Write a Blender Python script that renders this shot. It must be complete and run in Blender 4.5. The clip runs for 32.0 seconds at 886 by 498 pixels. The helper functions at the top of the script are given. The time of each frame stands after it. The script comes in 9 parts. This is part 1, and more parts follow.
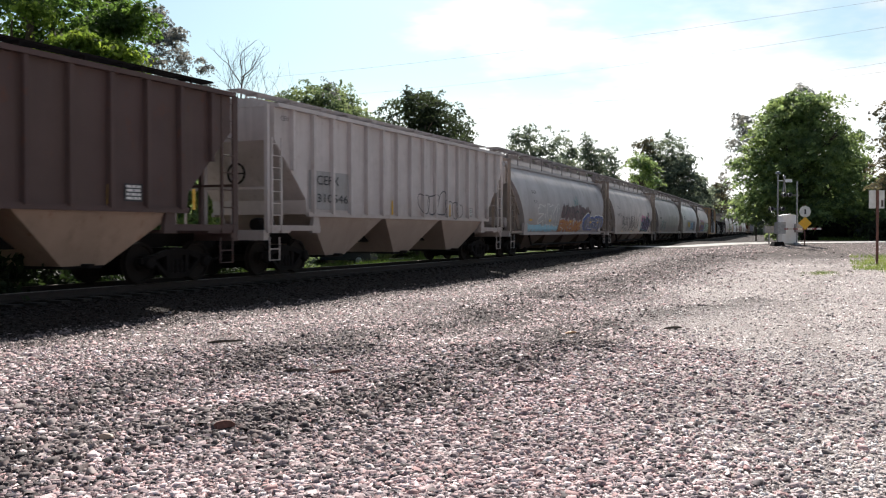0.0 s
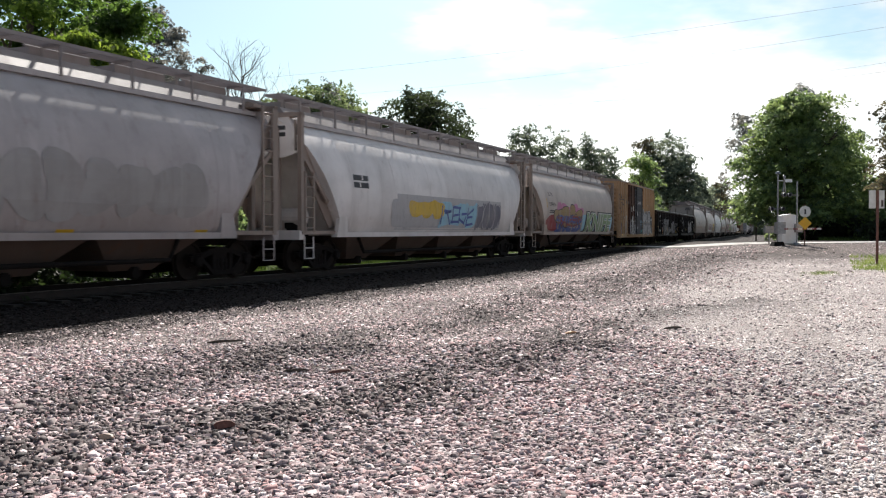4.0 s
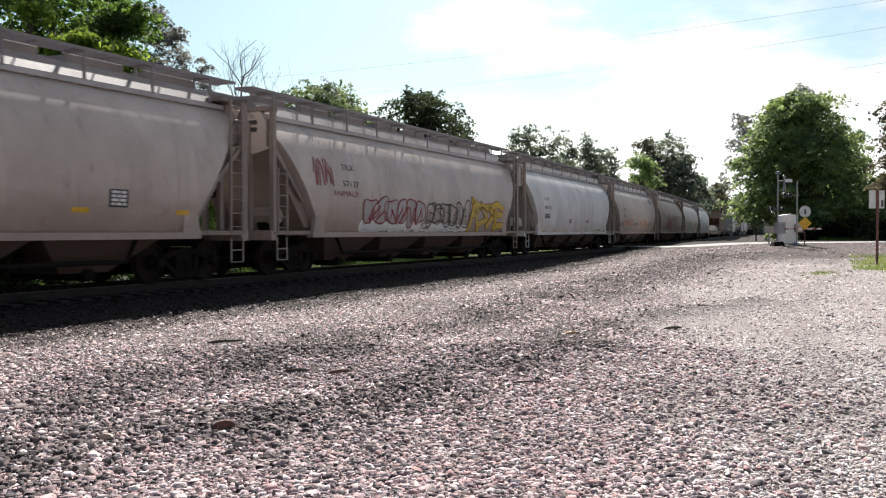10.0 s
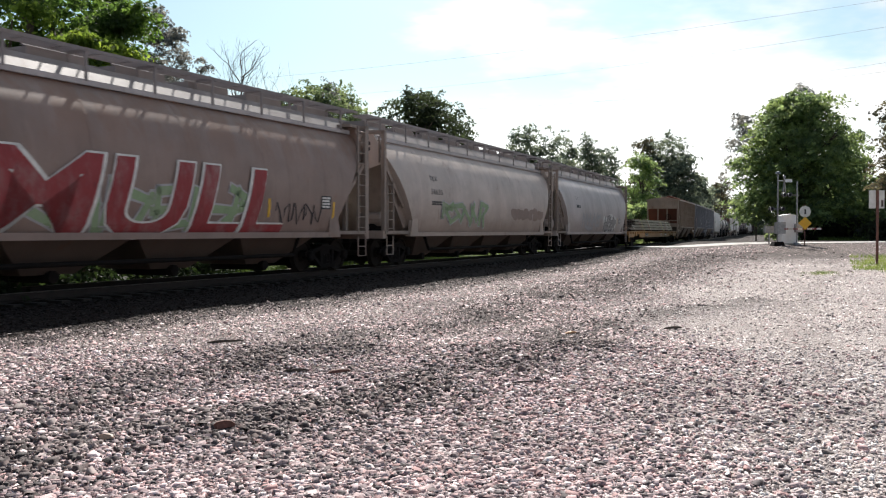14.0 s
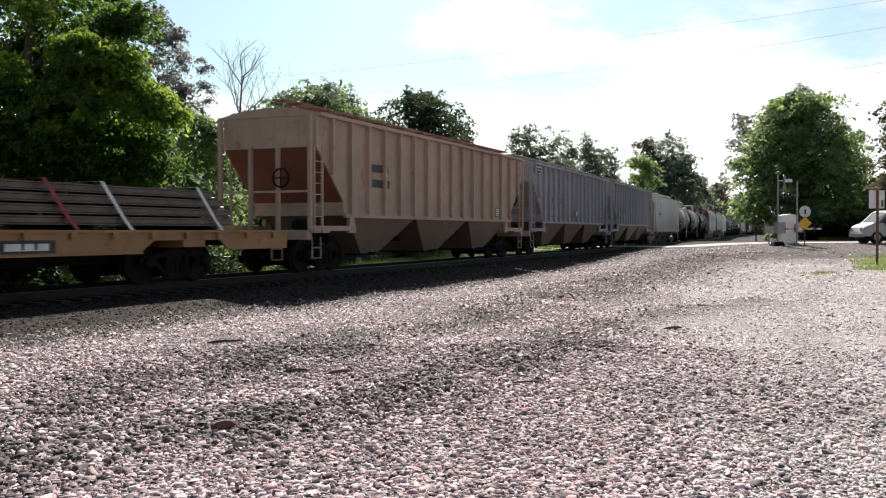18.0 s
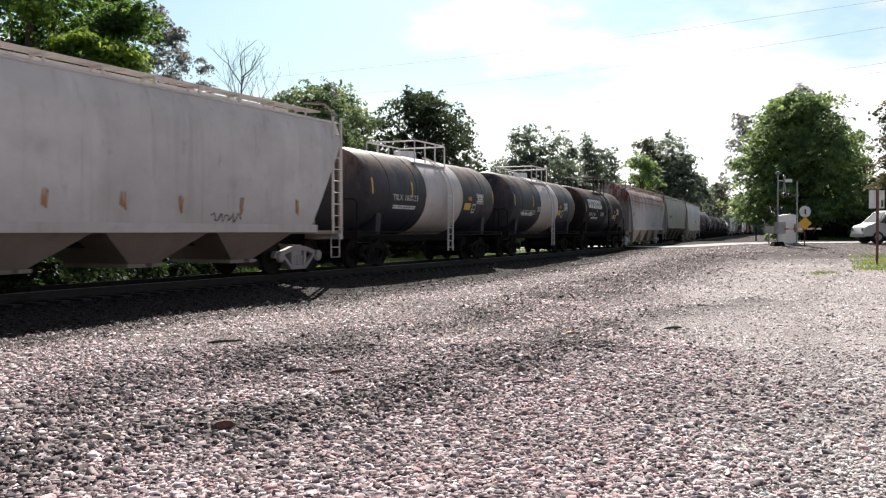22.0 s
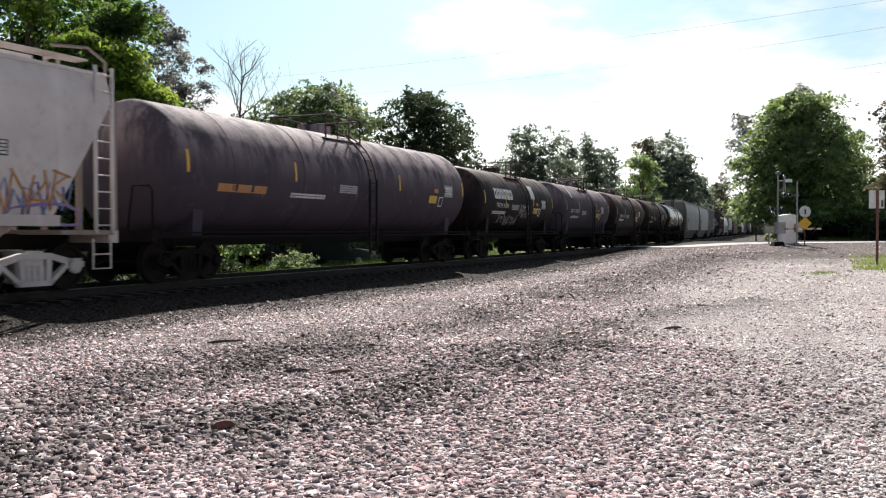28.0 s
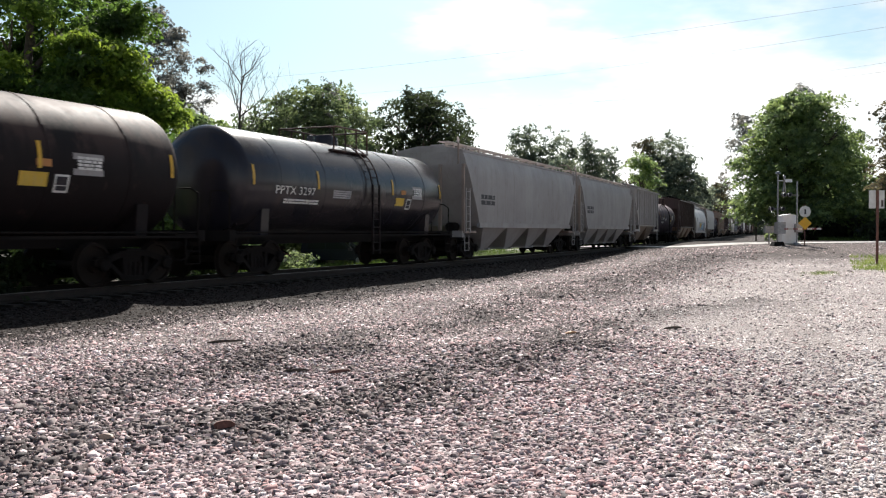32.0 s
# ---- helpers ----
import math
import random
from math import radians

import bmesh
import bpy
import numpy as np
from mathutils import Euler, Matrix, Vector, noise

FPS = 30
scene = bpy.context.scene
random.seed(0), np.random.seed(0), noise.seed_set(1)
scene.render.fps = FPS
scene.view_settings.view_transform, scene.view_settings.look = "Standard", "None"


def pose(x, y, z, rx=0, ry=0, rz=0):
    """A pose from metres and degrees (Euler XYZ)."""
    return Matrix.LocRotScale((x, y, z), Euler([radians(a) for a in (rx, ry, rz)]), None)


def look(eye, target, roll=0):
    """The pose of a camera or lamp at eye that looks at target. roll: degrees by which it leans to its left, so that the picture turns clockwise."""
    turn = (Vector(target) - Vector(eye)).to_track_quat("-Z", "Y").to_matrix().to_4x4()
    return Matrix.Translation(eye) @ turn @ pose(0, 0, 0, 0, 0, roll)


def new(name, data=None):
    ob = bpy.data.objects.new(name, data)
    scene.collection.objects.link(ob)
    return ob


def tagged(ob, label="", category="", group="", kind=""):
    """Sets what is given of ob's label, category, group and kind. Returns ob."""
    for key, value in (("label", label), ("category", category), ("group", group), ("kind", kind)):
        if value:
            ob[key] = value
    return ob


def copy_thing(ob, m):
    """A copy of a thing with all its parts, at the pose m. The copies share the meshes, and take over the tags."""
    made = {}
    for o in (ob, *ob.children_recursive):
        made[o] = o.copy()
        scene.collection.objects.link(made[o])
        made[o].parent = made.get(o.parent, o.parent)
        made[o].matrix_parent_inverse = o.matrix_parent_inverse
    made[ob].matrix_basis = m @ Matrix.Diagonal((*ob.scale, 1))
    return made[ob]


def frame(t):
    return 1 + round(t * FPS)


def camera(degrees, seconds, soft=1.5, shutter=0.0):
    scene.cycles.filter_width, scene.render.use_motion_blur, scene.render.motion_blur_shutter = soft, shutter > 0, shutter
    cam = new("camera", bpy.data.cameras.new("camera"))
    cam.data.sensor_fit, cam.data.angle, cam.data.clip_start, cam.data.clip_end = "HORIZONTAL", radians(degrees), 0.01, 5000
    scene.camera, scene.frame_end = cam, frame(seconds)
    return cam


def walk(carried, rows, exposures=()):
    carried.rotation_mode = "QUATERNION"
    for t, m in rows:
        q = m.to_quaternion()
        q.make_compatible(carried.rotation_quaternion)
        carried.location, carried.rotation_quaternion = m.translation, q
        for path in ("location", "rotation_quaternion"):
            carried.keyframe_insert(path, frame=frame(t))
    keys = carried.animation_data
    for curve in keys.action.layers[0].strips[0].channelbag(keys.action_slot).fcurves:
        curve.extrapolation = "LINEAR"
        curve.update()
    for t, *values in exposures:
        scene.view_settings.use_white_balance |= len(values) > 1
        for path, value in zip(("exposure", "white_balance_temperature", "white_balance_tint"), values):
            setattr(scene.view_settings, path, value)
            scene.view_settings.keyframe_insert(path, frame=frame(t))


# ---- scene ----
cam = camera(52.21, 32.0, soft=1.15, shutter=0.12)
EYE = (0.0, 0.0, 1.145)
CAM_POSE = pose(*EYE, 88.88, 0, 0)
walk(cam, [(0.0, CAM_POSE), (32.0, CAM_POSE)], exposures=[(0.0, 0.6), (32.0, 0.6)])

# ---- light ----
SUN_ELEV, SUN_AZ = radians(40), radians(1)
world = bpy.data.worlds.new("world")
scene.world = world
world.use_nodes = True
wn, wl = world.node_tree.nodes, world.node_tree.links
wn.clear()
w_out, w_bg, w_sky = wn.new("ShaderNodeOutputWorld"), wn.new("ShaderNodeBackground"), wn.new("ShaderNodeTexSky")
w_sky.sky_type, w_sky.sun_disc = "NISHITA", False
w_sky.sun_elevation, w_sky.sun_rotation = SUN_ELEV, SUN_AZ
w_sky.air_density, w_sky.dust_density, w_sky.ozone_density = 1.0, 1.2, 3.5
w_bg.inputs[1].default_value = 0.046
w_tc, w_map = wn.new("ShaderNodeTexCoord"), wn.new("ShaderNodeMapping")
w_map.inputs["Scale"].default_value = (1.0, 1.0, 3.2)
w_map.inputs["Location"].default_value = (0.35, 0.1, 0.2)
w_noise, w_fac, w_mix = wn.new("ShaderNodeTexNoise"), wn.new("ShaderNodeMapRange"), wn.new("ShaderNodeMix")
w_noise.inputs["Scale"].default_value, w_noise.inputs["Detail"].default_value, w_noise.inputs["Roughness"].default_value = 2.6, 6.0, 0.55
w_fac.interpolation_type = "SMOOTHSTEP"
w_fac.inputs[1].default_value, w_fac.inputs[2].default_value = 0.44, 0.60
w_mix.data_type = "RGBA"
w_grey, w_lift = wn.new("ShaderNodeRGBToBW"), wn.new("ShaderNodeMath")
w_lift.operation = "MULTIPLY"
w_lift.inputs[1].default_value = 2.3
wl.new(w_sky.outputs[0], w_grey.inputs[0])
wl.new(w_grey.outputs[0], w_lift.inputs[0])
wl.new(w_lift.outputs[0], w_mix.inputs[7])
wl.new(w_tc.outputs["Generated"], w_map.inputs[0])
wl.new(w_map.outputs[0], w_noise.inputs[0])
wl.new(w_noise.outputs[0], w_fac.inputs[0])
# whiter towards the horizon
w_sep, w_low, w_max = wn.new("ShaderNodeSeparateXYZ"), wn.new("ShaderNodeMapRange"), wn.new("ShaderNodeMath")
w_low.interpolation_type = "SMOOTHSTEP"
w_low.inputs[1].default_value, w_low.inputs[2].default_value = 0.17, 0.06
w_max.operation = "MAXIMUM"
wl.new(w_tc.outputs["Generated"], w_sep.inputs[0])
wl.new(w_sep.outputs[2], w_low.inputs[0])
wl.new(w_low.outputs[0], w_max.inputs[0])
wl.new(w_fac.outputs[0], w_max.inputs[1])
wl.new(w_max.outputs[0], w_mix.inputs[0])
w_haze = wn.new("ShaderNodeMix")
w_haze.data_type, w_haze.blend_type = "RGBA", "MULTIPLY"
w_haze.inputs[0].default_value = 1.0
w_haze.inputs[7].default_value = (1.52, 1.72, 1.60, 1)
wl.new(w_sky.outputs[0], w_haze.inputs[6])
wl.new(w_haze.outputs[2], w_mix.inputs[6])
wl.new(w_mix.outputs[2], w_bg.inputs[0])
wl.new(w_bg.outputs[0], w_out.inputs[0])
sun = new("sun", bpy.data.lights.new("sun", "SUN"))
sun.data.energy, sun.data.angle, sun.data.color = 5.0, radians(0.53), (1.0, 0.945, 0.88)
sun.matrix_world = look((math.sin(SUN_AZ) * math.cos(SUN_ELEV) * 90, math.cos(SUN_AZ) * math.cos(SUN_ELEV) * 90, math.sin(SUN_ELEV) * 90), (0, 0, 0))


# ---- materials ----
def tree_of(name):
    m = bpy.data.materials.new(name)
    m.use_nodes = True
    nt = m.node_tree
    return m, nt, nt.nodes["Principled BSDF"]


def node(nt, kind, **sets):
    n = nt.nodes.new(kind)
    for key, value in sets.items():
        n.inputs[key.replace("_", " ")].default_value = value
    return n


def mixed(nt, fac, a, b, mode="MIX"):
    """A colour mix; fac, a and b are sockets or values."""
    n = nt.nodes.new("ShaderNodeMix")
    n.data_type, n.blend_type = "RGBA", mode
    for sock, v in ((n.inputs[0], fac), (n.inputs[6], a), (n.inputs[7], b)):
        if isinstance(v, bpy.types.NodeSocket):
            nt.links.new(v, sock)
        else:
            sock.default_value = (*v, 1) if isinstance(v, tuple) and len(v) == 3 else v
    return n.outputs[2]


def ramp(nt, fac, lo, hi):
    n = nt.nodes.new("ShaderNodeMapRange")
    n.interpolation_type = "SMOOTHSTEP"
    n.inputs[1].default_value, n.inputs[2].default_value = lo, hi
    nt.links.new(fac, n.inputs[0])
    return n.outputs[0]


def times(nt, a, b):
    n = nt.nodes.new("ShaderNodeMath")
    n.operation = "MULTIPLY"
    for sock, v in zip(n.inputs, (a, b)):
        if isinstance(v, bpy.types.NodeSocket):
            nt.links.new(v, sock)
        else:
            sock.default_value = v
    return n.outputs[0]


def noise_of(nt, scale, stretch=(1, 1, 1), detail=4.0, rough=0.6, space="Object"):
    tc, mp = nt.nodes.new("ShaderNodeTexCoord"), nt.nodes.new("ShaderNodeMapping")
    mp.inputs["Scale"].default_value = stretch
    nt.links.new(tc.outputs[space], mp.inputs[0])
    n = node(nt, "ShaderNodeTexNoise", Scale=scale, Detail=detail, Roughness=rough)
    nt.links.new(mp.outputs[0], n.inputs[0])
    return n.outputs[0]


def bumped(nt, bsdf, height, strength=0.3, distance=0.02):
    b = node(nt, "ShaderNodeBump", Strength=strength, Distance=distance)
    nt.links.new(height, b.inputs["Height"])
    nt.links.new(b.outputs[0], bsdf.inputs["Normal"])


def paint(name, base, rust=0.25, dirt=0.4, rough=0.5, rust_or_lit_col=(0.16, 0.06, 0.03), dirt_col=(0.12, 0.09, 0.07), metal=0.0, top_rust_or_lit=0.0, dust=0.0, dust_col=(0.33, 0.23, 0.175)):
    """Weathered paint: fading, streaks that run down, rust spots, patches of grime, splashed dust."""
    m, nt, b = tree_of(name)
    tc, info, off, seed = (nt.nodes.new(k) for k in ("ShaderNodeTexCoord", "ShaderNodeObjectInfo", "ShaderNodeVectorMath", "ShaderNodeVectorMath"))
    off.operation, seed.operation = "ADD", "MULTIPLY"
    nt.links.new(info.outputs["Random"], seed.inputs[0])
    seed.inputs[1].default_value = (37.0, 11.0, 0.0)
    nt.links.new(tc.outputs["Object"], off.inputs[0])
    nt.links.new(seed.outputs[0], off.inputs[1])

    def noise(scale, stretch, detail, rough_):
        mp = nt.nodes.new("ShaderNodeMapping")
        mp.inputs["Scale"].default_value = stretch
        nt.links.new(off.outputs[0], mp.inputs[0])
        n = node(nt, "ShaderNodeTexNoise", Scale=scale, Detail=detail, Roughness=rough_)
        nt.links.new(mp.outputs[0], n.inputs[0])
        return n.outputs[0]
    sep = nt.nodes.new("ShaderNodeSeparateXYZ")
    nt.links.new(tc.outputs["Object"], sep.inputs[0])
    fade = noise(0.8, (1, 1, 1.4), 5, 0.6)
    col = mixed(nt, ramp(nt, fade, 0.3, 0.72), tuple(c * 0.90 for c in base), tuple(min(1, c * 1.07) for c in base))
    sheet = noise(0.55, (1.0, 1.0, 0.02), 2, 0.5)
    col = mixed(nt, times(nt, ramp(nt, sheet, 0.48, 0.56), 0.22), col, mixed(nt, 0.6, col, dirt_col))
    streak = noise(3.4, (1.0, 1.0, 0.06), 7, 0.68)
    col = mixed(nt, times(nt, ramp(nt, streak, 0.52, 0.78), dirt * 0.80), col, dirt_col)
    pale = noise(2.1, (1.0, 1.0, 0.05), 6, 0.6)
    col = mixed(nt, times(nt, ramp(nt, pale, 0.58, 0.74), 0.30), col, tuple(min(0.8, c * 1.4) for c in base))
    grime = noise(1.3, (1, 1, 0.8), 8, 0.72)
    col = mixed(nt, times(nt, ramp(nt, grime, 0.52, 0.70), dirt * 0.40), col, dirt_col)
    if dust:
        edge = nt.nodes.new("ShaderNodeMath")
        edge.operation = "ADD"
        nt.links.new(sep.outputs[2], edge.inputs[0])
        nt.links.new(times(nt, noise(1.1, (0.5, 1, 1.2), 6, 0.65), 1.7), edge.inputs[1])
        n = nt.nodes.new("ShaderNodeMapRange")
        n.interpolation_type = "SMOOTHSTEP"
        n.inputs[1].default_value, n.inputs[2].default_value = 3.25, 1.95
        nt.links.new(edge.outputs[0], n.inputs[0])
        col = mixed(nt, times(nt, n.outputs[0], dust), col, dust_col)
    spots = noise(2.6, (1.1, 1, 0.6), 9, 0.72)
    col = mixed(nt, times(nt, ramp(nt, spots, 0.57, 0.70), rust), col, rust_or_lit_col)
    # Upper runs of rust and dust; on plum also a painted sunlit band.
    if top_rust_or_lit:
        runs = noise(1.7, (1.0, 1.0, 0.12), 6, 0.7)
        col = mixed(nt, times(nt, times(nt, ramp(nt, sep.outputs[2], 2.3, 3.8), ramp(nt, runs, 0.38, 0.58)), top_rust_or_lit), col, rust_or_lit_col)
    nt.links.new(col, b.inputs["Base Color"])
    b.inputs["Metallic"].default_value = metal
    b.inputs["Specular IOR Level"].default_value = 0.35 if sum(base) > 0.3 or rough < 0.35 else 0.14
    grain = noise(22, (1, 1, 1), 5, 0.6)
    r = nt.nodes.new("ShaderNodeMapRange")
    r.inputs[3].default_value, r.inputs[4].default_value = rough - 0.12, rough + 0.16
    nt.links.new(spots, r.inputs[0])
    nt.links.new(r.outputs[0], b.inputs["Roughness"])
    bumped(nt, b, mixed(nt, 0.3, fade, grain), 0.16, 0.012)
    return m


def plain(name, base, rough=0.6, metal=0.0, var=0.2, scale=6.0, bump=0.15, emit=0.0):
    m, nt, b = tree_of(name)
    n = noise_of(nt, scale, (1, 1, 1), 6)
    col = mixed(nt, ramp(nt, n, 0.3, 0.7), tuple(c * (1 - var) for c in base), tuple(min(1, c * (1 + var)) for c in base))
    nt.links.new(col, b.inputs["Base Color"])
    b.inputs["Roughness"].default_value, b.inputs["Metallic"].default_value = rough, metal
    if bump:
        bumped(nt, b, n, bump, 0.01)
    if emit:
        b.inputs["Emission Color"].default_value, b.inputs["Emission Strength"].default_value = (*base, 1), emit
    return m


def stone_material(name, spread, dark=1.0):
    """Loose stones: each island has a shade of its own."""
    m, nt, b = tree_of(name)
    geo = nt.nodes.new("ShaderNodeNewGeometry")
    cr = nt.nodes.new("ShaderNodeValToRGB")
    cr.color_ramp.interpolation = "CONSTANT"
    el = cr.color_ramp.elements
    el[0].position, el[0].color = 0.0, (*[c * dark for c in spread[0]], 1)
    el[1].position, el[1].color = 1.0, (*[c * dark for c in spread[-1]], 1)
    for i, c in enumerate(spread[1:-1], 1):
        e = el.new(i / (len(spread) - 1))
        e.color = (*[v * dark for v in c], 1)
    nt.links.new(geo.outputs["Random Per Island"], cr.inputs[0])
    n = noise_of(nt, 60, (1, 1, 1), 5)
    big = noise_of(nt, 0.55, (0.55, 1.5, 1), 6, 0.65)
    col = mixed(nt, ramp(nt, n, 0.25, 0.75), cr.outputs[0], tuple(0.6 * dark * c for c in (0.42, 0.36, 0.355)))
    n2 = mixed(nt, 0.80, col, cr.outputs[0])
    n2 = mixed(nt, ramp(nt, big, 0.40, 0.56), mixed(nt, 0.35, n2, tuple(0.12 * min(1, dark) * c for c in (1.0, 0.8, 0.8))), n2)
    nt.links.new(n2, b.inputs["Base Color"])
    b.inputs["Roughness"].default_value, b.inputs["Specular IOR Level"].default_value = 0.85, 0.08 if dark < 0.3 else 0.5
    bumped(nt, b, n, 0.4, 0.006)
    return m


def spray(name, base):
    """Spray paint, faded and dusty in patches."""
    m, nt, b = tree_of(name)
    n, fine = noise_of(nt, 1.6, (1, 1, 0.6), 7, 0.7), noise_of(nt, 9.0, (1, 1, 0.3), 6, 0.7)
    col = mixed(nt, times(nt, ramp(nt, n, 0.45, 0.72), 0.42), base, (0.36, 0.33, 0.31))
    col = mixed(nt, times(nt, ramp(nt, fine, 0.5, 0.7), 0.4), col, tuple(c * 0.35 for c in base))
    nt.links.new(col, b.inputs["Base Color"])
    b.inputs["Roughness"].default_value = 0.65
    return m


def leaf_material(name, base, lit):
    m, nt, b = tree_of(name)
    geo = nt.nodes.new("ShaderNodeNewGeometry")
    col = mixed(nt, geo.outputs["Random Per Island"], tuple(c * 0.65 for c in base), tuple(c * 1.35 for c in base))
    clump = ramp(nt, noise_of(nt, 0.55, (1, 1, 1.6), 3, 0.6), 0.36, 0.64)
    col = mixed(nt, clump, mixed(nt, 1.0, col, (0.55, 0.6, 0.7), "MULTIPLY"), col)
    nt.links.new(col, b.inputs["Base Color"])
    b.inputs["Roughness"].default_value, b.inputs["Specular IOR Level"].default_value = 0.65, 0.2
    tr = node(nt, "ShaderNodeBsdfTranslucent", Color=(*lit, 1))
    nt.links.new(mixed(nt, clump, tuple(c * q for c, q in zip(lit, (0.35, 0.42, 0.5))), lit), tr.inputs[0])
    mx = nt.nodes.new("ShaderNodeMixShader")
    mx.inputs[0].default_value = 0.5
    nt.links.new(b.outputs[0], mx.inputs[1])
    nt.links.new(tr.outputs[0], mx.inputs[2])
    nt.links.new(mx.outputs[0], nt.nodes["Material Output"].inputs[0])
    return m


def ground_material():
    """Zones of the ground: g_grass, g_fine and g_dark are painted on the sheet's corners."""
    m, nt, b = tree_of("ground_cover")
    zone = nt.nodes.new("ShaderNodeVertexColor")
    zone.layer_name = "zone"
    sep = nt.nodes.new("ShaderNodeSeparateColor")
    nt.links.new(zone.outputs[0], sep.inputs[0])
    tc = nt.nodes.new("ShaderNodeTexCoord")
    vor = node(nt, "ShaderNodeTexVoronoi", Scale=19.0)
    nt.links.new(tc.outputs["Object"], vor.inputs["Vector"])
    vor2 = node(nt, "ShaderNodeTexVoronoi", Scale=44.0)
    nt.links.new(tc.outputs["Object"], vor2.inputs["Vector"])
    bw = nt.nodes.new("ShaderNodeSeparateColor")
    nt.links.new(vor.outputs["Color"], bw.inputs[0])
    bw2 = nt.nodes.new("ShaderNodeSeparateColor")
    nt.links.new(vor2.outputs["Color"], bw2.inputs[0])
    big = noise_of(nt, 0.35, (1, 1, 1), 5)
    coarse = mixed(nt, bw.outputs[0], (0.022, 0.017, 0.016), (0.12, 0.094, 0.088))
    coarse = mixed(nt, ramp(nt, bw.outputs[1], 0.80, 0.88), coarse, (0.48, 0.41, 0.39))
    coarse = mixed(nt, ramp(nt, big, 0.35, 0.7), mixed(nt, 0.35, coarse, (0.13, 0.10, 0.09)), coarse)
    fine = mixed(nt, bw2.outputs[0], (0.17, 0.145, 0.137), (0.72, 0.64, 0.615))
    fine = mixed(nt, ramp(nt, big, 0.3, 0.7), mixed(nt, 0.30, fine, (0.20, 0.165, 0.15)), fine)
    gn = noise_of(nt, 2.4, (1, 1, 1), 8, 0.7)
    grass = mixed(nt, ramp(nt, gn, 0.35, 0.68), (0.04, 0.065, 0.018), (0.13, 0.155, 0.05))
    patch = noise_of(nt, 0.8, (1, 1, 1), 6, 0.7)
    add = nt.nodes.new("ShaderNodeMath")
    add.operation = "ADD"
    nt.links.new(sep.outputs[0], add.inputs[0])
    nt.links.new(patch, add.inputs[1])
    col = mixed(nt, sep.outputs[1], coarse, fine)
    # The dark zone's near-black tint stands in for shade as well as dirt.
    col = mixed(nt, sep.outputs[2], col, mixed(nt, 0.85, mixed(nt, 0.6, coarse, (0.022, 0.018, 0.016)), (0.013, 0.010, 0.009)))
    col = mixed(nt, ramp(nt, add.outputs[0], 0.9, 1.1), col, grass)
    nt.links.new(col, b.inputs["Base Color"])
    b.inputs["Roughness"].default_value, b.inputs["Specular IOR Level"].default_value = 0.92, 0.15
    h = mixed(nt, sep.outputs[1], vor.outputs["Distance"], vor2.outputs["Distance"])
    bumped(nt, b, mixed(nt, 0.3, h, gn), 0.8, 0.03)
    return m


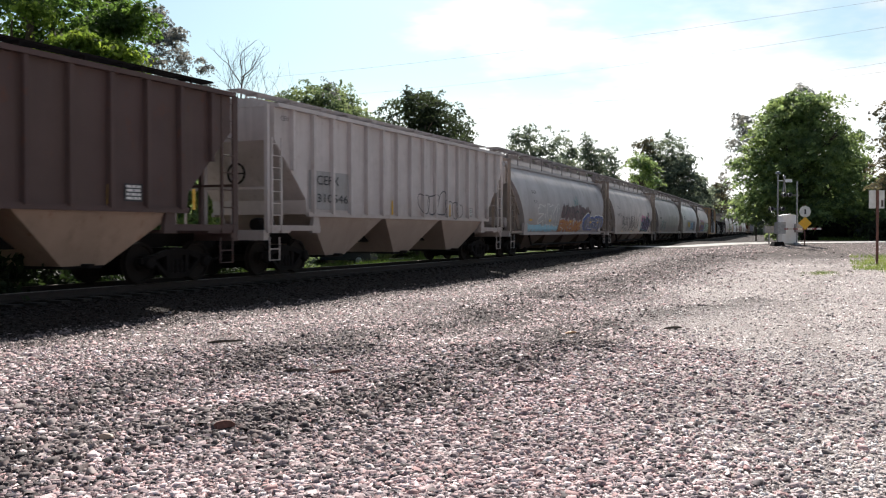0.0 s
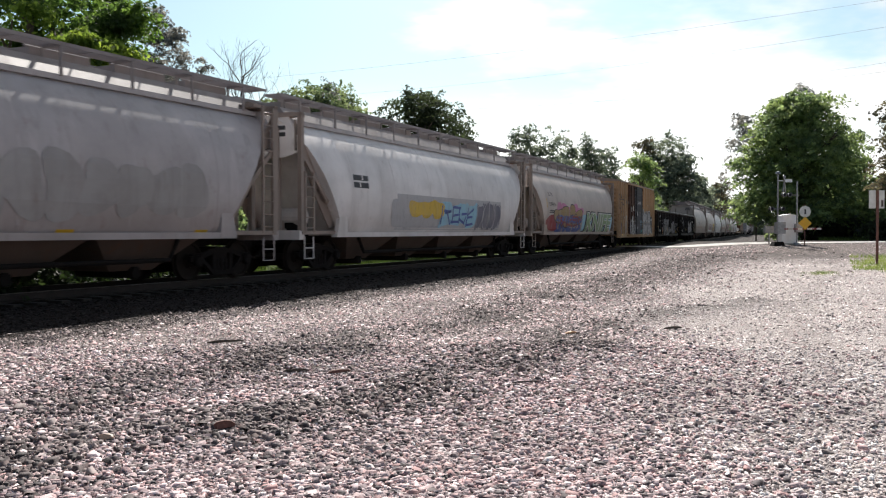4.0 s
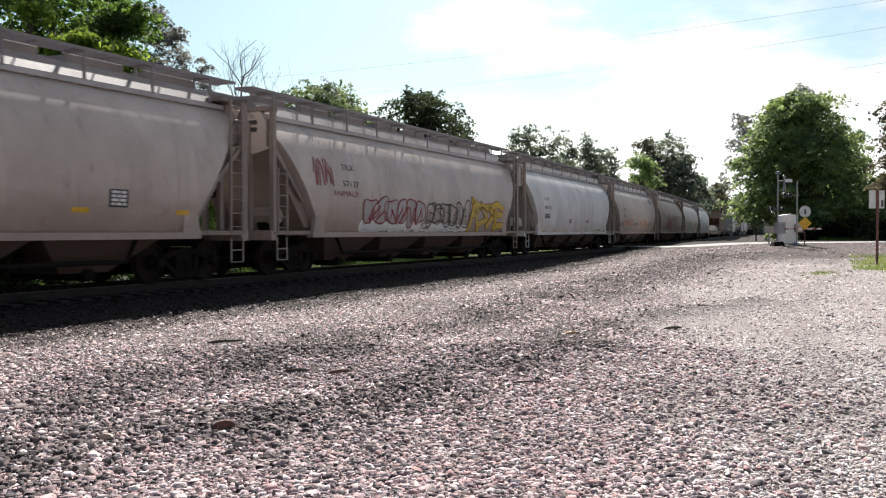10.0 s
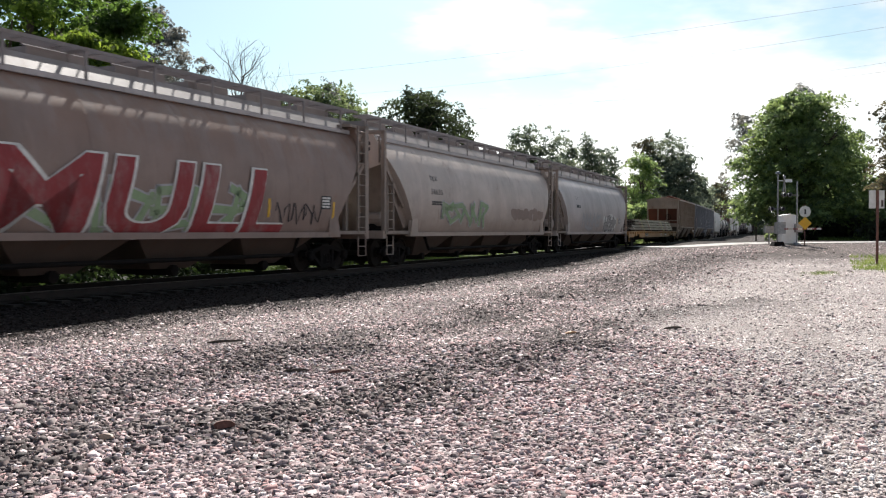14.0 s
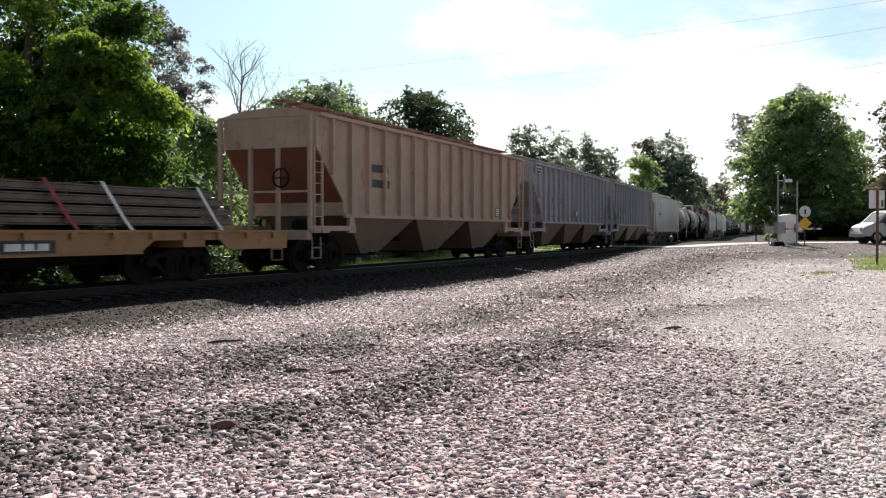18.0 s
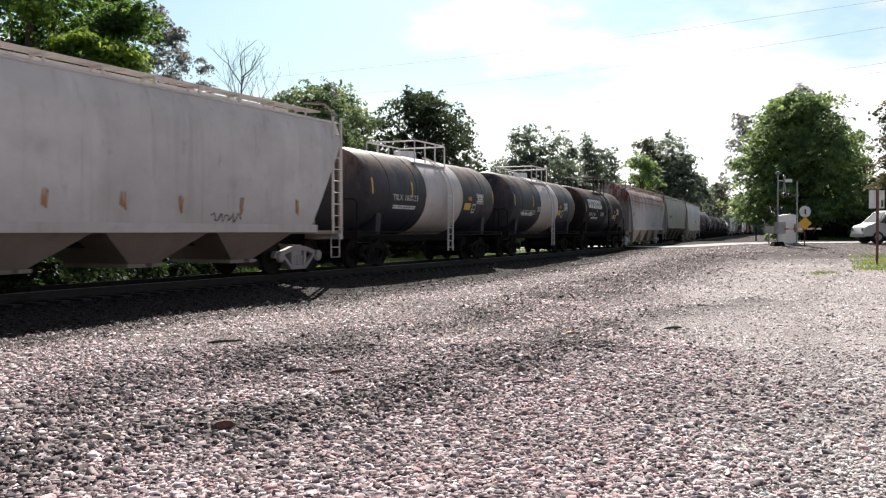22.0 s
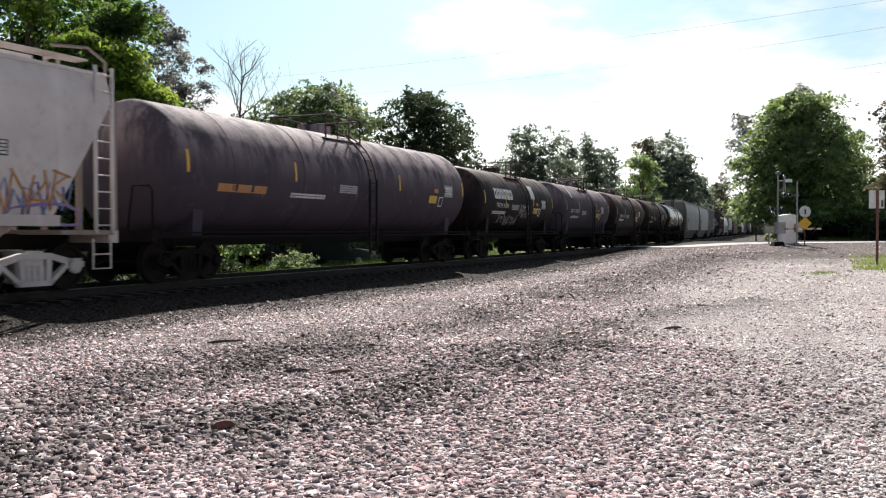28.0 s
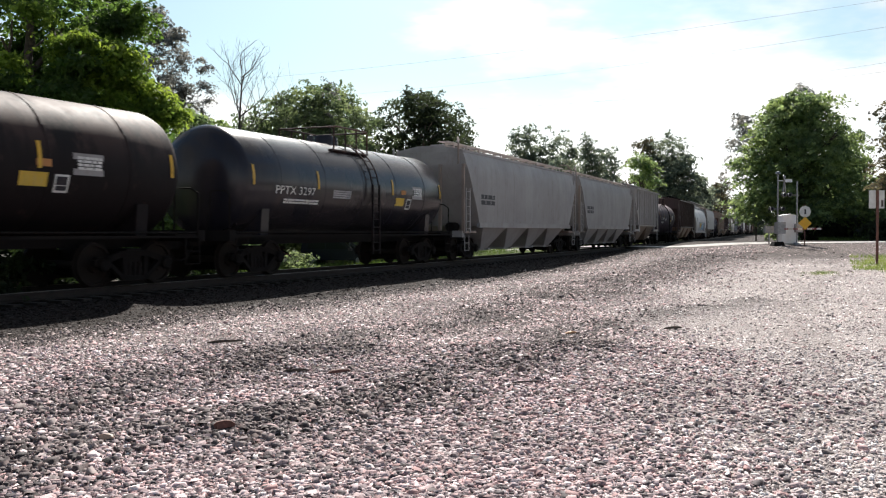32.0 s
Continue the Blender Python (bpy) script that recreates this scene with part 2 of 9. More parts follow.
M = {
    "white": paint("white_paint", (0.54, 0.49, 0.48), 0.28, 0.45, dust=0.4, dust_col=(0.29, 0.205, 0.155)),
    "bright": paint("bright_white_paint", (0.72, 0.69, 0.68), 0.2, 0.35, dust=0.2),
    "cream": paint("dusty_cream_white_paint", (0.64, 0.59, 0.575), 0.25, 0.4, dust=0.25),
    "grey": paint("grey_paint", (0.33, 0.315, 0.312), 0.3, 0.45),
    "pale": paint("pale_grey_paint", (0.44, 0.41, 0.415), 0.25, 0.4, dust=0.35, dust_col=(0.24, 0.18, 0.15)),
    "tan": paint("tan_paint", (0.54, 0.46, 0.415), 0.3, 0.4, dust=0.6, dust_col=(0.26, 0.185, 0.14)),
    "pinkish": paint("pinkish_grey_paint", (0.275, 0.20, 0.172), 0.4, 0.4, rust_or_lit_col=(0.24, 0.13, 0.085), top_rust_or_lit=0.6),
    "brown": paint("brown_paint", (0.10, 0.066, 0.062), 0.5, 0.5),
    "beige": paint("beige_paint", (0.40, 0.285, 0.215), 0.75, 0.6, rust_or_lit_col=(0.22, 0.08, 0.04)),
    "blue": paint("blue_grey_paint", (0.30, 0.295, 0.32), 0.12, 0.3),
    "rusty": paint("rust_streaked_paint", (0.43, 0.41, 0.42), 0.25, 0.35, rust_or_lit_col=(0.20, 0.05, 0.03), top_rust_or_lit=0.95),
    "yellow": paint("yellow_paint", (0.41, 0.255, 0.14), 0.8, 0.75, rust_or_lit_col=(0.15, 0.06, 0.03)),
    "rustdoor": paint("rusty_brown_door_paint", (0.075, 0.032, 0.022), 0.5, 0.5, rust_or_lit_col=(0.13, 0.045, 0.02), dirt_col=(0.03, 0.018, 0.014)),
    # Pale top runs stand for dust and for sun on the upper shell.
    "plum": paint("dusty_lit_top_purple_grey_paint", (0.062, 0.050, 0.066), 0.2, 0.35, 0.72, rust_or_lit_col=(0.36, 0.285, 0.295), dirt_col=(0.09, 0.072, 0.082), top_rust_or_lit=0.85),
    "deck": paint("deck_yellow_paint", (0.32, 0.18, 0.075), 0.75, 0.7),
    "door": paint("black_door_paint", (0.035, 0.04, 0.055), 0.2, 0.3),
    "black": paint("black_paint", (0.011, 0.008, 0.009), 0.2, 0.3, 0.6, rust_or_lit_col=(0.15, 0.092, 0.075), dirt_col=(0.022, 0.015, 0.015), top_rust_or_lit=0.65),
    "dusty": paint("dusty_brown_black_paint", (0.018, 0.012, 0.014), 0.2, 0.3, 0.6, rust_or_lit_col=(0.26, 0.18, 0.155), dirt_col=(0.03, 0.02, 0.02), top_rust_or_lit=0.8),
    "gloss": paint("glossy_blue_black_paint", (0.020, 0.019, 0.026), 0.08, 0.15, 0.2, rust_or_lit_col=(0.10, 0.08, 0.085)),
    "slate": paint("slate_grey_paint", (0.028, 0.029, 0.038), 0.25, 0.35, 0.42, rust_or_lit_col=(0.23, 0.145, 0.115), dirt_col=(0.07, 0.058, 0.056), top_rust_or_lit=0.85),
    "under": paint("underframe_grime", (0.011, 0.009, 0.0085), 0.4, 0.4, 0.85, rust_or_lit_col=(0.034, 0.018, 0.013), dirt_col=(0.02, 0.016, 0.014)),
    "wheel": paint("wheel_steel", (0.017, 0.013, 0.011), 0.3, 0.4, 0.75, rust_or_lit_col=(0.035, 0.02, 0.015), dirt_col=(0.018, 0.014, 0.012)),
    "tanbay": paint("dusty_tan_bay_paint", (0.165, 0.122, 0.097), 0.5, 0.65),
    "rustbay": paint("grimy_bay_paint", (0.105, 0.077, 0.064), 0.55, 0.6),
    "walk": paint("dusty_walkway_steel", (0.25, 0.225, 0.225), 0.3, 0.4),
    "endplate": paint("dusty_end_plate_paint", (0.27, 0.215, 0.185), 0.35, 0.5),
    "steel": plain("rail_steel", (0.022, 0.015, 0.012), 0.8, 0.1),
    "new_rail": plain("new_rail_steel", (0.085, 0.066, 0.062), 0.32, 0.6, 0.25, 3.0),
    "polish": plain("polished_rail_head", (0.20, 0.17, 0.15), 0.42, 0.9, 0.15),
    "galv": plain("galvanised_steel", (0.30, 0.30, 0.305), 0.45, 0.6),
    "tie": plain("creosoted_wood", (0.020, 0.016, 0.013), 0.9, 0, 0.4, 9, 0.5),
    "bark": plain("bark", (0.09, 0.07, 0.055), 0.95, 0, 0.4, 5, 0.6),
    "deadwood": plain("dead_wood", (0.075, 0.062, 0.056), 0.9, 0, 0.3, 5, 0.4),
    "asphalt": plain("worn_asphalt", (0.50, 0.475, 0.45), 0.9, 0, 0.15, 1.2, 0.2),
    "rubber": plain("rubber", (0.02, 0.02, 0.02), 0.8),
    "glass_dark": plain("tinted_glass", (0.015, 0.018, 0.02), 0.08, 0, 0.05, 3, 0),
    "chrome": plain("chrome", (0.7, 0.7, 0.7), 0.15, 1.0, 0.05, 3, 0),
    "van": plain("silver_beige_car_paint", (0.46, 0.44, 0.41), 0.3, 0, 0.04, 2, 0),
    "red_car": plain("dark_red_car_paint", (0.05, 0.008, 0.012), 0.16, 0, 0.06, 2, 0),
    "dark_car": plain("charcoal_car_paint", (0.02, 0.023, 0.03), 0.14, 0, 0.06, 2, 0),
    "letter": plain("black_lettering", (0.03, 0.03, 0.035), 0.6, 0, 0.3, 5, 0),
    "letter_w": plain("white_lettering", (0.66, 0.65, 0.62), 0.6, 0, 0.15, 5, 0),
    "reflector": plain("yellow_reflector", (0.62, 0.36, 0.02), 0.4, 0, 0.15, 5, 0),
    "sign_y": plain("yellow_sign", (0.80, 0.42, 0.01), 0.4, 0, 0.06, 5, 0),
    "sign_w": plain("sign_back_metal", (0.62, 0.61, 0.58), 0.5, 0.2, 0.1, 4, 0.05),
    "sign_r": plain("red_sign", (0.18, 0.02, 0.02), 0.4, 0, 0.1, 4, 0),
    "post": plain("rusty_post", (0.14, 0.06, 0.045), 0.8, 0, 0.3, 6, 0.2),
    "bungalow": plain("white_cabinet_paint", (0.86, 0.86, 0.86), 0.45, 0, 0.06, 2, 0.05),
    "concrete": plain("concrete", (0.42, 0.40, 0.37), 0.9, 0, 0.2, 3, 0.3),
    "wire": plain("grey_cable", (0.25, 0.25, 0.26), 0.6),
    "sky_blue": spray("sky_blue_spray", (0.28, 0.50, 0.62)),
    "g_red": spray("red_spray", (0.27, 0.03, 0.035)),
    "g_green": spray("green_spray", (0.26, 0.36, 0.20)),
    "g_pink": spray("pink_spray", (0.55, 0.20, 0.34)),
    "g_teal": spray("teal_spray", (0.07, 0.30, 0.32)),
    "g_blue": spray("blue_spray", (0.07, 0.11, 0.32)),
    "g_purple": spray("purple_spray", (0.22, 0.15, 0.34)),
    "g_slate": spray("slate_spray", (0.15, 0.145, 0.185)),
    "g_maroon": spray("maroon_spray", (0.12, 0.07, 0.075)),
    "g_yellow": spray("yellow_spray", (0.60, 0.40, 0.05)),
    "g_dim": spray("dull_brown_silver_spray", (0.10, 0.08, 0.08)),
    "g_fog": spray("thin_silver_spray", (0.16, 0.15, 0.16)),
    "g_lilac": spray("faded_lilac_spray", (0.19, 0.16, 0.21)),
    "g_ochre": spray("ochre_spray", (0.34, 0.23, 0.10)),
    "g_peach": spray("faded_orange_strip", (0.48, 0.24, 0.15)),
    "g_straw": spray("faded_yellow_webbing", (0.62, 0.54, 0.22)),
    "g_grey": spray("silver_spray", (0.42, 0.41, 0.42)),
    "g_orange": spray("orange_spray", (0.45, 0.20, 0.06)),
    "redend": paint("rusty_red_paint", (0.20, 0.07, 0.045), 0.6, 0.6),
    "stone": stone_material("crushed_stone", [(0.078, 0.062, 0.071), (0.515, 0.303, 0.294), (0.672, 0.510, 0.513), (0.224, 0.170, 0.180), (0.784, 0.539, 0.532), (0.448, 0.350, 0.371), (0.627, 0.434, 0.428), (0.896, 0.728, 0.731), (0.358, 0.236, 0.238), (0.739, 0.567, 0.569), (0.950, 0.823, 0.817), (0.050, 0.040, 0.047), (0.500, 0.376, 0.378), (0.120, 0.094, 0.097), (0.440, 0.282, 0.272)], 0.97),
    "turned_stone": stone_material("turned_up_stone", [(0.06, 0.046, 0.048), (0.34, 0.25, 0.24), (0.15, 0.112, 0.112), (0.50, 0.39, 0.38), (0.10, 0.075, 0.076), (0.24, 0.175, 0.172), (0.66, 0.54, 0.52), (0.14, 0.10, 0.10), (0.30, 0.215, 0.205), (0.40, 0.31, 0.30)], 0.55),
    # Grimy stone, its colour also darkened to deepen the train's shadow.
    "dark_stone": stone_material("grimy_shadowed_stone", [(0.04, 0.028, 0.023), (0.11, 0.075, 0.060), (0.17, 0.118, 0.096), (0.07, 0.047, 0.038), (0.36, 0.25, 0.205), (0.12, 0.078, 0.062)], 0.13),
    "fine_stone": stone_material("fine_stone", [(0.10, 0.086, 0.083), (0.52, 0.46, 0.44), (0.64, 0.58, 0.56), (0.36, 0.31, 0.30), (0.20, 0.17, 0.165), (0.56, 0.485, 0.465), (0.80, 0.75, 0.73), (0.46, 0.38, 0.36), (0.66, 0.60, 0.58)], 1.4),
    # Leaf colour lifted so that its darks look veiled by haze.
    "leaf": leaf_material("hazed_fresh_leaf", (0.16, 0.22, 0.095), (0.52, 0.64, 0.23)),
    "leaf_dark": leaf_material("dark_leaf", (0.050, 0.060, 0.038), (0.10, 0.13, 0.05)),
    # Lit copy of the large tree's leaf: sunlight is put into its colour.
    "leaf_lit": leaf_material("sun_tinted_yellow_green_leaf", (0.13, 0.19, 0.035), (0.52, 0.66, 0.09)),
    "leaf_soft": leaf_material("soft_yellow_green_leaf", (0.17, 0.22, 0.095), (0.54, 0.68, 0.23)),
    # Leaf darkened in colour to look shaded where no shadow falls.
    "leaf_shade": leaf_material("shade_darkened_leaf", (0.036, 0.05, 0.022), (0.035, 0.055, 0.015)),
    # Dark leaf, also the shaded counterpart of the lit copy.
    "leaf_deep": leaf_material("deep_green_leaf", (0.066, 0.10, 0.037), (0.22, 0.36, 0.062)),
    # Base and translucent colours raised, in part to imitate distant haze.
    "leaf_row": leaf_material("hazed_soft_green_leaf", (0.135, 0.155, 0.115), (0.42, 0.47, 0.31)),
    # Green brightened partly for haze that the scene has no volume for.
    "leaf_mid": leaf_material("hazed_mid_leaf", (0.125, 0.155, 0.08), (0.38, 0.46, 0.19)),
    "leaf_grey": leaf_material("greyish_leaf", (0.20, 0.19, 0.18), (0.50, 0.48, 0.42)),
    "leaf_red": leaf_material("reddish_leaf", (0.10, 0.085, 0.06), (0.22, 0.19, 0.10)),
    "grass": leaf_material("grass_blade", (0.07, 0.105, 0.028), (0.14, 0.21, 0.035)),
    "grass_lit": leaf_material("sunny_grass_blade", (0.13, 0.16, 0.05), (0.36, 0.43, 0.12)),
    "ground": ground_material(),
}


# ---- mesh tools ----
def mesh_of(name, bm, material):
    me = bpy.data.meshes.new(name)
    bmesh.ops.recalc_face_normals(bm, faces=bm.faces)
    bm.to_mesh(me)
    bm.free()
    me.materials.append(M[material] if isinstance(material, str) else material)
    return me


def part(name, bm, material, parent, label="", at=None):
    """One mesh object under a thing or under a part; bm may also be a mesh that is shared."""
    me = bm if isinstance(bm, bpy.types.Mesh) else mesh_of(name, bm, material)
    ob = new(name, me)
    ob.parent = parent
    if at is not None:
        ob.matrix_basis = at
    return tagged(ob, label=label)


def smooth(ob_or_me, angle=40):
    me = ob_or_me.data if isinstance(ob_or_me, bpy.types.Object) else ob_or_me
    me.shade_smooth()
    me.set_sharp_from_angle(angle=radians(angle))
    return ob_or_me


def box(bm, x0, x1, y0, y1, z0, z1):
    v = [bm.verts.new((x, y, z)) for x in (x0, x1) for y in (y0, y1) for z in (z0, z1)]
    for f in ((0, 1, 3, 2), (4, 6, 7, 5), (0, 4, 5, 1), (2, 3, 7, 6), (0, 2, 6, 4), (1, 5, 7, 3)):
        bm.faces.new([v[i] for i in f])
    return v


def prism(bm, pts, axis, a, b):
    """A polygon pushed along an axis. 'y': pts are (x, z); 'x': (y, z); 'z': (x, y)."""
    def at(p, d):
        return {"y": (p[0], d, p[1]), "x": (d, p[0], p[1]), "z": (p[0], p[1], d)}[axis]
    lo, hi = [bm.verts.new(at(p, a)) for p in pts], [bm.verts.new(at(p, b)) for p in pts]
    n = len(pts)
    bm.faces.new(lo)
    bm.faces.new(hi[::-1])
    for i in range(n):
        bm.faces.new((lo[i], hi[i], hi[(i + 1) % n], lo[(i + 1) % n]))


def rod(bm, p, q, r, n=6):
    p, q = Vector(p), Vector(q)
    turn = (q - p).to_track_quat("Z", "Y").to_matrix()
    rings = [[bm.verts.new(c + turn @ Vector((r * math.cos(2 * math.pi * i / n), r * math.sin(2 * math.pi * i / n), 0))) for i in range(n)] for c in (p, q)]
    for i in range(n):
        bm.faces.new((rings[0][i], rings[0][(i + 1) % n], rings[1][(i + 1) % n], rings[1][i]))
    bm.faces.new(rings[0][::-1])
    bm.faces.new(rings[1])


def pipe(bm, pts, r, n=6):
    """A round bar bent along a line of points."""
    pts = [Vector(p) for p in pts]
    rings = []
    for k, p in enumerate(pts):
        d = (pts[min(k + 1, len(pts) - 1)] - pts[max(k - 1, 0)]).normalized()
        turn = d.to_track_quat("Z", "Y").to_matrix() if abs(d.y) < 0.9 else d.to_track_quat("Z", "X").to_matrix()
        rings.append([bm.verts.new(p + turn @ Vector((r * math.cos(2 * math.pi * i / n), r * math.sin(2 * math.pi * i / n), 0))) for i in range(n)])
    for a, b in zip(rings, rings[1:]):
        off = min(range(n), key=lambda o: sum((a[i].co - b[(i + o) % n].co).length for i in range(n)))
        for i in range(n):
            bm.faces.new((a[i], a[(i + 1) % n], b[(i + 1 + off) % n], b[(i + off) % n]))
    bm.faces.new(rings[0][::-1])
    bm.faces.new(rings[-1])


def frustum(bm, z0, r0, z1, r1):
    """A box that narrows: r = (x0, x1, y0, y1) at the heights z0 and z1."""
    lo = [bm.verts.new((x, y, z0)) for x, y in ((r0[0], r0[2]), (r0[1], r0[2]), (r0[1], r0[3]), (r0[0], r0[3]))]
    hi = [bm.verts.new((x, y, z1)) for x, y in ((r1[0], r1[2]), (r1[1], r1[2]), (r1[1], r1[3]), (r1[0], r1[3]))]
    bm.faces.new(lo[::-1])
    bm.faces.new(hi)
    for i in range(4):
        bm.faces.new((lo[i], lo[(i + 1) % 4], hi[(i + 1) % 4], hi[i]))


def lathe(bm, profile, axis="y", n=24, c=(0, 0, 0)):
    """Profile: (radius, along). Closed at both ends where the radius is 0."""
    rings = []
    for r, d in profile:
        ring = []
        for i in range(n if r > 1e-6 else 1):
            a = 2 * math.pi * i / n
            u, w = r * math.cos(a), r * math.sin(a)
            p = {"y": (u, d, w), "x": (d, u, w), "z": (u, w, d)}[axis]
            ring.append(bm.verts.new((p[0] + c[0], p[1] + c[1], p[2] + c[2])))
        rings.append(ring)
    for a, b in zip(rings, rings[1:]):
        for i in range(n):
            va = [a[i % len(a)], a[(i + 1) % len(a)]]
            vb = [b[i % len(b)], b[(i + 1) % len(b)]]
            loop = list(dict.fromkeys((va[0], va[1], vb[1], vb[0])))
            if len(loop) > 2:
                bm.faces.new(loop)


def made(fn, *args, **kw):
    bm = bmesh.new()
    fn(bm, *args, **kw)
    return bm


def thing(name, label, category, group="", m=None):
    ob = new(name)
    ob.empty_display_size = 0.3
    if m is not None:
        ob.matrix_basis = m
    return tagged(ob, label, category, group)


# ---- the line of the track ----
KNOT_S = [-160, -40, 20, 60, 110, 180, 300, 600, 900]
KNOT_K = [0.0, 1.461, 1.746, 0.583, 0.363, -0.068, -0.047, -0.037, 0.0]
DS = 0.5
TS = np.arange(-750, 1500, DS)
HEADING0, OFFSET = radians(26.4072), 15.2064
_turn = np.cumsum(np.interp(TS, KNOT_S, KNOT_K) / 1000) * DS
_i0 = int(750 / DS)
TH = HEADING0 - (_turn - _turn[_i0])
TX, TY = np.cumsum(np.sin(TH)) * DS, np.cumsum(np.cos(TH)) * DS
TX, TY = TX - TX[_i0] - OFFSET * math.cos(HEADING0), TY - TY[_i0] + OFFSET * math.sin(HEADING0)


def on_track(s, l=0.0):
    """The place s metres along the line and l metres to its camera side, and the heading there."""
    x, y, th = (float(np.interp(s, TS, a)) for a in (TX, TY, TH))
    return x + l * math.cos(th), y - l * math.sin(th), th


def track_pose(s, l=0.0, z=0.0):
    x, y, th = on_track(s, l)
    return pose(x, y, z, 0, 0, 90 - math.degrees(th))


def track_coords(x, y):
    """For arrays of places: s along the line and l to its camera side."""
    idx = np.arange(0, len(TS), 8)
    px, py = TX[idx], TY[idx]
    out = np.zeros(len(x), int)
    for i in range(0, len(x), 4000):
        d = (x[i:i + 4000, None] - px) ** 2 + (y[i:i + 4000, None] - py) ** 2
        out[i:i + 4000] = idx[np.argmin(d, 1)]
    th = TH[out]
    dx, dy = x - TX[out], y - TY[out]
    along = dx * np.sin(th) + dy * np.cos(th)
    return TS[out] + along, dx * np.cos(th) - dy * np.sin(th)


def heaps(s, l):
    """How far the coarse stone is turned up: two wheel-thrown ridges beside the track, a rubble bank at the road."""
    wob = 0.30 * np.sin(s * 0.55) + 0.16 * np.sin(s * 1.37 + 1.0)
    one = np.exp(-((l - 8.3 - wob) / 0.85) ** 2)
    two = np.exp(-((l - 10.2 - 0.13 * (s - 5) + wob) / 0.8) ** 2) * (s < 22)
    lumps = 0.62 + 0.38 * np.sin(s * 1.9 + 1.3 * np.sin(l * 2.3)) * np.sin(s * 0.83 + 2.0 + l)
    bank = np.exp(-((s - 51.0) / 4.6) ** 2) * np.clip((l - 6.5) / 1.5, 0, 1) * np.clip((16.5 - l) / 2, 0, 1)
    wide = np.exp(-((l - 8.2) / 1.8) ** 2) * np.clip((s - 14) / 8, 0, 1)
    return np.clip((np.maximum(np.maximum(one, two), wide) * np.clip((52 - s) / 6, 0, 1) + 0.9 * bank) * lumps, 0, 1)


def lane(s, l):
    """Share of fine pale driveway gravel, with darker strips between the wheel paths."""
    edge = np.interp(s, [4, 6, 8, 11, 15, 22, 36, 50], [14.6, 14.2, 13.8, 12.9, 11.6, 10.3, 9.9, 10.6])
    return np.clip((l - edge + 0.5 * np.sin(s * 0.9 + l)) / 2.6 + 0.5, 0, 1)


def ground_z(x, y):
    x, y = np.atleast_1d(np.asarray(x, float)), np.atleast_1d(np.asarray(y, float))
    s, l = track_coords(x, y)
    road = np.interp(x, [-60, 8, 13, 17, 22, 30, 80], [0.0, -0.02, 0.0, -0.06, 0.27, 0.38, 0.4])
    lot = -0.46 + (road + 0.46) * np.clip((y - 36) / 22, 0, 1) ** 1.4
    lot = lot + 0.05 * np.sin(x * 0.7 + 0.3 * y) * np.sin(y * 0.45) * (y < 45)
    back = np.interp(-l, [0, 1.6, 4, 9, 30, 60, 4000], [-0.22, -0.24, -0.75, -1.0, -1.35, -1.5, -1.5])
    cross = np.exp(-((s - 70) / 9) ** 2)
    back = back * (1 - 0.8 * cross * (l > -14))
    lot = lot + 0.07 * heaps(s, l) * (l > 3)
    near = np.interp(l, [0, 1.55, 3.3, 4.6], [0, 0, 0.85, 1.0])
    front = -0.22 * (1 - near) + near * lot
    beyond = np.clip((s - 80) / 30, 0, 1)
    front = np.where(l > 1.5, front * (1 - beyond) + beyond * np.interp(l, [1.5, 4, 9, 14], [-0.23, -0.6, -0.35, 0.1]), front)
    z = np.where(l > 0, front, back)
    flat = (np.abs(s - 70) < 4.5) & (np.abs(l) < 3)
    return np.where(flat, -0.05, z)


def gz(x, y):
    return float(ground_z(x, y)[0])


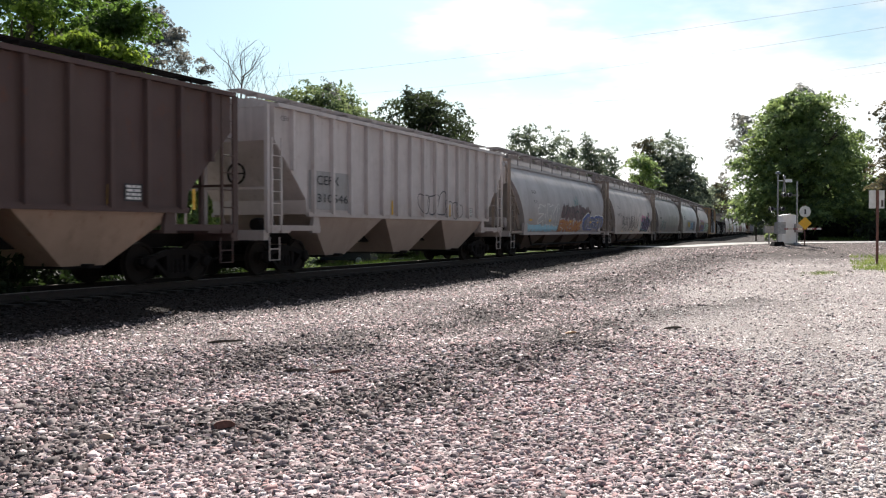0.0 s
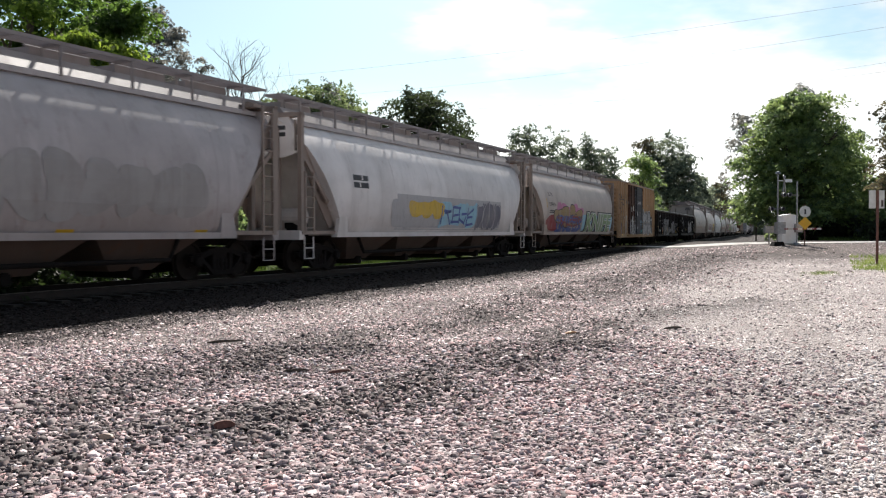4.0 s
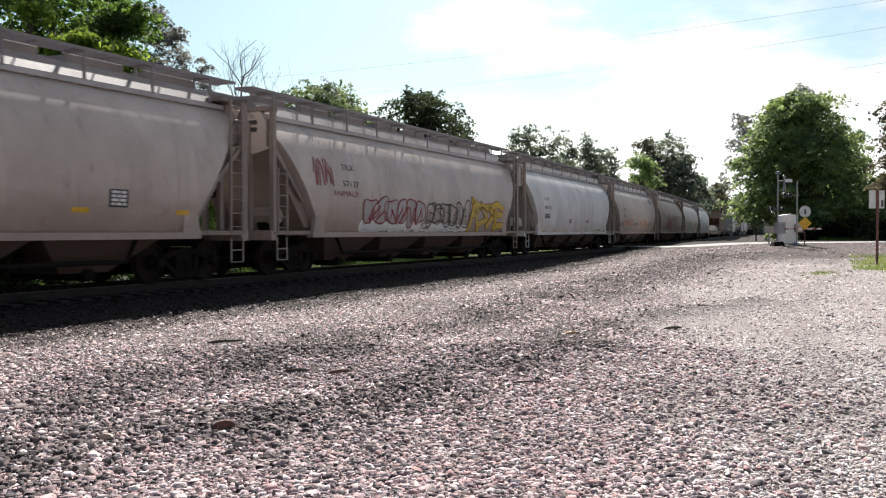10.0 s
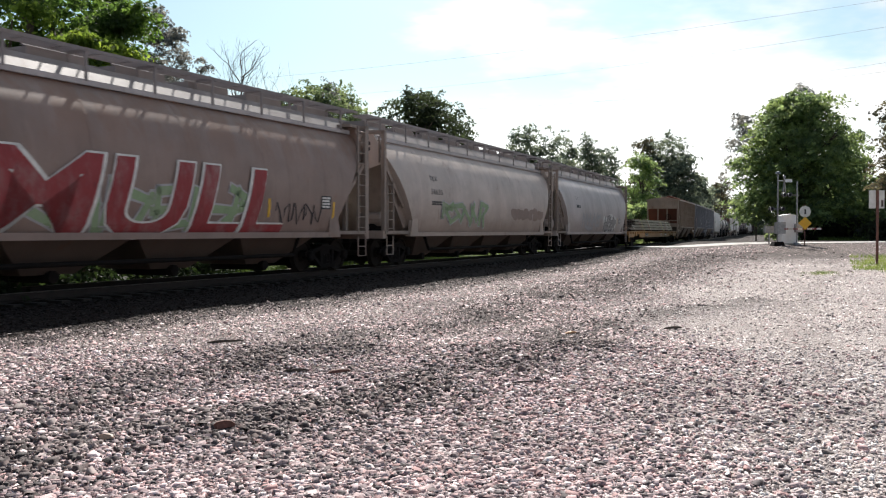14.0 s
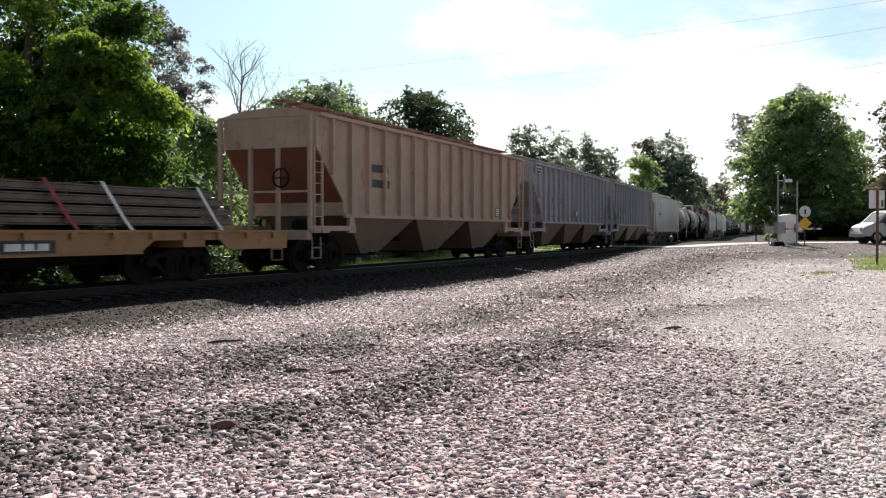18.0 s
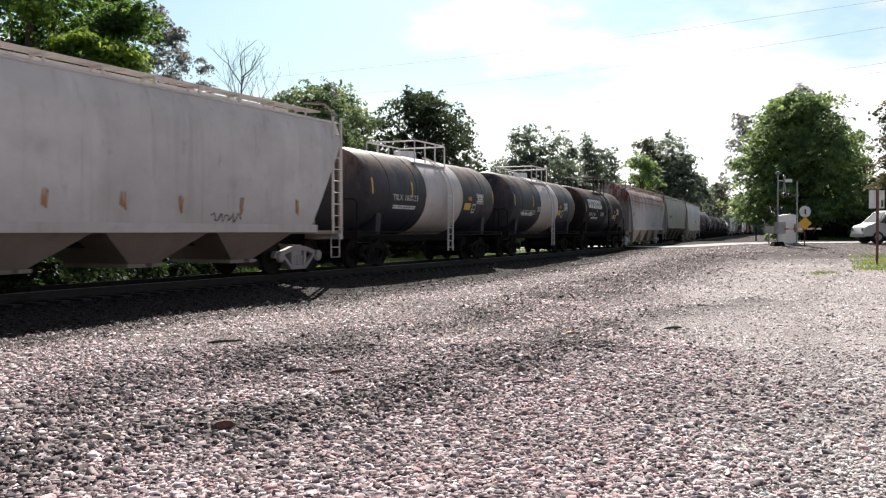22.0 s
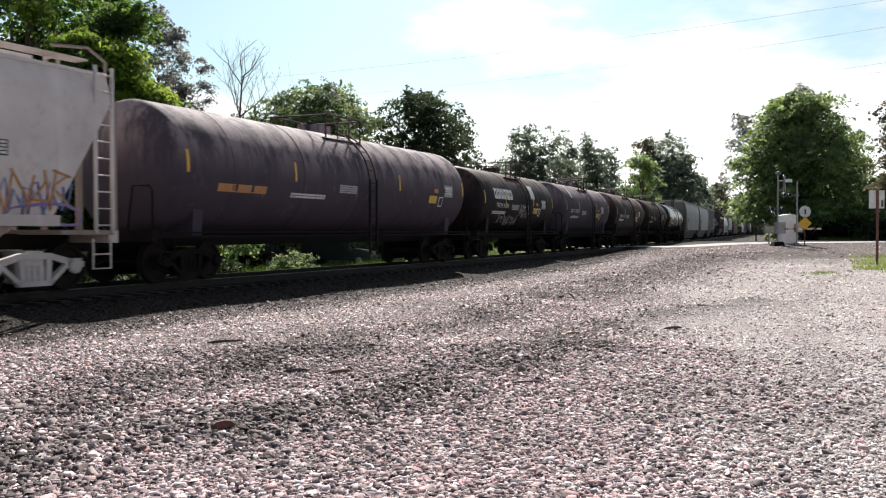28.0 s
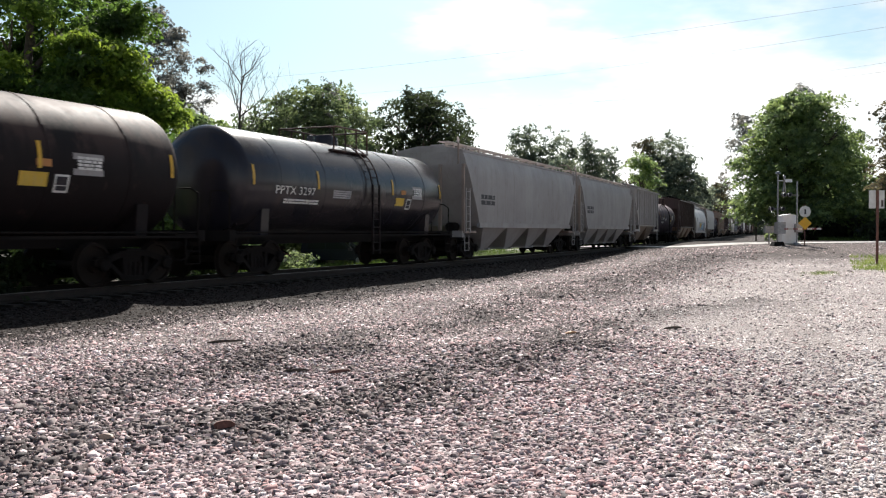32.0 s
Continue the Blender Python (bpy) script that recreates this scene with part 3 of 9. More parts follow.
# ---- ground ----
def build_ground():
    inner = np.linspace(-33, 33, 230)
    outer = np.concatenate([np.arange(34.5, 326, 3.0)])
    ang = np.radians(np.concatenate([inner, outer]))
    rad = np.concatenate([[0.4, 1.2, 2.2], np.geomspace(3.0, 130, 180), np.geomspace(140, 4500, 40)])
    na, nr = len(ang), len(rad)
    x = (rad[:, None] * np.sin(ang)[None, :]).ravel()
    y = (rad[:, None] * np.cos(ang)[None, :]).ravel()
    z = ground_z(x, y)
    s, l = track_coords(x, y)
    me = bpy.data.meshes.new("ground")
    i, j = np.meshgrid(np.arange(nr - 1), np.arange(na), indexing="ij")
    a, b = i * na + j, i * na + (j + 1) % na
    quads = np.stack([a, b, b + na, a + na], -1).reshape(-1, 4)
    verts = np.stack([x, y, z], 1)
    verts = np.vstack([verts, [[0, 0, verts[:na, 2].mean()]]])
    cap = [(int(k), int((k + 1) % na), len(verts) - 1) for k in range(na)]
    me.from_pydata(verts.tolist(), [], quads[:, ::-1].tolist() + cap)
    grass = np.clip((-l - 3.6) / 1.2, 0, 1)
    grass = np.maximum(grass, 0.55 * np.clip((-l - 3.4) / 1.0, 0, 1))
    side = 0.75 * np.clip((x - 0.43 * y - 1.6 + 0.9 * np.sin(y * 1.3)) / 2.2, 0, 1) * np.clip((y - 35) / 4, 0, 1) * np.clip((50 - y) / 4, 0, 1)
    grass = np.maximum(grass, side)
    grass = np.maximum(grass, np.clip((s - 86) / 6, 0, 1) * np.clip((l - 9.5) / 2, 0, 1))
    # Ground under the trees beyond the crossing is coloured dark as their shade.
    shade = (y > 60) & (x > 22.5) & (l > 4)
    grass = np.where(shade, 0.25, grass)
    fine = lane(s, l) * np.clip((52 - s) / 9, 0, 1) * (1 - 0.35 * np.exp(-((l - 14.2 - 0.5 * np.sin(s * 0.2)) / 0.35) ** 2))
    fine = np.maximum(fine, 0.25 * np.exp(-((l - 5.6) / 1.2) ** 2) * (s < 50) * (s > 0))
    # The strip along the rails is darkened to deepen the train's shadow.
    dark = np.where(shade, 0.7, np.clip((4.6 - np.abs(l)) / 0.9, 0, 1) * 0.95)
    dark = np.maximum(dark, 0.8 * heaps(s, l))
    dark = np.maximum(dark, 0.85 * np.clip((s - 71) / 2, 0, 1) * (l < 9))
    col = np.zeros((len(verts), 4), np.float32)
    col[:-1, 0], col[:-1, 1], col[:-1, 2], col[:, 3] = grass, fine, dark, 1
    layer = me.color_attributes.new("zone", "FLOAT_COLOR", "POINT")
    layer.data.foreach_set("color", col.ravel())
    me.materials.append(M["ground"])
    me.shade_smooth()
    tagged(new("ground", me), "gravel lot and grassy verge beside the railway", "ground", kind="structure")


build_ground()

CHIP = [(-0.9, -0.8, -0.8), (0.9, -0.9, -0.8), (0.8, 0.9, -0.8), (-0.9, 0.8, -0.8), (-0.6, -0.6, 0.8), (0.65, -0.55, 0.8), (0.55, 0.65, 0.8), (-0.6, 0.6, 0.8)]
CHIP_F = [(4, 5, 6), (4, 6, 7), (0, 1, 5), (0, 5, 4), (1, 2, 6), (1, 6, 5), (2, 3, 7), (2, 7, 6), (3, 0, 4), (3, 4, 7)]


SHARD = [(-0.9, -0.7, -0.8), (0.95, -0.75, -0.8), (0.7, 0.85, -0.8), (-0.85, 0.8, -0.8), (0.1, 0.15, 0.8)]
SHARD_F = [(0, 1, 4), (1, 2, 4), (2, 3, 4), (3, 0, 4)]


def spread_stones(name, label, x, y, size, material, seed, flat=0.6, sink=0.25, shape=CHIP, faces=CHIP_F):
    """Loose stones: angular lumps strewn on the ground, in one mesh."""
    rng = np.random.default_rng(seed)
    n = len(x)
    m = len(shape)
    base = np.array(shape)[None] * (1 + rng.uniform(-0.62, 0.30, (n, m, 3)))
    sc = np.stack([rng.uniform(0.85, 1.65, n), rng.uniform(0.55, 1.0, n), rng.uniform(flat * 0.6, flat * 1.3, n)], 1) * (size * 0.5)[:, None]
    p = base * sc[:, None, :]
    yaw, tilt = rng.uniform(0, 2 * np.pi, n), rng.normal(0, 0.38, n)
    c, s = np.cos(tilt)[:, None], np.sin(tilt)[:, None]
    p = np.stack([p[..., 0], p[..., 1] * c - p[..., 2] * s, p[..., 1] * s + p[..., 2] * c], -1)
    c, s = np.cos(yaw)[:, None], np.sin(yaw)[:, None]
    p = np.stack([p[..., 0] * c - p[..., 1] * s, p[..., 0] * s + p[..., 1] * c, p[..., 2]], -1)
    z = ground_z(x, y) + size * flat * (0.5 - sink)
    p += np.stack([x, y, z], 1)[:, None, :]
    f = (np.array(faces)[None] + m * np.arange(n)[:, None, None]).reshape(-1, 3)
    me = bpy.data.meshes.new(name)
    me.vertices.add(n * m)
    me.vertices.foreach_set("co", p.astype(np.float32).ravel())
    me.loops.add(len(f) * 3)
    me.loops.foreach_set("vertex_index", f.astype(np.int32).ravel())
    me.polygons.add(len(f))
    me.polygons.foreach_set("loop_start", np.arange(0, len(f) * 3, 3, dtype=np.int32))
    me.update(calc_edges=True)
    me.materials.append(M[material])
    return tagged(new(name, me), label, "gravel", kind="stuff")


def strew(n, near, far, half, seed):
    """Places before the camera, denser near it."""
    rng = np.random.default_rng(seed)
    y = near * (far / near) ** rng.uniform(0, 1, n)
    x = y * rng.uniform(-half, half, n)
    return x, y, rng


def build_gravel():
    for near, far, n, n_fine, shape, faces, flat, seed in ((4.6, 12.5, 68000, 46000, CHIP, CHIP_F, 0.48, 11), (12.5, 60, 125000, 70000, SHARD, SHARD_F, 0.62, 31)):
        x, y, rng = strew(n, near, far, 0.53, seed)
        s, l = track_coords(x, y)
        fine, heap = lane(s, l), heaps(s, l)
        coarse = np.clip(1.05 - 0.97 * fine, 0.06, 1) * np.where(np.abs(l - 5.6) < 1.2, 0.75, 1.0) * np.where(l < 3.0, 0.8, 1.0)
        keep = (l > 1.3) & (rng.uniform(0, 1, len(x)) < coarse)
        x, y, l, heap = x[keep], y[keep], l[keep], heap[keep]
        size = rng.lognormal(-3.38, 0.34, len(x)).clip(0.016, 0.085) * (1 + np.clip(y - 14, 0, 50) * 0.022)
        # Stones within the train's shadow take a colour darkened for it, besides grime.
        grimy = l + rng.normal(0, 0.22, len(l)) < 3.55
        turned = ~grimy & (rng.uniform(0.10, 1.0, len(l)) < np.maximum(heap, 0.95 * np.clip((5.0 - l) / 0.9, 0, 1)))
        rest = ~grimy & ~turned
        kind = {"shape": shape, "faces": faces}
        spread_stones("ballast_gravel", "loose pinkish grey crushed stone ballast", x[rest], y[rest], size[rest], "stone", seed + 1, flat, 0.05, **kind)
        spread_stones("turned_gravel", "darker crushed stone turned up into low ridges", x[turned], y[turned], size[turned] * 1.1, "turned_stone", seed + 5, flat + 0.14, 0.0, **kind)
        spread_stones("track_ballast", "grimy crushed stone beside the rails, darkened for the train shadow", x[grimy], y[grimy], size[grimy], "dark_stone", seed + 4, flat + 0.1, **kind)
        x, y, rng = strew(n_fine, near, min(far, 46), 0.53, seed + 2)
        s, l = track_coords(x, y)
        keep = (l > 4) & (rng.uniform(0, 1, len(x)) < np.clip(lane(s, l) + 0.4 * (np.abs(l - 5.6) < 1.2), 0.06, 1))
        x, y = x[keep], y[keep]
        size = rng.lognormal(-3.7, 0.42, len(x)).clip(0.012, 0.06) * (1 + np.clip(y - 14, 0, 50) * 0.028)
        spread_stones("driveway_gravel", "fine pale grey driveway gravel", x, y, size, "fine_stone", seed + 3, flat, 0.08, **kind)


build_gravel()


def strip(bm, s0, s1, step, section):
    """A section (l, z) swept along the track; closed round."""
    last = None
    for s in np.arange(s0, s1 + 0.01, step):
        ring = []
        for l, z in section:
            x, y, _ = on_track(s, l)
            ring.append(bm.verts.new((x, y, z)))
        if last:
            n = len(ring)
            for i in range(n):
                bm.faces.new((last[i], last[(i + 1) % n], ring[(i + 1) % n], ring[i]))
        last = ring


def build_track():
    track = tagged(new("railway_track"), "single railway track on stone ballast", "railway track", kind="structure")
    for side in (-0.7525, 0.7525):
        web = [(-0.07, -0.17), (0.07, -0.17), (0.07, -0.155), (0.012, -0.13), (0.012, -0.045), (0.035, -0.035), (0.036, -0.012), (-0.036, -0.012), (-0.035, -0.035), (-0.012, -0.045), (-0.012, -0.13), (-0.07, -0.155)]
        rail = part("rail", made(strip, -200, 700, 2.0, [(side + l, z) for l, z in web]), "steel", track, "rusty steel rail with a worn bright head")
        part("rail_head", made(strip, -200, 700, 2.0, [(side - 0.034, -0.012), (side + 0.034, -0.012), (side + 0.026, 0.0), (side - 0.026, 0.0)]), "polish", rail)
    tie_mesh = mesh_of("tie", made(box, -0.11, 0.11, -1.3, 1.3, -0.34, -0.172), "tie")
    plate = mesh_of("tie_plate", made(box, -0.09, 0.09, -0.13, 0.13, -0.172, -0.160), "steel")
    for s in np.arange(-8, 130, 0.53):
        tie = part("tie", tie_mesh, "tie", track, at=track_pose(s, random.uniform(-0.03, 0.03)))
        if 2 < s < 40:
            for side in (-0.7525, 0.7525):
                part("tie_plate", plate, "steel", tie, at=pose(0, side, 0))


build_track()


def build_road():
    bm = bmesh.new()
    left, right = [], []
    for u in np.linspace(-30, 70, 60):
        x0, y0, th = on_track(68.4)
        bend = 1.0 / (1 + math.exp(-(u - 9) / 4))
        d0 = Vector((math.cos(th), -math.sin(th)))
        d1 = Vector((1.0, -0.12))
        if u < 9:
            c = Vector((x0, y0)) + d0 * u
            d = d0
        else:
            w = min(1, (u - 9) / 12)
            d = (d0 * (1 - w) + d1 * w).normalized()
            c = left_c + d * (u - last_u)
        left_c, last_u = c, u
        nrm = Vector((-d.y, d.x))
        for lst, off in ((left, 2.5), (right, -2.5)):
            p = c + nrm * off
            flatten = max(0.0, 1 - abs(u) / 5)
            z = gz(p.x, p.y) * (1 - flatten) + flatten * -0.012
            lst.append(bm.verts.new((p.x, p.y, max(z + 0.02, -0.05 if abs(u) < 4 else -9))))
    for i in range(len(left) - 1):
        bm.faces.new((left[i], right[i], right[i + 1], left[i + 1]))
    me = mesh_of("road", bm, "asphalt")
    tagged(new("road", me), "pale worn asphalt road over the level crossing", "road", kind="structure")


build_road()


# ---- trees ----
def leaf_cloud(name, lobes, count, size, material, seed, parent, label="", droop=0.0):
    """Leaves as small bent cards on and in lobes (cx, cy, cz, rx, ry, rz)."""
    rng = np.random.default_rng(seed)
    lobes = np.array(lobes)
    wgt = lobes[:, 3] * lobes[:, 5]
    pick = rng.choice(len(lobes), count, p=wgt / wgt.sum())
    lb = lobes[pick]
    d = rng.normal(size=(count, 3))
    d /= np.linalg.norm(d, axis=1)[:, None]
    r = rng.uniform(0, 1, count) ** 0.20 * (1 + 0.10 * rng.normal(size=count))
    sprays = max(24, count // 34)
    c = (lb[:, :3] + d * r[:, None] * lb[:, 3:6])[:sprays]
    home = rng.integers(0, sprays, count)
    out = d[:sprays] * np.array([1, 1, 0.25]) + rng.normal(0, 0.25, (sprays, 3)) * np.array([1, 1, 0.4])
    out /= np.linalg.norm(out, axis=1)[:, None]
    side = np.cross(out, np.array([0, 0, 1.0]))
    side /= np.linalg.norm(side, axis=1)[:, None]
    reach = (size * rng.uniform(4.0, 9.0, sprays))[home]
    u, w = rng.uniform(-0.6, 1.0, count), rng.normal(0, 0.38, count)
    c = c[home] + out[home] * (u * reach)[:, None] + side[home] * (w * reach * (1.1 - 0.7 * np.abs(u)))[:, None]
    c[:, 2] += rng.normal(0, size * 0.75, count) - 0.34 * reach * np.clip(u + 0.2, 0, 2) ** 2 - 0.25 * reach * np.abs(w)
    d = out[home]
    c[:, 2] -= droop * rng.uniform(0, 1, count) ** 2
    nrm = d * 0.35 + rng.normal(size=(count, 3)) * 0.55 + np.array([0, 0, 0.6])
    nrm /= np.linalg.norm(nrm, axis=1)[:, None]
    t = np.cross(nrm, rng.normal(size=(count, 3)))
    t /= np.linalg.norm(t, axis=1)[:, None]
    b = np.cross(nrm, t)
    sz = size * rng.uniform(0.6, 1.5, count)[:, None]
    p = np.stack([c - t * sz, c + b * sz * 0.55 + nrm * sz * 0.15, c + t * sz, c - b * sz * 0.55 + nrm * sz * 0.15], 1)
    me = bpy.data.meshes.new(name)
    me.vertices.add(count * 4)
    me.vertices.foreach_set("co", p.astype(np.float32).ravel())
    f = (np.array([(0, 1, 2), (0, 2, 3)])[None] + 4 * np.arange(count)[:, None, None]).reshape(-1, 3)
    me.loops.add(len(f) * 3)
    me.loops.foreach_set("vertex_index", f.astype(np.int32).ravel())
    me.polygons.add(len(f))
    me.polygons.foreach_set("loop_start", np.arange(0, len(f) * 3, 3, dtype=np.int32))
    me.update(calc_edges=True)
    me.materials.append(M[material])
    return part(name, me, material, parent, label)


def taper(bm, p, q, r0, r1, n=7):
    p, q = Vector(p), Vector(q)
    turn = (q - p).to_track_quat("Z", "Y").to_matrix()
    rings = [[bm.verts.new(c + turn @ Vector((r * math.cos(2 * math.pi * i / n), r * math.sin(2 * math.pi * i / n), 0))) for i in range(n)] for c, r in ((p, r0), (q, r1))]
    for i in range(n):
        bm.faces.new((rings[0][i], rings[0][(i + 1) % n], rings[1][(i + 1) % n], rings[1][i]))


def limb(bm, p, d, length, r, depth, rng, spread=0.6, up=0.25):
    """A limb that bends and forks."""
    pts = [Vector(p)]
    d = Vector(d).normalized()
    steps = 4
    for k in range(steps):
        d = (d + Vector((rng.normal(0, 0.13), rng.normal(0, 0.13), up * 0.3 + rng.normal(0, 0.06)))).normalized()
        pts.append(pts[-1] + d * length / steps)
    for k in range(steps):
        taper(bm, pts[k], pts[k + 1], r * (1 - 0.62 * k / steps), r * (1 - 0.62 * (k + 1) / steps), 6 if r > 0.05 else 4)
    if depth > 0:
        for k in range(2 + (depth > 1)):
            at = pts[2 + k % 3]
            side = Vector((rng.normal(), rng.normal(), rng.uniform(-0.1, 0.8))).normalized()
            limb(bm, at, d * (1 - spread) + side * spread, length * rng.uniform(0.5, 0.75), r * 0.45, depth - 1, rng, spread, up)


def crown_lobes(rng, h, r, bottom, n, squash=1.0, lean=0.0, core=0):
    """Lobes of a crown: many flat tiers of leaves with gaps between them, broadest below the middle."""
    out = []
    n = int(n * 1.6)
    for k in range(n):
        t = (k + 0.5) / n
        z = bottom + (h - bottom) * t
        bend = (t - 0.35) / 0.70 if t > 0.35 else (0.35 - t) / 0.62
        width = r * math.sqrt(max(0.06, 1 - bend * bend)) * (1.08 - 0.4 * t)
        a, d = rng.uniform(0, 2 * math.pi), rng.uniform(0.25, 0.86) ** 0.8 * width
        q = rng.uniform(0.24, 0.46) * r * (1.1 - 0.3 * t)
        out.append((d * math.cos(a) + lean * t, d * math.sin(a), min(z, h - q * squash * 0.6), q, q, q * squash * rng.uniform(0.6, 1.0)))
    for k in range(core):
        t = (k + 0.5) / core
        bend = (t - 0.35) / 0.76
        width = r * math.sqrt(max(0.1, 1 - bend * bend))
        q = 0.62 * width
        for a in (0.7, 2.8, 4.9):
            out.append((0.36 * width * math.cos(a + k), 0.36 * width * math.sin(a + k), min(bottom + (h - bottom) * t, h - 0.5 * q), q, q, (h - bottom) / core * 0.8))
    return out


def tree(label, x, y, h, r, bottom, material, seed, leaves=9000, size=0.28, lobes=18, squash=0.8, name="tree", trunk_r=None, lean=0.0, droop=0.0, core=0):
    rng = np.random.default_rng(seed)
    base = gz(x, y) - 0.05
    t = thing(name, label, "tree", m=pose(x, y, base))
    h = h - base
    bm = bmesh.new()
    tr = trunk_r or 0.022 * h
    p = Vector((0, 0, 0))
    for k in range(5):
        q = Vector((rng.normal(0, 0.05) * k + lean * 0.12 * k, rng.normal(0, 0.05) * k, (k + 1) * h * 0.15))
        taper(bm, p, q, tr * (1.25 if k == 0 else 1 - 0.13 * k), tr * (1 - 0.13 * (k + 1)), 9)
        p = q
    for k in range(9):
        zz = h * (0.2 + 0.06 * k)
        a = rng.uniform(0, 2 * math.pi)
        limb(bm, (0, 0, zz), (math.cos(a), math.sin(a), 0.7), r * rng.uniform(0.6, 0.95), tr * 0.42, 1, rng)
    part("trunk", bm, "bark", t)
    leaf_cloud("crown", crown_lobes(rng, h, r, bottom, lobes, squash, lean, core), leaves, size, material, seed + 1, t, droop=droop)
    return t


def bush(label, x, y, h, r, material, seed, leaves=2500, size=0.16):
    rng = np.random.default_rng(seed)
    t = thing("bush", label, "bush", m=pose(x, y, gz(x, y) - 0.05))
    bm = bmesh.new()
    for k in range(5):
        a = rng.uniform(0, 2 * math.pi)
        limb(bm, (0, 0, 0), (math.cos(a) * 0.6, math.sin(a) * 0.6, 1), h * 0.7, 0.04, 1, rng)
    part("stem", bm, "bark", t)
    lobes = [(rng.uniform(-0.6, 0.6) * r, rng.uniform(-0.6, 0.6) * r, h * rng.uniform(0.25, 0.75), r * rng.uniform(0.35, 0.6), r * 0.5, h * rng.uniform(0.2, 0.3)) for _ in range(9)]
    leaf_cloud("foliage", lobes, leaves, size, material, seed + 1, t)
    return t


def dead_tree(x, y, h, seed):
    rng = np.random.default_rng(seed)
    t = thing("dead_tree", "bare dead tree with thin grey branches", "tree", m=pose(x, y, gz(x, y) - 0.05))
    h = h - gz(x, y)
    bm = bmesh.new()
    pts = [Vector((0.12 * math.sin(k), 0, h * k / 8)) for k in range(9)]
    for k in range(8):
        taper(bm, pts[k], pts[k + 1], 0.2 * (1 - k / 8.6), 0.2 * (1 - (k + 1) / 8.6), 7)
    part("trunk", bm, "deadwood", t)
    for k in range(15):
        bm = bmesh.new()
        zz = h * (0.42 + 0.037 * k)
        a = k * 2.4 + rng.uniform(-0.4, 0.4)
        limb(bm, (0.1 * math.sin(zz / h * 8), 0, zz), (math.cos(a), math.sin(a) * 0.7, 0.75), (h - zz) * 0.42 + 0.9, 0.05, 3, rng, 0.55, 0.4)
        part("branch", bm, "deadwood", t)
    return t


def at_view(px, depth):
    return (px - 784) / 1600 * depth, depth


def build_trees():
    def T(label, px, depth, top, half, bottom, material, seed, **kw):
        x, y = at_view(px, depth)
        return tree(label, x, y, 1.145 + (409.7 - top) / 1600 * depth, half * depth / 1600, bottom, material, seed, **kw)
    maple = T("large dark broadleaf tree with outer boughs coloured as sunlit", 60, 42, -170, 185, 2.0, "leaf_deep", 21, leaves=50000, size=0.13, lobes=32, squash=0.5)

    def bough(spots, material, seed, leaves, label):
        """Foliage of the large tree's outer boughs: flat tiers, each by bearing, height, depth, half-width and half-height."""
        o = maple.matrix_basis.translation
        tiers = []
        for px, py, d, w, h in spots:
            x, y = at_view(px, d)
            tiers.append((x - o.x, y - o.y, 1.145 + (409.7 - py) / 1600 * d - o.z, w * d / 1600, w * d / 1600, h * d / 1600))
        leaf_cloud("bough", tiers, leaves, 0.11, material, seed, maple, label, droop=0.25)
    # Sunlit and shaded tiers are told apart by leaf colour.
    bough(((112, 76, 38, 20, 7), (140, 68, 38, 22, 7), (168, 70, 38, 22, 8), (196, 82, 38, 20, 9), (226, 100, 38, 14, 12), (18, 100, 37, 16, 6), (60, 12, 37, 22, 7)), "leaf_lit", 23, 6000, "yellow-green leaves at the ends of boughs, coloured as sunlit")
    bough(((190, 138, 39, 22, 8), (222, 140, 39, 24, 8), (252, 152, 39, 24, 9), (280, 172, 39, 22, 10), (300, 196, 39, 16, 12), (216, 172, 38.5, 26, 8), (262, 192, 38.5, 24, 8), (150, 196, 38, 16, 6), (96, 222, 38, 14, 6)), "leaf_lit", 22, 9500, "yellow-green leaves at the ends of boughs, coloured as sunlit")
    bough(((150, 120, 40, 50, 26), (110, 180, 40, 60, 24), (200, 225, 41, 56, 30), (265, 235, 41, 34, 26), (60, 250, 40, 70, 28), (150, 285, 41, 60, 24), (250, 285, 42, 50, 22), (30, 150, 40, 50, 24), (215, 40, 41, 40, 22), (245, 20, 41, 26, 18), (150, 108, 37.6, 40, 9), (120, 160, 37.6, 40, 14)), "leaf_deep", 28, 29000, "dark leaves of the lower boughs, coloured as shaded")
    T("broadleaf tree with dark leaves and lit tips", 196, 50, -40, 60, 3.0, "leaf_deep", 24, leaves=20000, size=0.11, lobes=24, squash=0.6)
    T("tall slender tree with greyish leaves", 285, 62, 18, 48, 2.0, "leaf_grey", 25, leaves=17000, size=0.09, lobes=34, squash=0.7)
    T("slender tree with thin greyish leaves", 320, 60, 50, 34, 2.0, "leaf_grey", 26, leaves=11000, size=0.085, lobes=26)
    T("slender tree with thin greyish leaves", 362, 66, 100, 24, 2.0, "leaf_grey", 27, leaves=5200, size=0.08, lobes=24)
    T("young light green tree behind the railway", 345, 50, 196, 92, 0.2, "leaf_soft", 29, leaves=18000, size=0.11, lobes=18)
    T("willowy green tree behind the railway", 468, 67, 186, 80, 1.9, "leaf_mid", 31, leaves=10000, size=0.12, lobes=22, droop=1.2)
    T("green broadleaf tree behind the railway", 556, 66, 152, 92, 1.9, "leaf_mid", 33, leaves=30000, size=0.11, lobes=22, core=9)
    T("green broadleaf tree behind the railway", 500, 68, 168, 56, 1.9, "leaf_mid", 36, leaves=11000, size=0.12, lobes=22)
    T("green broadleaf tree behind the railway", 612, 72, 168, 62, 1.9, "leaf_mid", 30, leaves=15000, size=0.12, lobes=20, core=5)
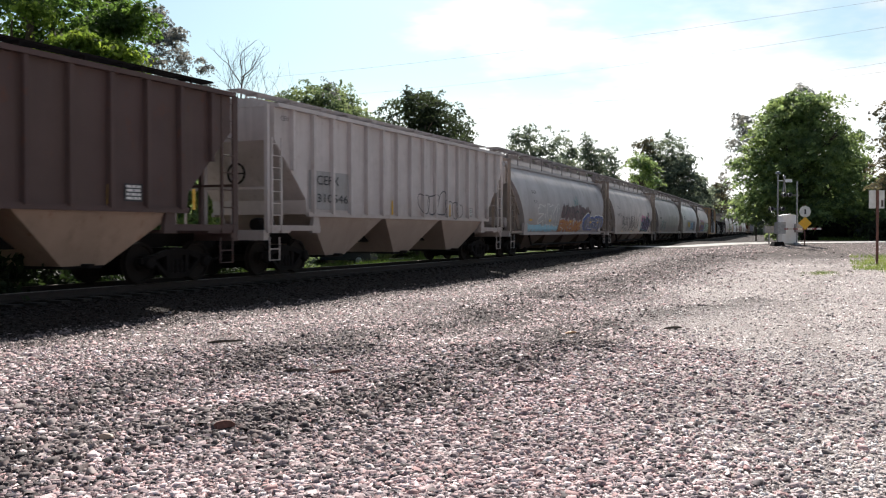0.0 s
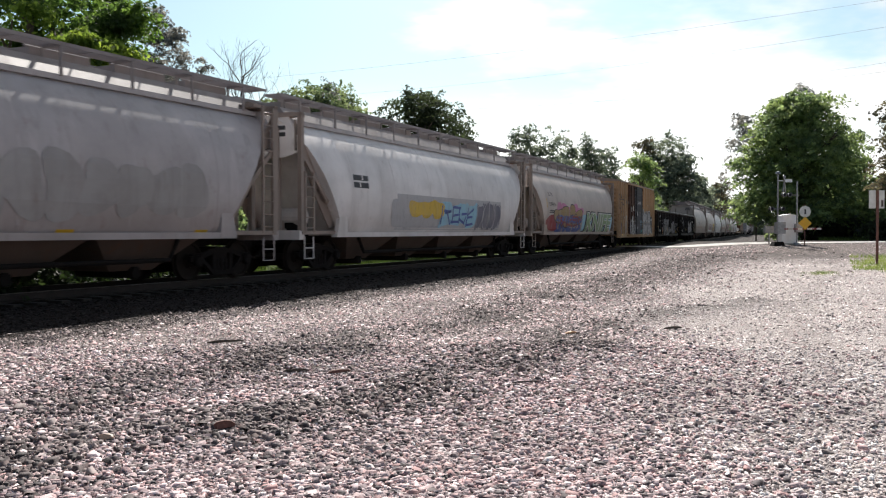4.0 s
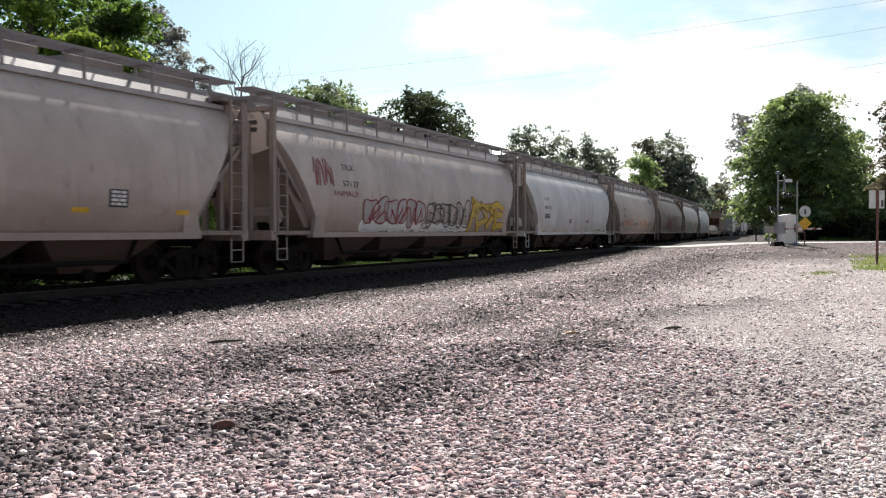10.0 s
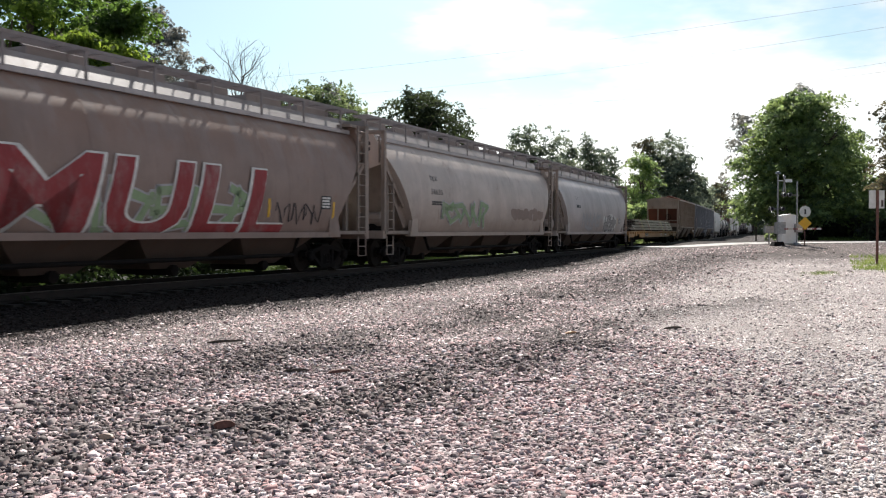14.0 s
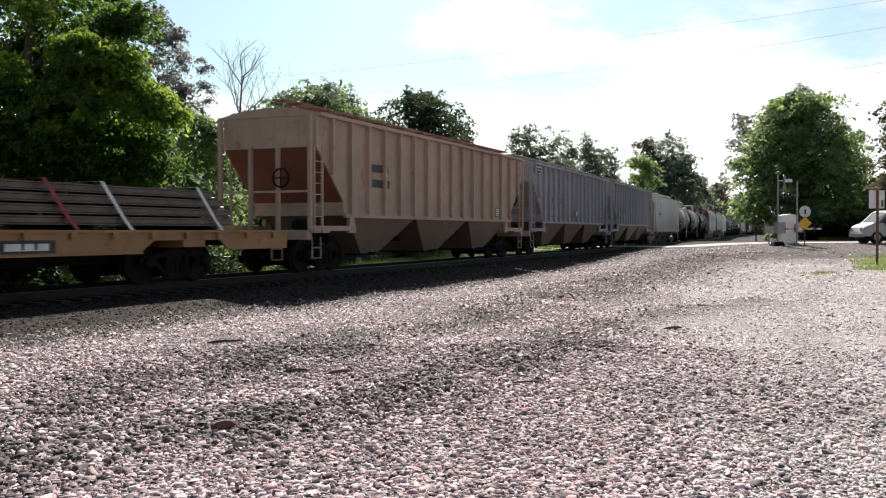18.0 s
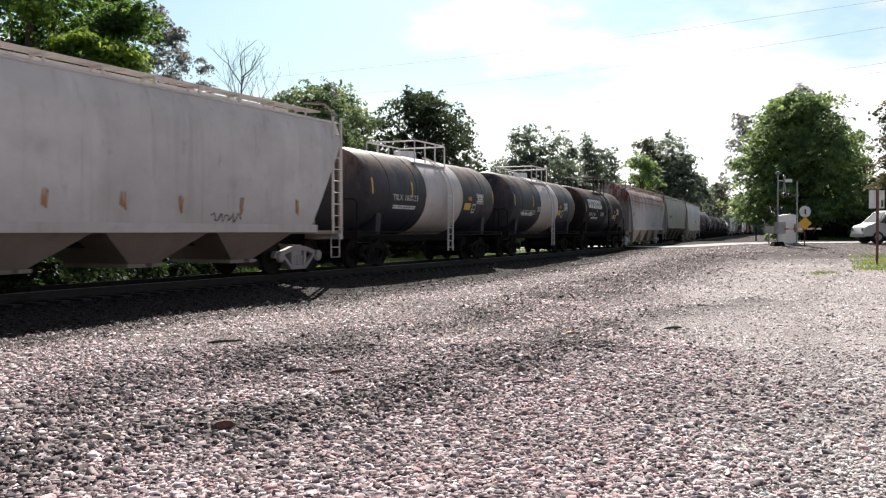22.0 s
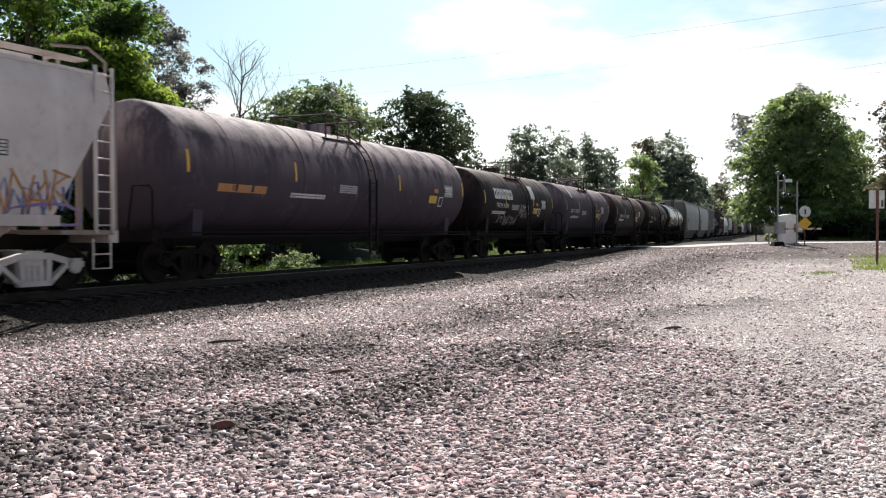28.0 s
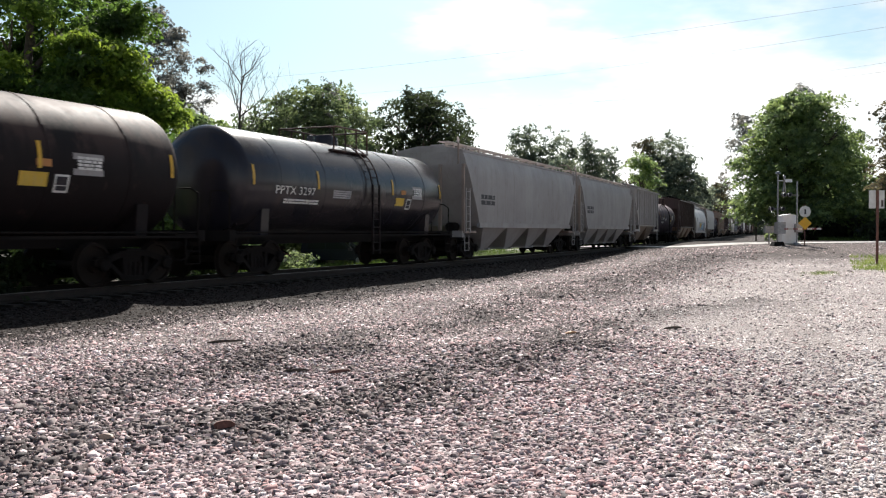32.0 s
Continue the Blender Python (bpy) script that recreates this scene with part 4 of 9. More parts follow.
    T("olive green tree behind the railway", 432, 70, 208, 58, 0.2, "leaf_mid", 32, leaves=10000, size=0.12, lobes=22)
    T("thin upright green tree behind the railway", 583, 66, 130, 14, 0.5, "leaf_grey", 34, leaves=2500, size=0.11, lobes=26)
    T("green broadleaf tree behind the railway", 634, 74, 176, 70, 0.2, "leaf_mid", 35, leaves=7000, size=0.14, lobes=24)
    T("dark round tree with dense leaves", 742, 78, 164, 116, 0.3, "leaf_dark", 37, leaves=46000, size=0.125, lobes=22, squash=0.75, core=11)
    T("dark broadleaf tree beside the lot", 806, 84, 214, 42, 0.2, "leaf_dark", 39, leaves=11000, size=0.13, lobes=18, core=5)
    for k, (px, top, half, d) in enumerate(((916, 236, 21, 108), (937, 230, 22, 109), (958, 242, 22, 110), (982, 238, 30, 112), (1010, 262, 22, 114), (1037, 246, 19, 118), (1054, 260, 27, 117), (1078, 272, 24, 122), (885, 285, 36, 112), (1000, 285, 44, 104))):
        T("green tree in the row behind the railway", px, d, top, half, 0.5, "leaf_row", 41 + 2 * k, leaves=8500, size=0.14, lobes=22, squash=0.9, core=4)
    T("tall green tree with reddish young leaves", 1142, 168, 246, 36, 1.0, "leaf_red", 51, leaves=8000, size=0.24, lobes=26)
    T("tall green tree behind the railway", 1182, 165, 248, 52, 1.0, "leaf_row", 53, leaves=17000, size=0.21, lobes=22, core=5)
    T("bright green tree behind the railway", 1135, 150, 277, 38, 1.0, "leaf_soft", 55, leaves=11000, size=0.2, lobes=22)
    T("green tree behind the railway", 1212, 160, 275, 34, 1.0, "leaf_row", 57, leaves=7000, size=0.25, lobes=22)
    for k, (px, top, half, d) in enumerate(((1268, 318, 16, 300), (1238, 318, 20, 260), (1252, 345, 20, 280), (1300, 345, 22, 420), (1325, 362, 22, 450), (1345, 345, 20, 400))):
        T("distant trees along the line", px, d, top, half, 1.0, "leaf_row", 61 + 2 * k, leaves=4000, size=0.5, lobes=18)
    T("large spreading tree beside the crossing", 1416, 88, 172, 112, 2.2, "leaf", 81, leaves=58000, size=0.155, lobes=46, squash=0.5, core=6)
    T("green broadleaf tree beside the crossing", 1498, 93, 232, 52, 1.0, "leaf", 86, leaves=14000, size=0.14, lobes=26)
    T("sparse tree top with thin leaves", 1418, 92, 150, 30, 11.0, "leaf_grey", 82, leaves=3500, size=0.12, lobes=24)
    T("leafy tree beside the crossing with greyish leaves", 1338, 96, 200, 40, 6.0, "leaf_grey", 83, leaves=4500, size=0.13, lobes=34, lean=-1.6, trunk_r=0.07)
    T("smaller reddish tree beside the line", 1277, 270, 306, 18, 3.0, "leaf_red", 84, leaves=5000, size=0.16, lobes=22)
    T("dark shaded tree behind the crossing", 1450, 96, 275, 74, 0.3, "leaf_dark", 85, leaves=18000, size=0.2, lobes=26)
    T("tree with reddish leaves by the road", 1590, 70, 178, 44, 3.2, "leaf_red", 87, leaves=6500, size=0.14, lobes=34, squash=0.55)
    T("green tree by the road", 1580, 84, 310, 60, 0.3, "leaf", 89, leaves=9000, size=0.16, lobes=22)
    dead_tree(*at_view(427, 58), 1.145 + (409.7 - 100) / 1600 * 58, 91)
    for k, (px, d, top, half) in enumerate(((640, 86, 338, 40), (690, 84, 325, 46), (735, 88, 338, 40), (800, 86, 330, 50), (560, 84, 350, 55), (470, 82, 335, 60), (380, 56, 320, 60), (290, 46, 300, 70), (200, 44, 300, 70), (90, 42, 320, 80),
                                        (860, 90, 330, 50), (930, 95, 335, 60), (1010, 100, 330, 55), (1080, 106, 335, 50), (1130, 118, 340, 40))):
        x, y = at_view(px, d)
        g = gz(x, y)
        bush("dense green shrub behind the railway", x, y, 1.145 + (409.7 - top) / 1600 * d - g, half * d / 1600, "leaf" if k % 3 else "leaf_mid", 101 + 2 * k, 3200, 0.15 + 0.0012 * d)
    # All but the last take leaves darkened to look shaded.
    for k, (px, d) in enumerate(((-40, 17), (10, 19), (60, 20.5), (120, 23), (175, 25), (235, 27.5), (290, 31), (345, 34), (385, 36), (255, 36), (150, 30), (512, 47))):
        x, y = at_view(px, d)
        bush("weedy shrub close behind the railway, in a mostly shade-coloured row", x, y, 1.145 - (428 - 409.7 + 6 * (k % 3)) / 1600 * d - gz(x, y), 46 * d / 1600 * (0.75 if k == 11 else 1 + 0.3 * (k % 2)), "leaf_shade" if k < 11 else "leaf_mid", 201 + 2 * k, 1600, 0.085)
    for k, (px, d, top, half) in enumerate(((1440, 88, 385, 60), (1510, 86, 375, 50), (1590, 80, 380, 50))):
        x, y = at_view(px, d)
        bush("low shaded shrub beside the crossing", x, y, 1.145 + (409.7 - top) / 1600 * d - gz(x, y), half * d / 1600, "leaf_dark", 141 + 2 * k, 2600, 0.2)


build_trees()


def build_far_woods():
    """Woods that close the view behind the trees, too far to count."""
    for name, spans in (("far_woods", ((-60, 1080, 150, 318, 190), (1040, 1250, 260, 345, 70), (1400, 1700, 150, 345, 50))),):
        rng = np.random.default_rng(161)
        lobes = []
        for a, b, d, top, n in spans:
            for k in range(n):
                px = a + (b - a) * (k + rng.uniform(0, 1)) / n
                dep = d * rng.uniform(0.9, 1.25)
                x, y = at_view(px, dep)
                h = (1.145 + (409.7 - top + rng.normal(0, 14)) / 1600 * dep + 1.4) * rng.uniform(0.75, 1.05)
                lobes.append((x, y, -1.4 + h * rng.uniform(0.25, 0.72), rng.uniform(2.5, 4.5), 3.5, h * 0.28))
        ob = leaf_cloud(name, lobes, 42000, 0.42, "leaf_mid", 163, None)
        tagged(ob, "distant green woods behind the railway", "woods", kind="stuff")


build_far_woods()


def build_wood_edge():
    """The closed edge of the wood behind the single trees."""
    for a, b, d, top, n, mat_, seed in ((-80, 270, 58, 150, 70, "leaf_deep", 181), (250, 420, 76, 225, 40, "leaf_deep", 183), (400, 690, 80, 195, 90, "leaf_mid", 185), (660, 880, 92, 275, 40, "leaf_dark", 187)):
        rng = np.random.default_rng(seed)
        lobes = []
        for k in range(n):
            dep = d * rng.uniform(0.97, 1.12)
            x, y = at_view(a + (b - a) * (k + rng.uniform(0, 1)) / n, dep)
            h = 1.145 + (409.7 - top + rng.normal(0, 12)) / 1600 * dep + 1.3
            lobes.append((x, y, -1.3 + h * rng.uniform(0.2, 0.8), rng.uniform(0.9, 1.7), 1.4, h * 0.2))
        tagged(leaf_cloud("wood_edge", lobes, 18000, 0.17, mat_, seed + 1, None), "dense leafy edge of a wood behind the railway", "woods", kind="stuff")


build_wood_edge()


def grass_tufts(name, label, xs, ys, height, seed, mat_="grass"):
    rng = np.random.default_rng(seed)
    n = len(xs)
    z = ground_z(xs, ys)
    a = rng.uniform(0, np.pi, n)
    h = height * rng.uniform(0.5, 1.4, n)
    w = 0.012 + 0.01 * rng.uniform(0, 1, n)
    lean = rng.normal(0, 0.35, (n, 2)) * h[:, None]
    base = np.stack([xs, ys, z - 0.02], 1)
    side = np.stack([np.cos(a) * w, np.sin(a) * w, np.zeros(n)], 1)
    tip = base + np.stack([lean[:, 0], lean[:, 1], h], 1)
    p = np.stack([base - side, base + side, tip], 1)
    me = bpy.data.meshes.new(name)
    me.from_pydata(p.reshape(-1, 3).tolist(), [], np.arange(3 * n).reshape(-1, 3).tolist())
    me.materials.append(M[mat_])
    return tagged(new(name, me), label, "grass", kind="stuff")


def build_grass():
    rng = np.random.default_rng(171)
    y = rng.uniform(35, 47, 9000)
    x = 0.43 * y + 0.9 + rng.uniform(0, 1, 9000) ** 1.5 * 6
    edge = 0.43 * y + 1.1 + 0.7 * np.sin(y * 1.3) + 0.4 * np.sin(y * 3.7 + 1)
    keep = rng.uniform(0, 1, 9000) < np.clip((x - edge) / 2.2, 0, 1)
    grass_tufts("grass", "patch of bright green grass at the lot's edge", x[keep], y[keep], 0.2, 172, "grass_lit")
    y = rng.normal(34.0, 0.8, 260)
    x = 0.418 * y + rng.normal(0, 0.35, 260)
    grass_tufts("grass", "thin green weeds growing through the gravel", x, y, 0.10, 175, "grass_lit")
    s = rng.uniform(8, 75, 26000)
    l = -rng.uniform(4.0, 16, 26000)
    clump = np.sin(s * 1.7) + np.sin(s * 0.63 + l * 0.9) + np.sin(l * 1.3 + s * 0.31)
    s, l = s[clump > 0.2], l[clump > 0.2]
    pts = np.array([on_track(a, b)[:2] for a, b in zip(s, l)])
    grass_tufts("grass", "long green grass behind the railway", pts[:, 0], pts[:, 1], 0.42, 173)
    y = rng.uniform(76, 86, 1500)
    x = y * rng.uniform(0.415, 0.47, 1500)
    grass_tufts("grass", "shaded grass behind the crossing", x, y, 0.3, 174)


build_grass()


# ---- writing and spray paint ----
def letters(text, height, bold=0.0):
    """Flat letters as a bmesh in x, z, with their lower left corner at the origin."""
    cu = bpy.data.curves.new("letters", "FONT")
    cu.body, cu.size, cu.offset = text, height * 1.38, bold
    cu.resolution_u = 3
    ob = bpy.data.objects.new("letters", cu)
    scene.collection.objects.link(ob)
    dg = bpy.context.evaluated_depsgraph_get()
    me = bpy.data.meshes.new_from_object(ob.evaluated_get(dg))
    bpy.data.objects.remove(ob)
    bpy.data.curves.remove(cu)
    bm = bmesh.new()
    bm.from_mesh(me)
    bpy.data.meshes.remove(me)
    for v in bm.verts:
        v.co = Vector((v.co.x, 0, v.co.y))
    return bm


def blob_row(width, height, n, seed, stroke=0.0, power=0.75):
    """Bubbly spray-painted shapes side by side, unreadable; a stroke width gives outlines alone."""
    rng = np.random.default_rng(seed)
    out = []
    for k in range(n):
        bm = bmesh.new()
        out.append(bm)
        cx, w = (k + 0.5) * width / n, width / n * rng.uniform(0.5, 0.66)
        h = height * rng.uniform(0.36, 0.5)
        ph = rng.uniform(0, 6.28, 3)
        ring = []
        m = 22
        for i in range(m):
            a = 2 * math.pi * i / m
            q = 1 + 0.16 * math.sin(2 * a + ph[0]) + 0.13 * math.sin(3 * a + ph[1])
            ca, sa = math.cos(a), math.sin(a)
            ring.append((cx + w * q * abs(ca) ** power * math.copysign(1, ca), height / 2 + h * q * abs(sa) ** power * math.copysign(1, sa), ca, sa))
        if stroke:
            o = [bm.verts.new((x, 0, z)) for x, z, _, _ in ring]
            i_ = [bm.verts.new((x - stroke * c, 0, z - stroke * s)) for x, z, c, s in ring]
            for i in range(m):
                bm.faces.new((o[i], o[(i + 1) % m], i_[(i + 1) % m], i_[i]))
        else:
            bm.faces.new([bm.verts.new((x, 0, z)) for x, z, _, _ in ring])
    return out


def scribble(width, height, seed, stroke=0.045, n=26):
    """One thin wandering line of spray paint."""
    rng = np.random.default_rng(seed)
    bm = bmesh.new()
    pts = [Vector((width * k / n + rng.normal(0, width * 0.035), 0, height * (0.5 + 0.46 * math.sin(k * 1.9 + rng.normal(0, 0.5))))) for k in range(n + 1)]
    last = None
    for k, p in enumerate(pts):
        d = (pts[min(k + 1, n)] - pts[max(k - 1, 0)]).normalized()
        nrm = Vector((-d.z, 0, d.x)) * stroke / 2
        pair = (bm.verts.new(p - nrm), bm.verts.new(p + nrm))
        if last:
            bm.faces.new((last[0], pair[0], pair[1], last[1]))
        last = pair
    return bm


WILD = [[(0, 0, 0.1, 1), (0.1, 1, 0.9, 0.75), (0.9, 0.75, 0.3, 0.5), (0.3, 0.5, 1, 0)], [(0.1, 1, 0, 0.1), (0, 0.1, 0.8, 0), (0.8, 0, 0.95, 0.6), (0.5, 0.55, 0.95, 0.6)], [(0.05, 0, 0.5, 1), (0.5, 1, 0.95, 0), (0.25, 0.35, 0.8, 0.45)],
        [(0, 0.05, 0.1, 0.95), (0.1, 0.95, 0.85, 0.1), (0.85, 0.1, 1, 1)], [(0.1, 0.9, 1, 1), (0.05, 0.5, 0.8, 0.55), (0, 0.0, 0.95, 0.1), (0, 0, 0.12, 0.95)], [(0.95, 0.9, 0.1, 0.8), (0.1, 0.8, 0.85, 0.4), (0.85, 0.4, 0, 0.05)]]


def wild_row(width, height, n, seed, stroke):
    """Interlocking slanted strokes of spray paint, unreadable: one mesh for each shape."""
    rng = np.random.default_rng(seed)
    out = []
    pitch = width / n
    for k in range(n):
        bm = bmesh.new()
        out.append(bm)
        w, h = pitch * rng.uniform(0.85, 1.05), height * rng.uniform(0.8, 1.0)
        x0, z0 = k * pitch, (height - h) * rng.uniform(0, 1)
        lean = rng.uniform(-0.05, 0.22)
        for q, (a, b, c, d) in enumerate(WILD[rng.integers(len(WILD))]):
            jit = rng.normal(0, 0.11, 4)
            p = Vector((x0 + w * (a + jit[0]) + lean * h * b, 0, z0 + h * min(1, max(0, b + jit[1]))))
            r = Vector((x0 + w * (c + jit[2]) + lean * h * d, 0, z0 + h * min(1, max(0, d + jit[3]))))
            u = (r - p).normalized()
            s = Vector((-u.z, 0, u.x)) * stroke / 2
            p, r = p - u * stroke * 0.4, r + u * stroke * 0.4
            bm.faces.new([bm.verts.new(v) for v in (p - s, r - s * 0.8, r + u * stroke * 0.25, r + s * 0.8, p + s)])
    return out


def bars(rows_, seed=5, gap=0.35):
    """Unreadable small print: rows (width, height) of words as bars on one base line, from the top down."""
    rng = np.random.default_rng(seed)
    bm = bmesh.new()
    z = 0.0
    for width, h in rows_:
        top, x = [], 0.0
        while x < width:
            q = min(x + h * rng.uniform(1.6, 4.2), width)
            top += [(x, z), (q, z), (q, z - h * 0.88), (min(q + h * 0.5, width), z - h * 0.88)]
            x = q + h * 0.5
        pts = [(0.0, z - h)] + top[:-2] + [(top[-3][0], z - h)]
        bm.faces.new([bm.verts.new((px, 0, pz)) for px, pz in pts])
        z -= h * (1 + gap)
    return bm


def panel(w, h):
    bm = bmesh.new()
    bm.faces.new([bm.verts.new(p) for p in ((0, 0, 0), (w, 0, 0), (w, 0, h), (0, 0, h))])
    return bm


def put_on(car, name, bm, material, x, z, surface, lift=0.012, label=""):
    """Lays a flat shape on a car's near side: surface(z) is the half-width there."""
    bmesh.ops.translate(bm, verts=bm.verts, vec=(x, 0, z))
    lo, hi = min(v.co.z for v in bm.verts), max(v.co.z for v in bm.verts)
    if hi - lo > 0.3 and abs(surface(hi) - surface(lo)) + abs(surface((hi + lo) / 2) - surface(lo)) > 0.02:
        zz = lo + 0.13
        while zz < hi:
            bmesh.ops.bisect_plane(bm, geom=bm.verts[:] + bm.edges[:] + bm.faces[:], plane_co=(0, 0, zz), plane_no=(0, 0, 1))
            zz += 0.13
    for v in bm.verts:
        v.co.y = -surface(v.co.z) - lift
    bm.normal_update()
    for f in bm.faces:
        if f.normal.y > 0:
            f.normal_flip()
    me = bpy.data.meshes.new(name)
    bm.to_mesh(me)
    bm.free()
    me.materials.append(M[material])
    return part(name, me, material, car, label)


def curve_side(points):
    zs, ys = [p[1] for p in points], [p[0] for p in points]
    return lambda z: float(np.interp(z, zs, ys))


# ---- running gear, shared by all cars ----
def wheelset_bm(bm, r=0.457):
    for s in (-1, 1):
        lathe(bm, [(0, 0.66 * s), (0.11, 0.66 * s), (0.12, 0.70 * s), (r * 0.84, 0.715 * s), (r * 0.86, 0.69 * s), (r * 1.055, 0.69 * s), (r * 1.05, 0.715 * s), (r, 0.72 * s), (r * 0.985, 0.815 * s), (r * 0.85, 0.82 * s), (r * 0.82, 0.775 * s), (0.17, 0.765 * s), (0.14, 0.84 * s), (0, 0.84 * s)], "y", 18)
    lathe(bm, [(0, -1.02), (0.08, -1.02), (0.085, -0.66), (0.085, 0.66), (0.08, 1.02), (0, 1.02)], "y", 10)


def side_frame_bm(bm, s):
    y0, y1 = (0.93 * s, 1.05 * s) if s > 0 else (1.05 * s, 0.93 * s)
    prism(bm, [(-1.12, 0.56), (-0.86, 0.60), (-0.32, 0.74), (0.32, 0.74), (0.86, 0.60), (1.12, 0.56), (1.12, 0.44), (0.86, 0.46), (0.34, 0.62), (-0.34, 0.62), (-0.86, 0.46), (-1.12, 0.44)], "y", y0, y1)
    for m in (-1, 1):
        prism(bm, [(m * 0.80, 0.50), (m * 0.68, 0.52), (m * 0.26, 0.17), (m * 0.36, 0.14)], "y", y0, y1)
        prism(bm, [(m * 0.36, 0.64), (m * 0.25, 0.64), (m * 0.23, 0.2), (m * 0.34, 0.2)], "y", y0, y1)
        lathe(bm, [(0, 1.02 * s), (0.135, 1.02 * s), (0.135, 1.10 * s), (0.10, 1.13 * s), (0, 1.13 * s)], "y", 12, (m * 0.89, 0, 0.457))
        box(bm, m * 0.89 - 0.17, m * 0.89 + 0.17, y0, y1, 0.44, 0.62)
    box(bm, -0.36, 0.36, y0, y1, 0.12, 0.22)
    for cx in (-0.15, 0.0, 0.15):
        lathe(bm, [(0.06, 0.21), (0.075, 0.29), (0.06, 0.36), (0.075, 0.44), (0.06, 0.5)], "z", 8, (cx, 0.98 * s, 0))


WHEEL_ME = smooth(mesh_of("wheelset", made(wheelset_bm), "wheel"))
FRAME_ME = {}
BOLSTER_ME = {}


def frame_mesh(material, s):
    key = (material, s)
    if key not in FRAME_ME:
        FRAME_ME[key] = smooth(mesh_of("side_frame", made(side_frame_bm, s), material), 35)
        bm = bmesh.new()
        box(bm, -0.2, 0.2, -1.0, 1.0, 0.5, 0.78)
        box(bm, -0.3, 0.3, -0.3, 0.3, 0.7, 0.86)
        for bx in (-0.42, 0.42):
            box(bm, bx - 0.09, bx + 0.09, -0.68, 0.68, 0.2, 0.42)
        box(bm, -0.3, 0.3, -0.12, 0.12, 0.16, 0.52)
        box(bm, -0.16, 0.16, -0.93, 0.93, 0.16, 0.52)
        BOLSTER_ME[material] = mesh_of("bolster", bm, material)
    return FRAME_ME[key]


def trucks(car, centre, material="under"):
    for sx in (-1, 1):
        near, far = frame_mesh(material, -1), frame_mesh(material, 1)
        t = part("truck", BOLSTER_ME[material], material, car, "four-wheeled freight truck", pose(sx * centre, 0, 0))
        part("side_frame", near, material, t)
        part("side_frame", far, material, t)
        for wx in (-0.89, 0.89):
            part("wheelset", WHEEL_ME, "wheel", t, at=pose(wx, 0, 0.457))


def coupler_bm(bm, x, s):
    box(bm, *sorted((x - s * 0.9, x - s * 0.12)), -0.09, 0.09, 0.78, 0.96)
    prism(bm, [(x - s * 0.22, -0.11), (x - s * 0.05, -0.17), (x + s * 0.09, -0.15), (x + s * 0.09, -0.03), (x - s * 0.02, 0.02), (x + s * 0.05, 0.15), (x - s * 0.12, 0.17), (x - s * 0.22, 0.11)], "z", 0.73, 1.0)
    pipe(bm, [(x - s * 0.5, -0.3, 0.8), (x - s * 0.2, -0.34, 0.5), (x + s * 0.02, -0.3, 0.44)], 0.028)


_SHARED = {}


def shared(key, fn, material, smooth_it=False):
    """A mesh that alike cars share."""
    if (key, material) not in _SHARED:
        bm = bmesh.new()
        fn(bm)
        me = mesh_of(key[0] if isinstance(key, tuple) else key, bm, material)
        if smooth_it:
            smooth(me)
        _SHARED[(key, material)] = me
    return _SHARED[(key, material)]


def couplers(car, L):
    for s in (-1, 1):
        part("coupler", shared(("coupler", L, s), lambda bm: coupler_bm(bm, s * L / 2, s), "under"), "under", car)


def ladder_bm(bm, x, y, z0, z1, w=0.4, rungs=7, along="x"):
    d = Vector((w / 2, 0, 0)) if along == "x" else Vector((0, w / 2, 0))
    c = Vector((x, y, 0))
    for sgn in (-1, 1):
        p = c + d * sgn
        box(bm, p.x - 0.028, p.x + 0.028, p.y - 0.028, p.y + 0.028, z0, z1)
    for k in range(rungs):
        z = z0 + (z1 - z0) * (k + 0.5) / rungs
        rod(bm, (*(c - d).xy, z), (*(c + d).xy, z), 0.016, 5)


def stirrup_bm(bm, x, y):
    pipe(bm, [(x - 0.22, y, 1.0), (x - 0.22, y, 0.42), (x + 0.22, y, 0.42), (x + 0.22, y, 1.0)], 0.022, 5)
    rod(bm, (x - 0.22, y, 0.70), (x + 0.22, y, 0.70), 0.018, 5)


def sill_gear(car, L, centre, truck_mat="under", sill_mat="under", end=None, width=1.45):
    """Centre sill, couplers, trucks, end sills, stirrups and brake gear."""
    e = end or L / 2 - 0.55
    part("center_sill", shared(("center_sill", L), lambda bm: (box(bm, -L / 2 + 0.35, L / 2 - 0.35, -0.32, 0.32, 0.80, 1.1)), "under"), "under", car)
    couplers(car, L)
    trucks(car, centre, truck_mat)
    for s in (-1, 1):
        part("end_sill", shared(("end_sill", e, width, s), lambda bm: (box(bm, s * e - 0.12, s * e + 0.12, -width, width, 0.92, 1.17)), sill_mat), sill_mat, car)
        for sy in (-1, 1):
            part("stirrup_step", shared(("stirrup_step", e, width, s, sy), lambda bm: stirrup_bm(bm, s * (e - 0.32), sy * (width + 0.02)), sill_mat), sill_mat, car)
    part("air_brake_cylinder", shared(("air_brake_cylinder", L), lambda bm: lathe(bm, [(0, 0.0), (0.16, 0), (0.18, 0.05), (0.18, 0.7), (0.1, 0.78), (0, 0.78)], "x", 12, (-e + 0.75, -0.55, 1.32)), "under"), "under", car)


